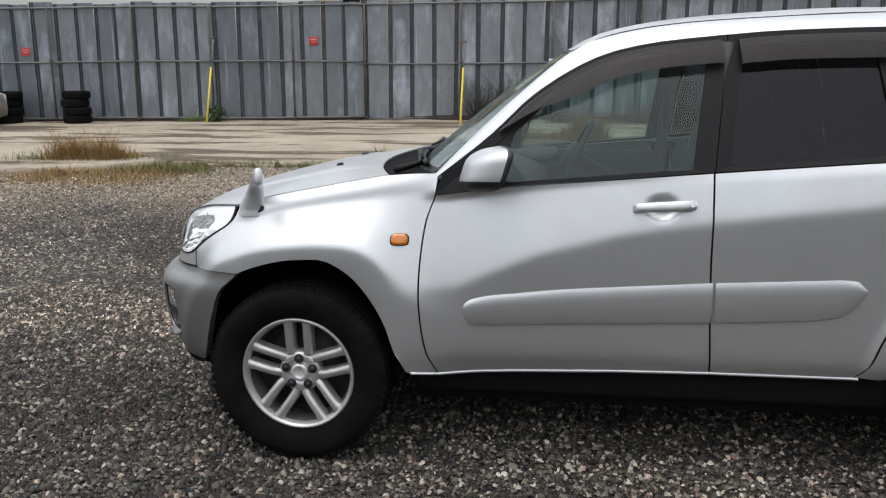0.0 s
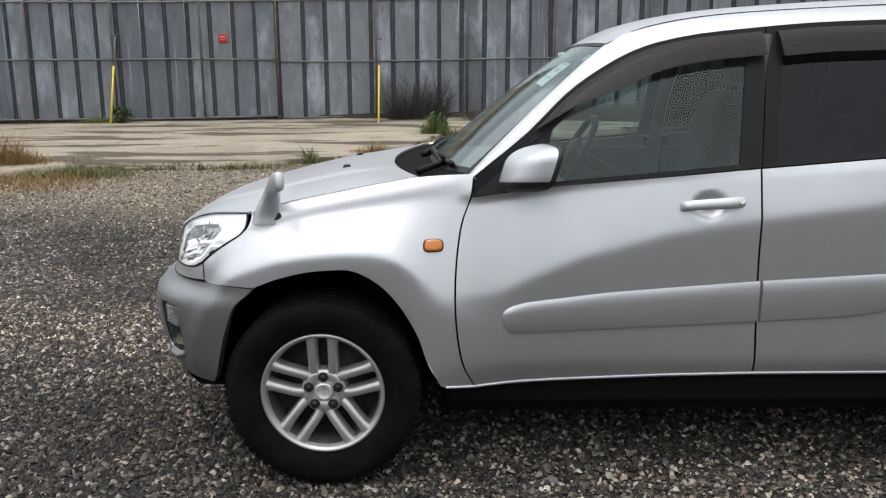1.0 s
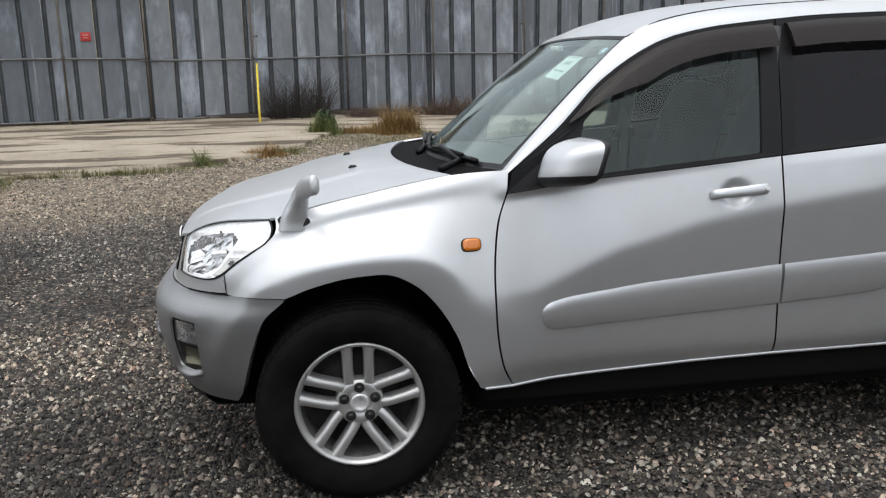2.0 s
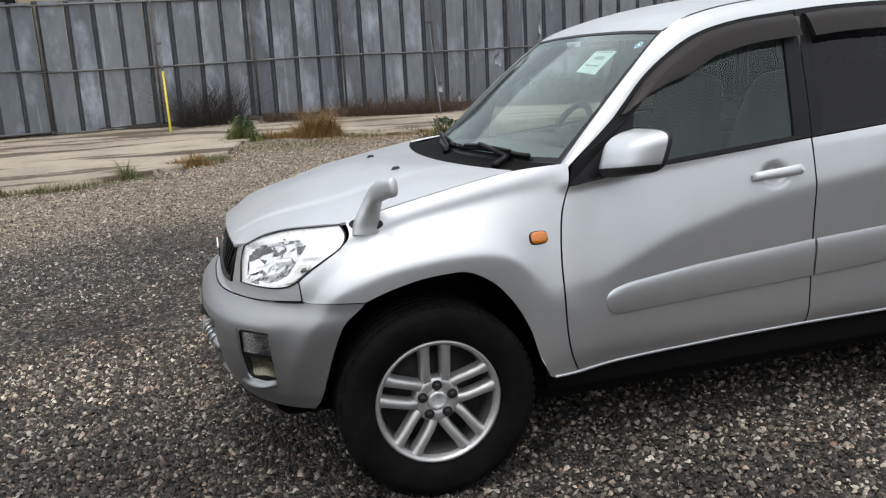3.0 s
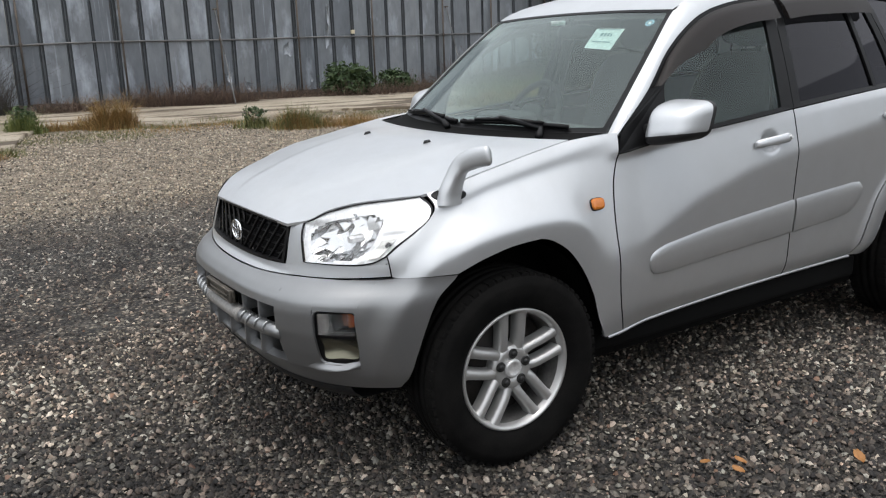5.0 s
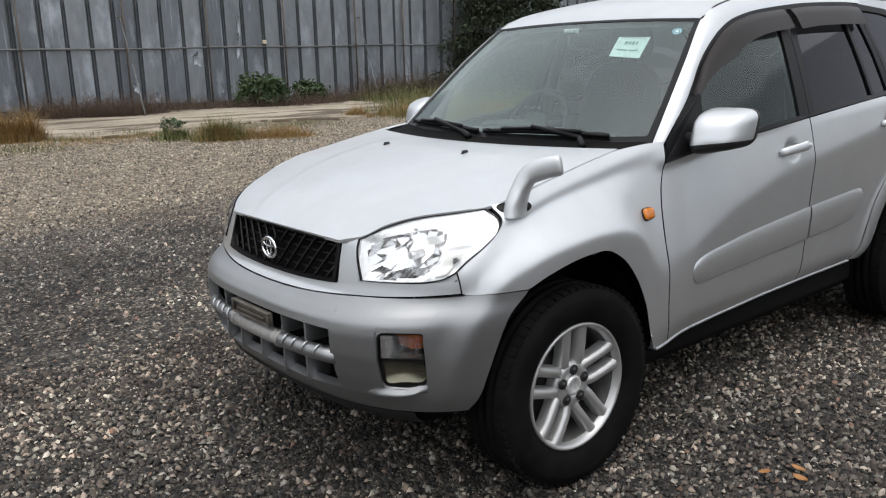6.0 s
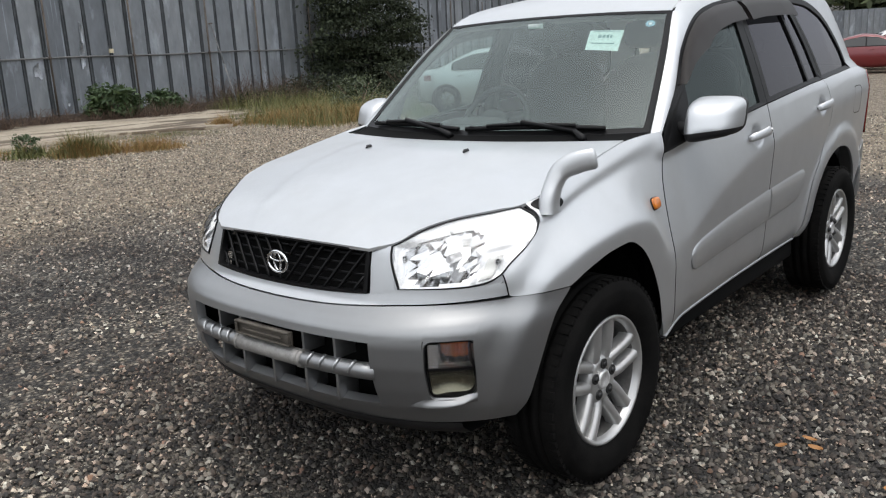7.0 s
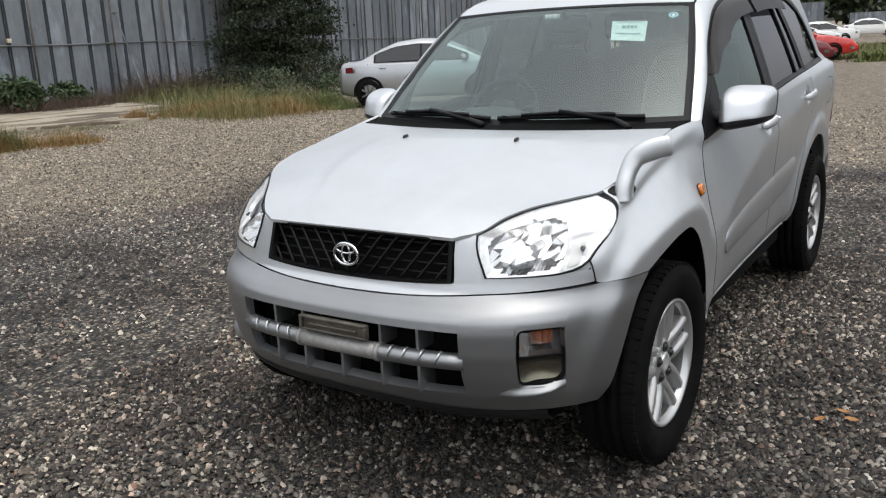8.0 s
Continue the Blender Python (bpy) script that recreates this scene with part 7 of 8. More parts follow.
bush(3.74, 11.75, 0.24, 0.2, 0.36, 420, 0.055, LEAF, "low green weed clump in dry grass", 70)
bush(13.4, 13.9, 0.9, 0.7, 0.9, 1500, 0.07, FARLEAF, "loose green weeds in tall grass", 65)
bush(16.5, 19.2, 1.6, 0.6, 0.9, 2600, 0.09, DARKLEAF, "dull green weeds at the foot of the tree", 66)


def tree(x, y, h, rx, ry, trunk_h, n, size, mat, label, seed, low=0.25, layers=5):
    z = float(ground_z(x, y)) if abs(y) < 60 else 0.2
    t = thing("tree", label, "tree", (x, y, z))
    rng = np.random.default_rng(seed)
    bm = bmesh.new()
    tube(bm, [(0, 0, -0.1), (0.05, 0.02, h * 0.3), (0.02, 0.08, h * 0.65), (0.06, 0.0, h * 0.92)], [0.05 * h / 3, 0.04 * h / 3, 0.025 * h / 3, 0.006], 8)
    for k in range(16):
        a, zz = rng.random() * 6.28, h * (0.15 + 0.7 * rng.random())
        tube(bm, [(0, 0, zz), (0.45 * rx * math.cos(a), 0.45 * ry * math.sin(a), zz + 0.10 * h), (0.85 * rx * math.cos(a), 0.85 * ry * math.sin(a), zz + 0.12 * h)], [0.012 * h / 3, 0.008 * h / 3, 0.003], 5)
    part("trunk", bm, DARKTWIG, t)
    V, F, base = [], [], 0
    for k in range(layers):
        f = (k + 0.5) / layers
        r = math.sin(math.pi * (0.16 + 0.76 * f)) ** 0.7
        off = rng.normal(0, 0.13, 2)
        v, ff = leaf_cloud("c", (off[0] * rx, off[1] * ry, h * (low + (1 - low) * f)), (rx * r * (0.85 + 0.3 * rng.random()), ry * r, h * 0.9 / layers), n // layers, size, mat, seed + 10 + k, 26, 0.3)
        V.append(v)
        F.append(ff + base)
        base += len(v)
    ob = mesh_tris("crown", np.concatenate(V), np.concatenate(F), mat)
    ob.parent = t
    return t


tree(20.0, 20.0, 4.3, 2.6, 1.0, 0.5, 30000, 0.125, DARKLEAF, "dark green broad shrub tree standing against the fence", 71, 0.02, 7)


twig_heap(11.6, 18.9, 1.1, 0.4, 0.6, 520, TWIG, "brown dead stems piled beside a leaning prop", 57)
bush(13.9, 18.6, 1.0, 0.4, 0.5, 700, 0.07, DARKLEAF, "dull green weeds at the fence foot", 67)
bush(17.2, 15.6, 1.1, 0.9, 1.2, 3600, 0.08, DARKLEAF, "green weeds between the tree and the parked saloon", 68)
bush(14.3, 12.9, 0.35, 0.35, 0.75, 700, 0.07, LEAF, "green weed clump beside the parked saloon", 69)

# fallen leaves on the gravel
FALLEN = leaf_mat("fallen_leaf", (0.30, 0.115, 0.04), (0.36, 0.22, 0.06))
rng = np.random.default_rng(77)
leaf_bm = bmesh.new()
rows = []
for k in range(5):
    v = k / 4
    w = 0.022 * math.sin(math.pi * (0.08 + 0.86 * v)) ** 0.8
    rows.append([((v - 0.5) * 0.075, q * w, 0.008 * abs(q) + 0.012 * (v - 0.4) ** 2) for q in (-1, 0, 1)])
add_grid(leaf_bm, np.array(rows))
leaf_me = bpy.data.meshes.new("fallen_leaf")
leaf_bm.to_mesh(leaf_me)
leaf_bm.free()
leaf_me.materials.append(FALLEN)
for k in range(26):
    x, y = (-1.9 + 2.6 * rng.random(), -2.3 + 1.3 * rng.random()) if k < 14 else (-2.2 + 5.0 * rng.random(), -2.6 + 1.6 * rng.random())
    ob = new("fallen_leaf", leaf_me)
    ob.matrix_world = pose(x, y, float(ground_z(x, y)) + 0.010, 14 * rng.normal(), 14 * rng.normal(), 360 * rng.random())
    ob.scale = (0.5 + 0.5 * rng.random(),) * 3
    tagged(ob, "small brown fallen leaf on the gravel", "leaf", "fallen leaves")

# ---- parked cars and stacked tyres ----
WHITEPAINT = paint("white_paint", (0.78, 0.78, 0.77), 0.0, 0.25, 0.7)
REDCAR = paint("red_paint", (0.55, 0.03, 0.02), 0.0, 0.25, 0.8)
MAROON = paint("maroon_paint", (0.16, 0.012, 0.015), 0.2, 0.3, 0.8)
SALOON = paint("saloon_silver_paint", (0.42, 0.43, 0.445), 0.6, 0.3, 0.6)
DARKGLASS = material("dark_car_glass", (0.012, 0.014, 0.016), 0.06, 0.0, 0.0)


def simple_car(kind, label, at, heading, paint_, L, W, H, prof, glass_from, glass_to, wheel_at, lamp, wheels=0.30, belt_h=0.62):
    """A parked car farther off: body lofted from a side profile, with windows, lamps and wheels. The nose points along +x."""
    c = thing(kind, label, "car", group="parked cars")
    c.matrix_world = pose(at[0], at[1], float(ground_z(at[0], at[1])), 0, 0, heading)
    top = table(prof)
    xs = np.linspace(0, L, 64)
    zt = top(xs)
    bm = bmesh.new()
    rows = []
    for x, z in zip(xs, zt):
        end = min(1, 0.80 + 0.20 * math.sin(math.pi * min(1, max(0, min(x, L - x) / (0.22 * L))) / 2))
        hw = W / 2 * end
        b = belt_h * H
        zz = min(z, b)
        cab = max(0, z - b)
        low = 0.19 + 0.10 * (1 - min(1, min(x, L - x) / 0.5))
        sec = [(hw * 0.90, low), (hw * 0.985, low + 0.10), (hw, 0.5 * (low + zz)), (hw * 0.985, zz - 0.05), (hw * 0.955, zz)]
        sec += [(hw * (0.955 - 0.30 * k * min(1, cab / (H - b))), zz + cab * k) for k in (0.33, 0.66, 0.92)]
        sec += [(hw * (0.58 if cab > 0.05 else 0.80), zz + cab + (0 if cab > 0.05 else 0.015)), (0, zz + cab + 0.025)]
        rows.append([(x, -y, z2) for y, z2 in sec] + [(x, y, z2) for y, z2 in sec[-2::-1]])
    add_grid(bm, np.array(rows), True)
    bmesh.ops.holes_fill(bm, edges=[e for e in bm.edges if e.is_boundary])
    part("body", bm, paint_, c)
    b = belt_h * H
    for s in (-1, 1):
        cuts = np.linspace(glass_from, glass_to, 3)

        def side_glass(x0, x1, lo, hi, off):
            gx = np.linspace(x0, x1, 22)
            zc = np.maximum(top(gx) - 0.03 - b, 0.005)
            rr = []
            for k in (lo, 0.35, 0.65, hi):
                f = 0.955 - 0.30 * k * np.minimum(1, zc / (H - b))
                rr.append(np.stack([gx, s * (W / 2 * f + off), b + 0.02 + (zc - 0.03) * k], -1))
            bm = bmesh.new()
            add_grid(bm, np.array(rr), s > 0)
            return bm

        part("window_surround", side_glass(glass_from - 0.02, glass_to + 0.02, 0.02, 0.89, 0.010), TRIM, c)
        for g0, g1 in zip(cuts, cuts[1:]):
            bm = side_glass(g0 + 0.025, g1 - 0.025, 0.07, 0.84, 0.015)
            part("side_window", bm, DARKGLASS, c)
            bm = bmesh.new()
            tube(bm, [(g0 + 0.12, s * (W / 2 + 0.008), b - 0.10), (g0 + 0.26, s * (W / 2 + 0.012), b - 0.09)], 0.012, 6)
            part("door_handle", bm, paint_, c)
        bm = bmesh.new()
        tube(bm, [(glass_to - 0.05, s * W * 0.48, b + 0.05), (glass_to - 0.08, s * (W / 2 + 0.14), b + 0.08)], [0.05, 0.07], 8)
        part("door_mirror", bm, paint_, c)
        for x, mat, nm in ((0.02, TAILRED, "tail_lamp"), (L - 0.02, lamp, "headlamp")):
            bm = bmesh.new()
            zc = float(top(np.clip(x, 0.08, L - 0.08))) - 0.14
            sg = 1 if x < 1 else -1
            g = np.array([[(x + sg * (0.02 + 0.34 * k ** 2) - sg * 0.028, s * (W / 2 * (0.60 + 0.36 * k) + 0.010 * k), zc + dz + 0.03 * k) for k in np.linspace(0, 1, 7)] for dz in (-0.07, 0.0, 0.05)])
            add_grid(bm, g)
            part(nm, bm, mat, c)
    for a, z0, z1, nm in ((glass_to, b, 1, "front_screen"), (glass_from, b, 1, "rear_screen")):
        bm = bmesh.new()
        sg = 1 if nm == "front_screen" else -1
        xs2 = np.linspace(a - sg * 0.08, a + sg * 0.62, 10)
        zz = top(xs2)
        ok = zz > b + 0.02
        g = np.array([[(x + sg * 0.012, y * W * 0.33, z + 0.036 - 0.02 * y * y) for y in np.linspace(-1, 1, 7)] for x, z, o in zip(xs2, zz, ok) if o])
        if len(g) > 1:
            add_grid(bm, g)
            part(nm, bm, DARKGLASS, c)
        else:
            bm.free()
    for x in wheel_at:
        for s in (-1, 1):
            wl_ = thing("wheel", "", "")
            wl_.parent = c
            p = (x, s * (W / 2 - 0.10), wheels)
            bm = bmesh.new()
            lathe(bm, [(0.19, -0.09), (wheels - 0.02, -0.10), (wheels, -0.08), (wheels, 0.08), (wheels - 0.02, 0.103), (0.19, 0.10)], p, sides=28, sign=s)
            part("tyre", bm, RUBBER, wl_)
            bm = bmesh.new()
            lathe(bm, [(0.195, 0.10), (0.185, 0.06), (0.001, 0.06)], p, sides=28, sign=s)
            part("rim", bm, LINER, wl_)
            for k in range(7):
                bm = bmesh.new()
                m = Matrix.Translation(p) @ Matrix.Rotation(k * 2 * math.pi / 7, 4, "Y")
                box(bm, 0.0, 0.19, s * 0.08 - 0.012, s * 0.08 + 0.012, -0.022, 0.022, 0.004, m)
                part("spoke", bm, BARREL, wl_)
            bm = bmesh.new()
            rr = []
            for a in np.linspace(-0.2, math.pi + 0.2, 22):
                rr.append([(x + r * math.cos(a), s * (W / 2 + 0.006), wheels + 0.02 + r * math.sin(a)) for r in (wheels - 0.02, wheels + 0.045)])
            add_grid(bm, np.array(rr))
            part("arch_gap", bm, LINER, c)
    return c


saloon_prof = [(0, 0.80), (0.05, 0.95), (0.2, 1.00), (0.55, 1.04), (0.95, 1.25), (1.35, 1.40), (1.9, 1.455), (2.45, 1.43), (2.95, 1.22), (3.4, 1.01), (4.1, 0.93), (4.5, 0.80), (4.62, 0.55)]
# silver saloon behind the car: tail to the grass, nose away
simple_car("saloon_car", "silver four-door saloon car parked on gravel beside grass", (13.14, 11.35), -64.0, SALOON, 4.5, 1.72, 1.45, [(a * 0.975, z) for a, z in saloon_prof], 0.86, 2.98, (0.70, 3.24), FACET, 0.31, 0.66)
coupe_prof = [(0, 0.75), (0.1, 0.90), (0.6, 0.95), (1.3, 1.18), (1.8, 1.27), (2.3, 1.22), (2.9, 0.97), (3.6, 0.86), (4.2, 0.74), (4.45, 0.50)]
simple_car("coupe_car", "red low coupe parked among other cars", (37.4, 8.0), -76, REDCAR, 4.5, 1.76, 1.36, [(a, z * 1.07) for a, z in coupe_prof], 1.0, 2.8, (0.95, 3.5), FACET, 0.31, 0.70)
simple_car("coupe_car", "white low sports car parked beside a red coupe", (34.8, 8.75), -76, WHITEPAINT, 4.5, 1.74, 1.34, [(a, z * 1.05) for a, z in coupe_prof], 0.95, 2.65, (0.9, 3.3), FACET, 0.30, 0.70)
simple_car("saloon_car", "white saloon car parked in a row", (46.0, 9.8), -60, WHITEPAINT, 4.5, 1.7, 1.42, saloon_prof, 0.8, 3.05, (0.85, 3.5), FACET, 0.31, 0.66)
simple_car("saloon_car", "white saloon car parked in a row", (56, 10.2), -60, WHITEPAINT, 4.5, 1.7, 1.42, saloon_prof, 0.8, 3.05, (0.85, 3.5), FACET, 0.31, 0.66)
simple_car("saloon_car", "white saloon car parked on the grass", (77.0, 9.8), -75, WHITEPAINT, 4.5, 1.7, 1.42, saloon_prof, 0.8, 3.05, (0.85, 3.5), FACET, 0.31, 0.66)
# white car at the far end of the fence
simple_car("saloon_car", "white car parked by the tyre stacks", (-16.88, 14.6), 4, WHITEPAINT, 4.5, 1.7, 1.42, saloon_prof, 0.8, 3.05, (0.85, 3.5), FACET, 0.31, 0.66)


def tyre_stack(x, y, n, r, label):
    s = thing("tyre_stack", label, "tyre stack", (x, y, float(ground_z(x, y)) + 0.05), "stacked tyres")
    rng = np.random.default_rng(int(abs(x) * 10))
    for k in range(n):
        bm = bmesh.new()
        rings = []
        prof = [(r * 0.62, 0.0), (r * 0.80, -0.005), (r * 0.96, 0.012), (r, 0.04), (r * 0.985, 0.075), (r, 0.11), (r, 0.14), (r * 0.96, 0.182), (r * 0.80, 0.195), (r * 0.62, 0.19), (r * 0.60, 0.10), (r * 0.62, 0.0)]
        for rr, z in prof:
            rings.append([bm.verts.new((rr * math.cos(a), rr * math.sin(a), z + k * 0.20)) for a in np.linspace(0, 2 * np.pi, 36, endpoint=False)])
        for a, b in zip(rings, rings[1:]):
            for q in range(36):
                bm.faces.new((a[q], a[(q + 1) % 36], b[(q + 1) % 36], b[q]))
        ob = part("tyre", bm, RUBBER, s)
        ob.location = (0.02 * rng.normal(), 0.02 * rng.normal(), 0)


tyre_stack(-11.05, 16.3, 4, 0.34, "stack of four old black tyres on concrete")
tyre_stack(-12.75, 16.1, 4, 0.34, "stack of four old black tyres beside a white car")

# ---- beyond the fence ----
ROOFBROWN = speckled("dark_roof", (0.035, 0.03, 0.028), (0.06, 0.052, 0.047), 3, 0.7)
EAVE = speckled("brown_eave_board", (0.09, 0.065, 0.05), (0.13, 0.095, 0.075), 3, 0.7)
WALLWHITE = speckled("off_white_cladding", (0.62, 0.62, 0.59), (0.70, 0.70, 0.67), 1.5, 0.8)
WALLGREY = speckled("grey_render", (0.36, 0.36, 0.35), (0.45, 0.45, 0.43), 1.5, 0.85)
SIGN = speckled("salmon_sign", (0.62, 0.27, 0.20), (0.68, 0.33, 0.25), 3, 0.6, bumpd=0)
SIGNINK = material("sign_ink", (0.10, 0.06, 0.05), 0.6)
SIGNGREEN = material("sign_green", (0.06, 0.38, 0.18), 0.6)


def shed(x0, x1, y, eave_z, label, depth=6):
    h = thing("shed", label, "building", (x0, y, 0.2))
    bm = bmesh.new()
    box(bm, 0.4, x1 - x0 - 0.4, 0.5, depth, 0, eave_z - 0.2)
    part("wall", bm, WALLGREY, h)
    bm = bmesh.new()
    g = np.array([[(-0.3, -0.5, eave_z - 0.2), (x1 - x0 + 0.3, -0.5, eave_z - 0.2)], [(-0.3, depth / 2, eave_z + 1.6), (x1 - x0 + 0.3, depth / 2, eave_z + 1.6)], [(-0.3, depth + 0.5, eave_z - 0.2), (x1 - x0 + 0.3, depth + 0.5, eave_z - 0.2)]])
    add_grid(bm, g)
    add_grid(bm, g - (0, 0, 0.15), True)
    part("roof", bm, ROOFBROWN, h, smooth=False)
    for k in range(int((x1 - x0) / 0.9)):
        bm = bmesh.new()
        tube(bm, [(0.3 + 0.9 * k, -0.52, eave_z - 0.16), (0.3 + 0.9 * k, depth / 2, eave_z + 1.65)], 0.04, 5)
        part("roof_batten", bm, ROOFBROWN, h)
    bm = bmesh.new()
    box(bm, -0.3, x1 - x0 + 0.3, -0.56, -0.48, eave_z - 0.62, eave_z - 0.2)
    part("eave_board", bm, EAVE, h)


shed(3.9, 6.1, 41, 4.55, "low annex with a grey tiled roof behind the fence")


def tall_house(x0, x1, y, h, wall, label, windows):
    """A house whose upper wall shows above the fence."""
    t = thing("house", label, "house", (x0, y, 0.2))
    w = x1 - x0
    bm = bmesh.new()
    box(bm, 0, w, 0, 7, 0, h, 0.02)
    part("wall", bm, wall, t)
    bm = bmesh.new()
    g = np.array([[(-0.6, -0.7, h - 0.1), (w + 0.6, -0.7, h - 0.1)], [(-0.6, 3.5, h + 1.9), (w + 0.6, 3.5, h + 1.9)], [(-0.6, 7.7, h - 0.1), (w + 0.6, 7.7, h - 0.1)]])
    add_grid(bm, g)
    add_grid(bm, g - (0, 0, 0.18), True)
    part("roof", bm, ROOFBROWN, t, smooth=False)
    for x, z, ww, hh in windows:
        bm = bmesh.new()
        box(bm, x, x + ww, -0.03, 0.03, z, z + hh)
        win = part("window", bm, DARKGLASS, t)
        bm = bmesh.new()
        for a, b, c_, d in ((x - 0.05, x + ww + 0.05, z + hh, z + hh + 0.06), (x - 0.05, x + ww + 0.05, z - 0.06, z), (x - 0.05, x, z, z + hh), (x + ww, x + ww + 0.05, z, z + hh), (x + ww / 2 - 0.02, x + ww / 2 + 0.02, z, z + hh)):
            box(bm, a, b, -0.07, -0.031, c_, d)
        part("window_frame", bm, WALLGREY, win)
    bm = bmesh.new()
    box(bm, -0.1, w + 0.1, -0.12, -0.001, h * 0.66, h * 0.66 + 0.12)
    part("band", bm, EAVE, t)


tall_house(6.2, 11.4, 42.0, 8.4, speckled("dark_house_wall", (0.035, 0.028, 0.024), (0.06, 0.048, 0.042), 1.5, 0.8), "dark brown two-storey house behind the fence", [(0.9, 5.85, 0.9, 0.75), (2.6, 5.85, 0.9, 0.75), (4.3, 5.85, 0.8, 0.75)])
tall_house(-11.0, -0.5, 38.0, 8.6, speckled("beige_house_wall", (0.36, 0.29, 0.20), (0.42, 0.34, 0.245), 1.2, 0.85), "beige rendered house behind the fence", [(5.4, 4.6, 1.8, 0.75), (1.5, 4.6, 1.8, 0.75)])
shed(12.3, 17.0, 40, 5.75, "low building with a dark brown roof behind the fence")
# white warehouse with signs
wh = thing("warehouse", "off-white clad warehouse with salmon signs above the fence", "building", (17.9, 40, 0.2))
bm = bmesh.new()
box(bm, 0, 19.0, 0, 10, 0, 9.0)
part("wall", bm, WALLWHITE, wh)
for k in range(1, 19):
    bm = bmesh.new()
    box(bm, k - 0.03, k + 0.03, -0.03, 0.01, 0, 9.0)
    part("cladding_rib", bm, WALLWHITE, wh)
bm = bmesh.new()
box(bm, -0.3, 19.3, -0.4, 10.4, 9.0, 9.3)
part("roof", bm, WALLGREY, wh)
bm = bmesh.new()
for a, b in (((6.2, 5.2), (7.2, 6.9)), ((7.2, 5.2), (6.2, 6.9)), ((7.2, 5.2), (8.2, 6.9)), ((8.2, 5.2), (7.2, 6.9))):
    tube(bm, [(a[0], -0.08, a[1] - 0.2), (b[0], -0.08, b[1] - 0.2)], 0.03, 5)
part("wall_bracing", bm, WALLGREY, wh)
bm = bmesh.new()
g = np.array([[(8.6, -0.05, 5.35), (17.5, -0.05, 5.35)], [(8.6, -1.6, 5.0), (17.5, -1.6, 5.0)]])
add_grid(bm, g)
add_grid(bm, g - (0, 0, 0.12), True)
box(bm, 8.6, 17.5, -1.66, -1.58, 4.75, 5.02)
part("canopy", bm, EAVE, wh, "brown canopy")


def sign_board(x, z0, z1, w):
    s = thing("sign_board", "salmon sign board with dark characters on a white wall", "sign", group="salmon signs")
    s.location = (x, 39.9, 0)
    bm = bmesh.new()
    box(bm, 0, w, -0.06, 0.08, z0, z1, 0.01)
    part("board", bm, SIGN, s)
    h = z1 - z0
    bm = bmesh.new()
    for a in np.linspace(0, math.pi, 5):
        c, t = math.cos(a), math.sin(a)
        m = Matrix.Translation((0.55, -0.075, z0 + h * 0.52)) @ Matrix.Rotation(a, 4, "Y")
        box(bm, -0.28, 0.28, -0.008, 0.008, -0.05, 0.05, 0.0, m)
    part("emblem", bm, SIGNGREEN, s)
    for k, cx in enumerate((1.35, 1.95, 2.55, 3.15, 3.75, 4.35)):
        if cx + 0.3 < w:
            bm = bmesh.new()
            sz = 0.16 if k == 0 else 0.26
            for dx, dz, a, b in ((-0.6, 0, 0.12, 1.0), (0.6, 0, 0.12, 1.0), (0, 0.7, 0.75, 0.14), (0, -0.1, 0.55, 0.12), (0, -0.8, 0.6, 0.12)):
                box(bm, cx + sz * (dx - a), cx + sz * (dx + a), -0.085, -0.065, z0 + h * 0.62 + sz * (dz - b), z0 + h * 0.62 + sz * (dz + b))
            part("sign_bar", bm, SIGNINK, s)
    bm = bmesh.new()
    box(bm, w * 0.5, w * 0.95, -0.085, -0.065, z0 + 0.08, z0 + 0.24)
    part("sign_bar", bm, SIGNINK, s)


sign_board(18.95, 5.15, 6.5, 4.95)
sign_board(28.6, 5.85, 7.2, 6.2)

# house with a balcony far to the right
hs = thing("house", "grey two-storey house with a tiled roof beyond the trees", "house", (52, 52, 0.2))
bm = bmesh.new()
box(bm, 0, 12, 0, 8, 0, 8.5)
part("wall", bm, WALLGREY, hs)
bm = bmesh.new()
g = np.array([[(-0.8, -0.9, 8.3), (12.8, -0.9, 8.3)], [(-0.8, 4, 10.8), (12.8, 4, 10.8)], [(-0.8, 8.9, 8.3), (12.8, 8.9, 8.3)]])
add_grid(bm, g)
add_grid(bm, g - (0, 0, 0.2), True)
part("roof", bm, ROOFBROWN, hs, smooth=False)
for x in (1.2, 4.2, 7.6, 9.8):
    w = part("window", (lambda b_: (box(b_, x, x + 1.7, -0.05, 0.02, 5.9, 7.4), b_)[1])(bmesh.new()), DARKGLASS, hs)
    bm = bmesh.new()
    for a, b, c_, d in ((x - 0.06, x + 1.76, 7.4, 7.48), (x - 0.06, x + 1.76, 5.82, 5.9), (x - 0.06, x, 5.82, 7.48), (x + 1.7, x + 1.76, 5.82, 7.48), (x + 0.82, x + 0.88, 5.9, 7.4)):
        box(bm, a, b, -0.09, -0.02, c_, d)
    part("window_frame", bm, WALLWHITE, w)
bm = bmesh.new()
box(bm, 0.4, 11.6, -1.2, -0.02, 4.9, 5.05)
for k in range(24):
    box(bm, 0.45 + 0.47 * k, 0.50 + 0.47 * k, -1.2, -1.14, 5.05, 5.9)
box(bm, 0.4, 11.6, -1.22, -1.12, 5.85, 5.95)
part("balcony", bm, WALLWHITE, hs)

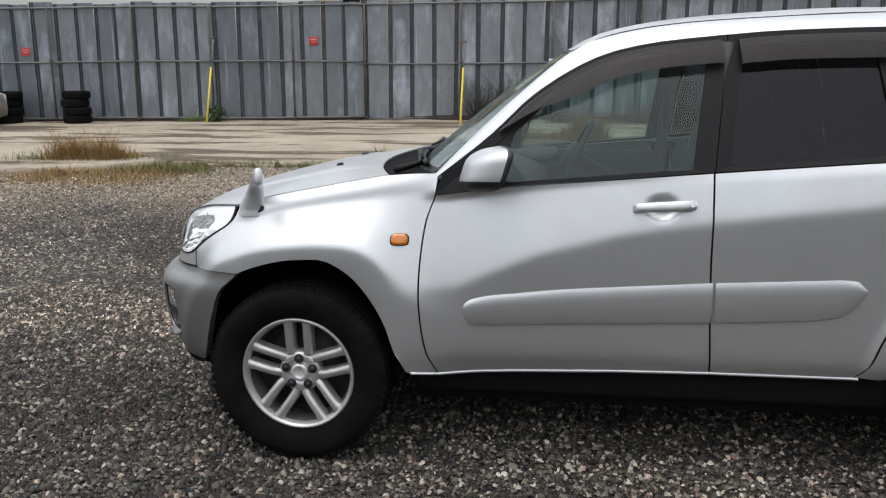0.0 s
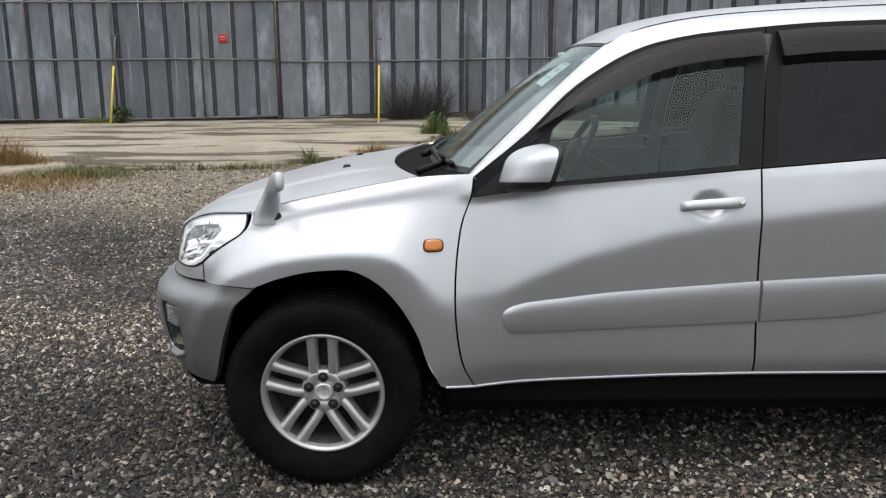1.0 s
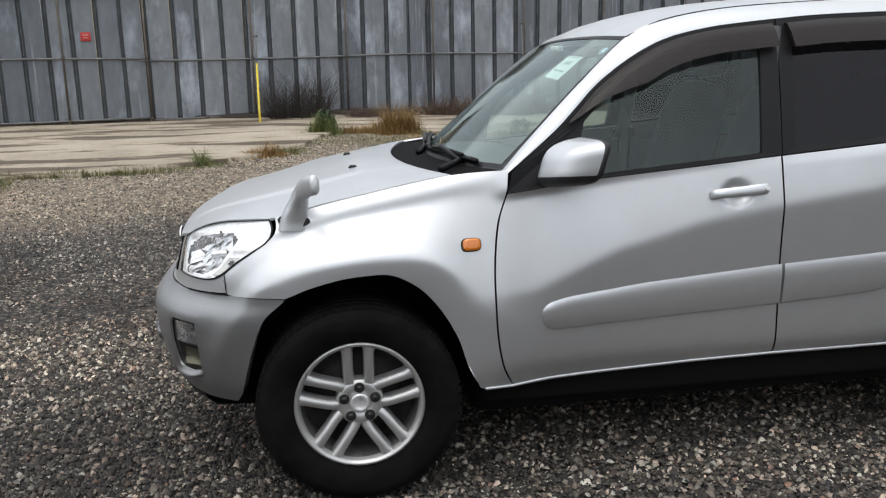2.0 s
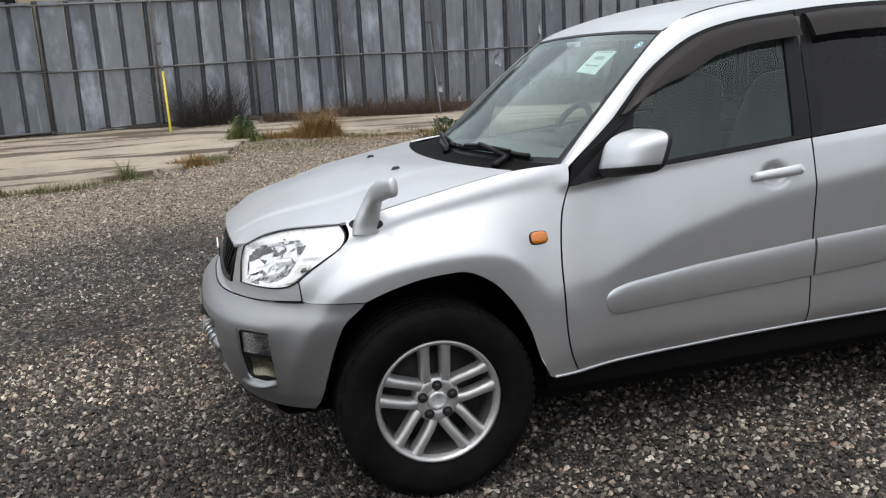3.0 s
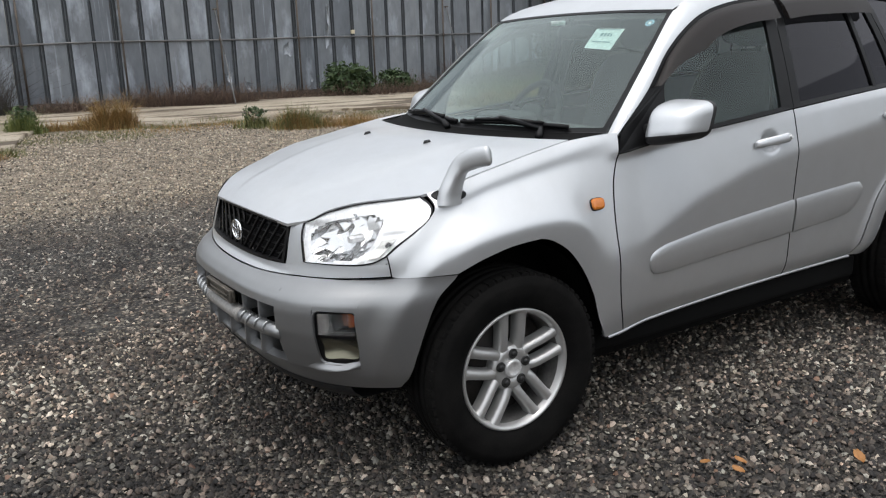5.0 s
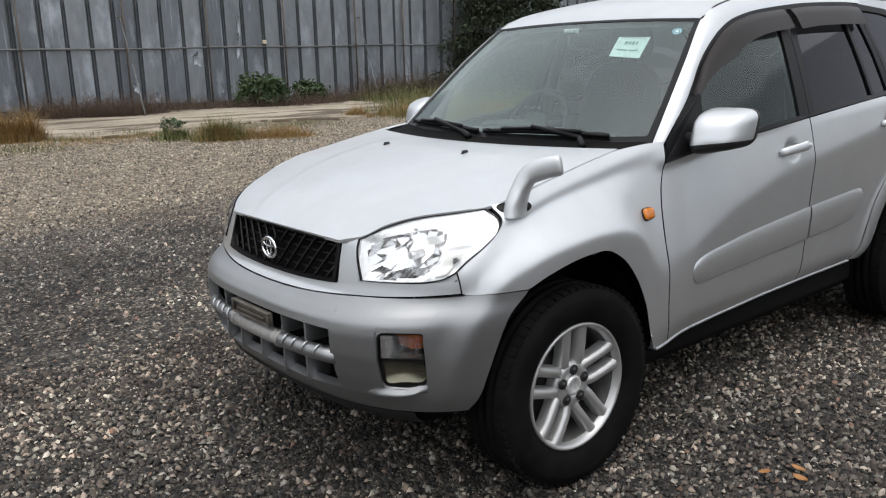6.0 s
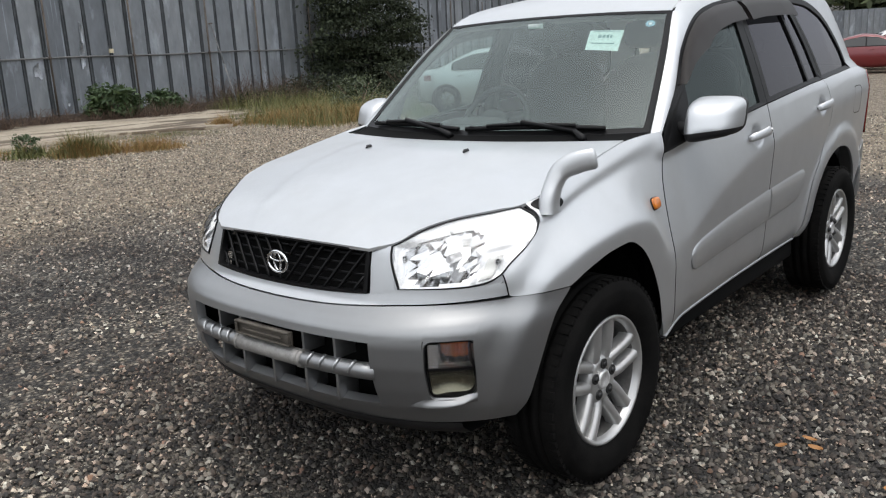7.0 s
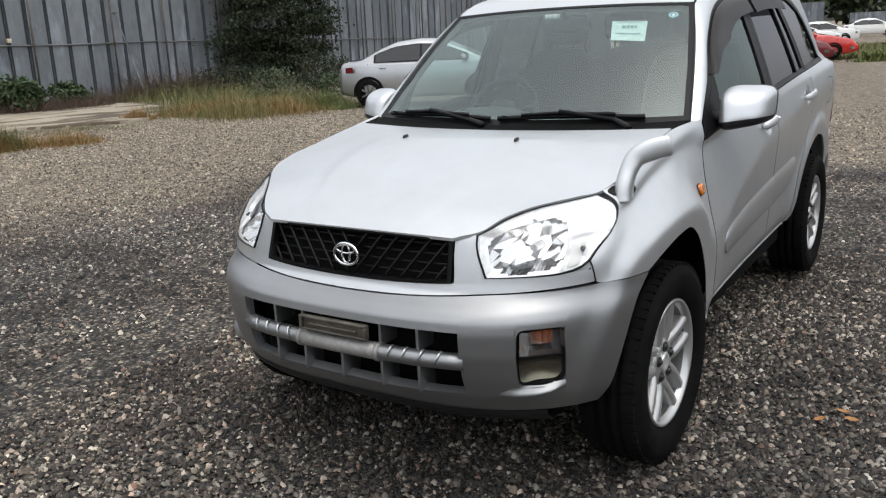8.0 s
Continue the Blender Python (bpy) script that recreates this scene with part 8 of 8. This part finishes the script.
# utility poles
for px, py, h in ((57.0, 46.0, 9.5), (26.0, 62.0, 10)):
    bm = bmesh.new()
    tube(bm, [(0, 0, -0.3), (0, 0, h)], [0.18, 0.11], 10)
    ob = part("utility_pole", bm, WALLGREY)
    ob.location = (px, py, 0.2)
    tagged(ob, "grey concrete utility pole behind the fence", "utility pole", "utility poles")

# trees and a second fence far off
tree(37.5, 28.0, 5.6, 5.2, 2.5, 1.5, 9000, 0.34, FARLEAF, "broad dark green tree above the fence", 81, 0.45, 4)
tree(14.5, 46.0, 8.2, 1.6, 1.4, 2.0, 2200, 0.35, FARLEAF, "small green tree between buildings", 82, 0.5, 4)
tree(66.0, 46.0, 7.5, 5.0, 3.0, 2.0, 4500, 0.5, FARLEAF, "green tree beyond the fence", 83, 0.4, 4)
tree(80.0, 47.0, 9.0, 6.0, 4.0, 2.0, 4500, 0.55, FARLEAF, "green tree beyond the fence", 84, 0.4, 4)
tree(58.0, 22.5, 4.0, 4.0, 1.5, 1.0, 3500, 0.3, FARLEAF, "green shrub by the far fence", 88, 0.2, 4)
for k, (x, y, h, r) in enumerate(((110, 30, 16, 12), (118, 12, 15, 12), (125, -6, 17, 13), (120, 45, 15, 12), (112, 22, 13, 9), (128, 60, 15, 12), (115, 2, 12, 9), (122, 22, 18, 12))):
    tree(x, y, h, r * 0.7, r * 0.7, 3, 3200, 1.1, FARLEAF, "dark green woodland tree in the distance", 90 + k, 0.12, 5)

ff = thing("fence", "far grey sheet-steel fence beyond the parked cars", "fence", (85.0, 12.6, -0.35))
ff.rotation_euler = (0, 0, radians(83))
me = sheet_mesh(3.2)
for k in range(49):
    ob = new("fence_sheet", me)
    ob.parent = ff
    ob.matrix_basis = pose(k * PITCH, 0, 0)
ff = thing("fence", "far low grey sheet-steel fence beyond the parked cars", "fence", (110.0, -14, -0.4))
ff.rotation_euler = (0, 0, radians(88))
me = sheet_mesh(2.2)
for k in range(51):
    ob = new("fence_sheet", me)
    ob.parent = ff
    ob.matrix_basis = pose(k * PITCH, 0, 0)
# maroon car behind, seen past the tail
simple_car("coupe_car", "maroon low coupe parked on gravel", (32.3, 8.3), -76, MAROON, 4.6, 1.76, 1.40, [(a * 1.03, z * 1.1) for a, z in coupe_prof], 1.0, 2.95, (0.95, 3.6), FACET, 0.31, 0.66)
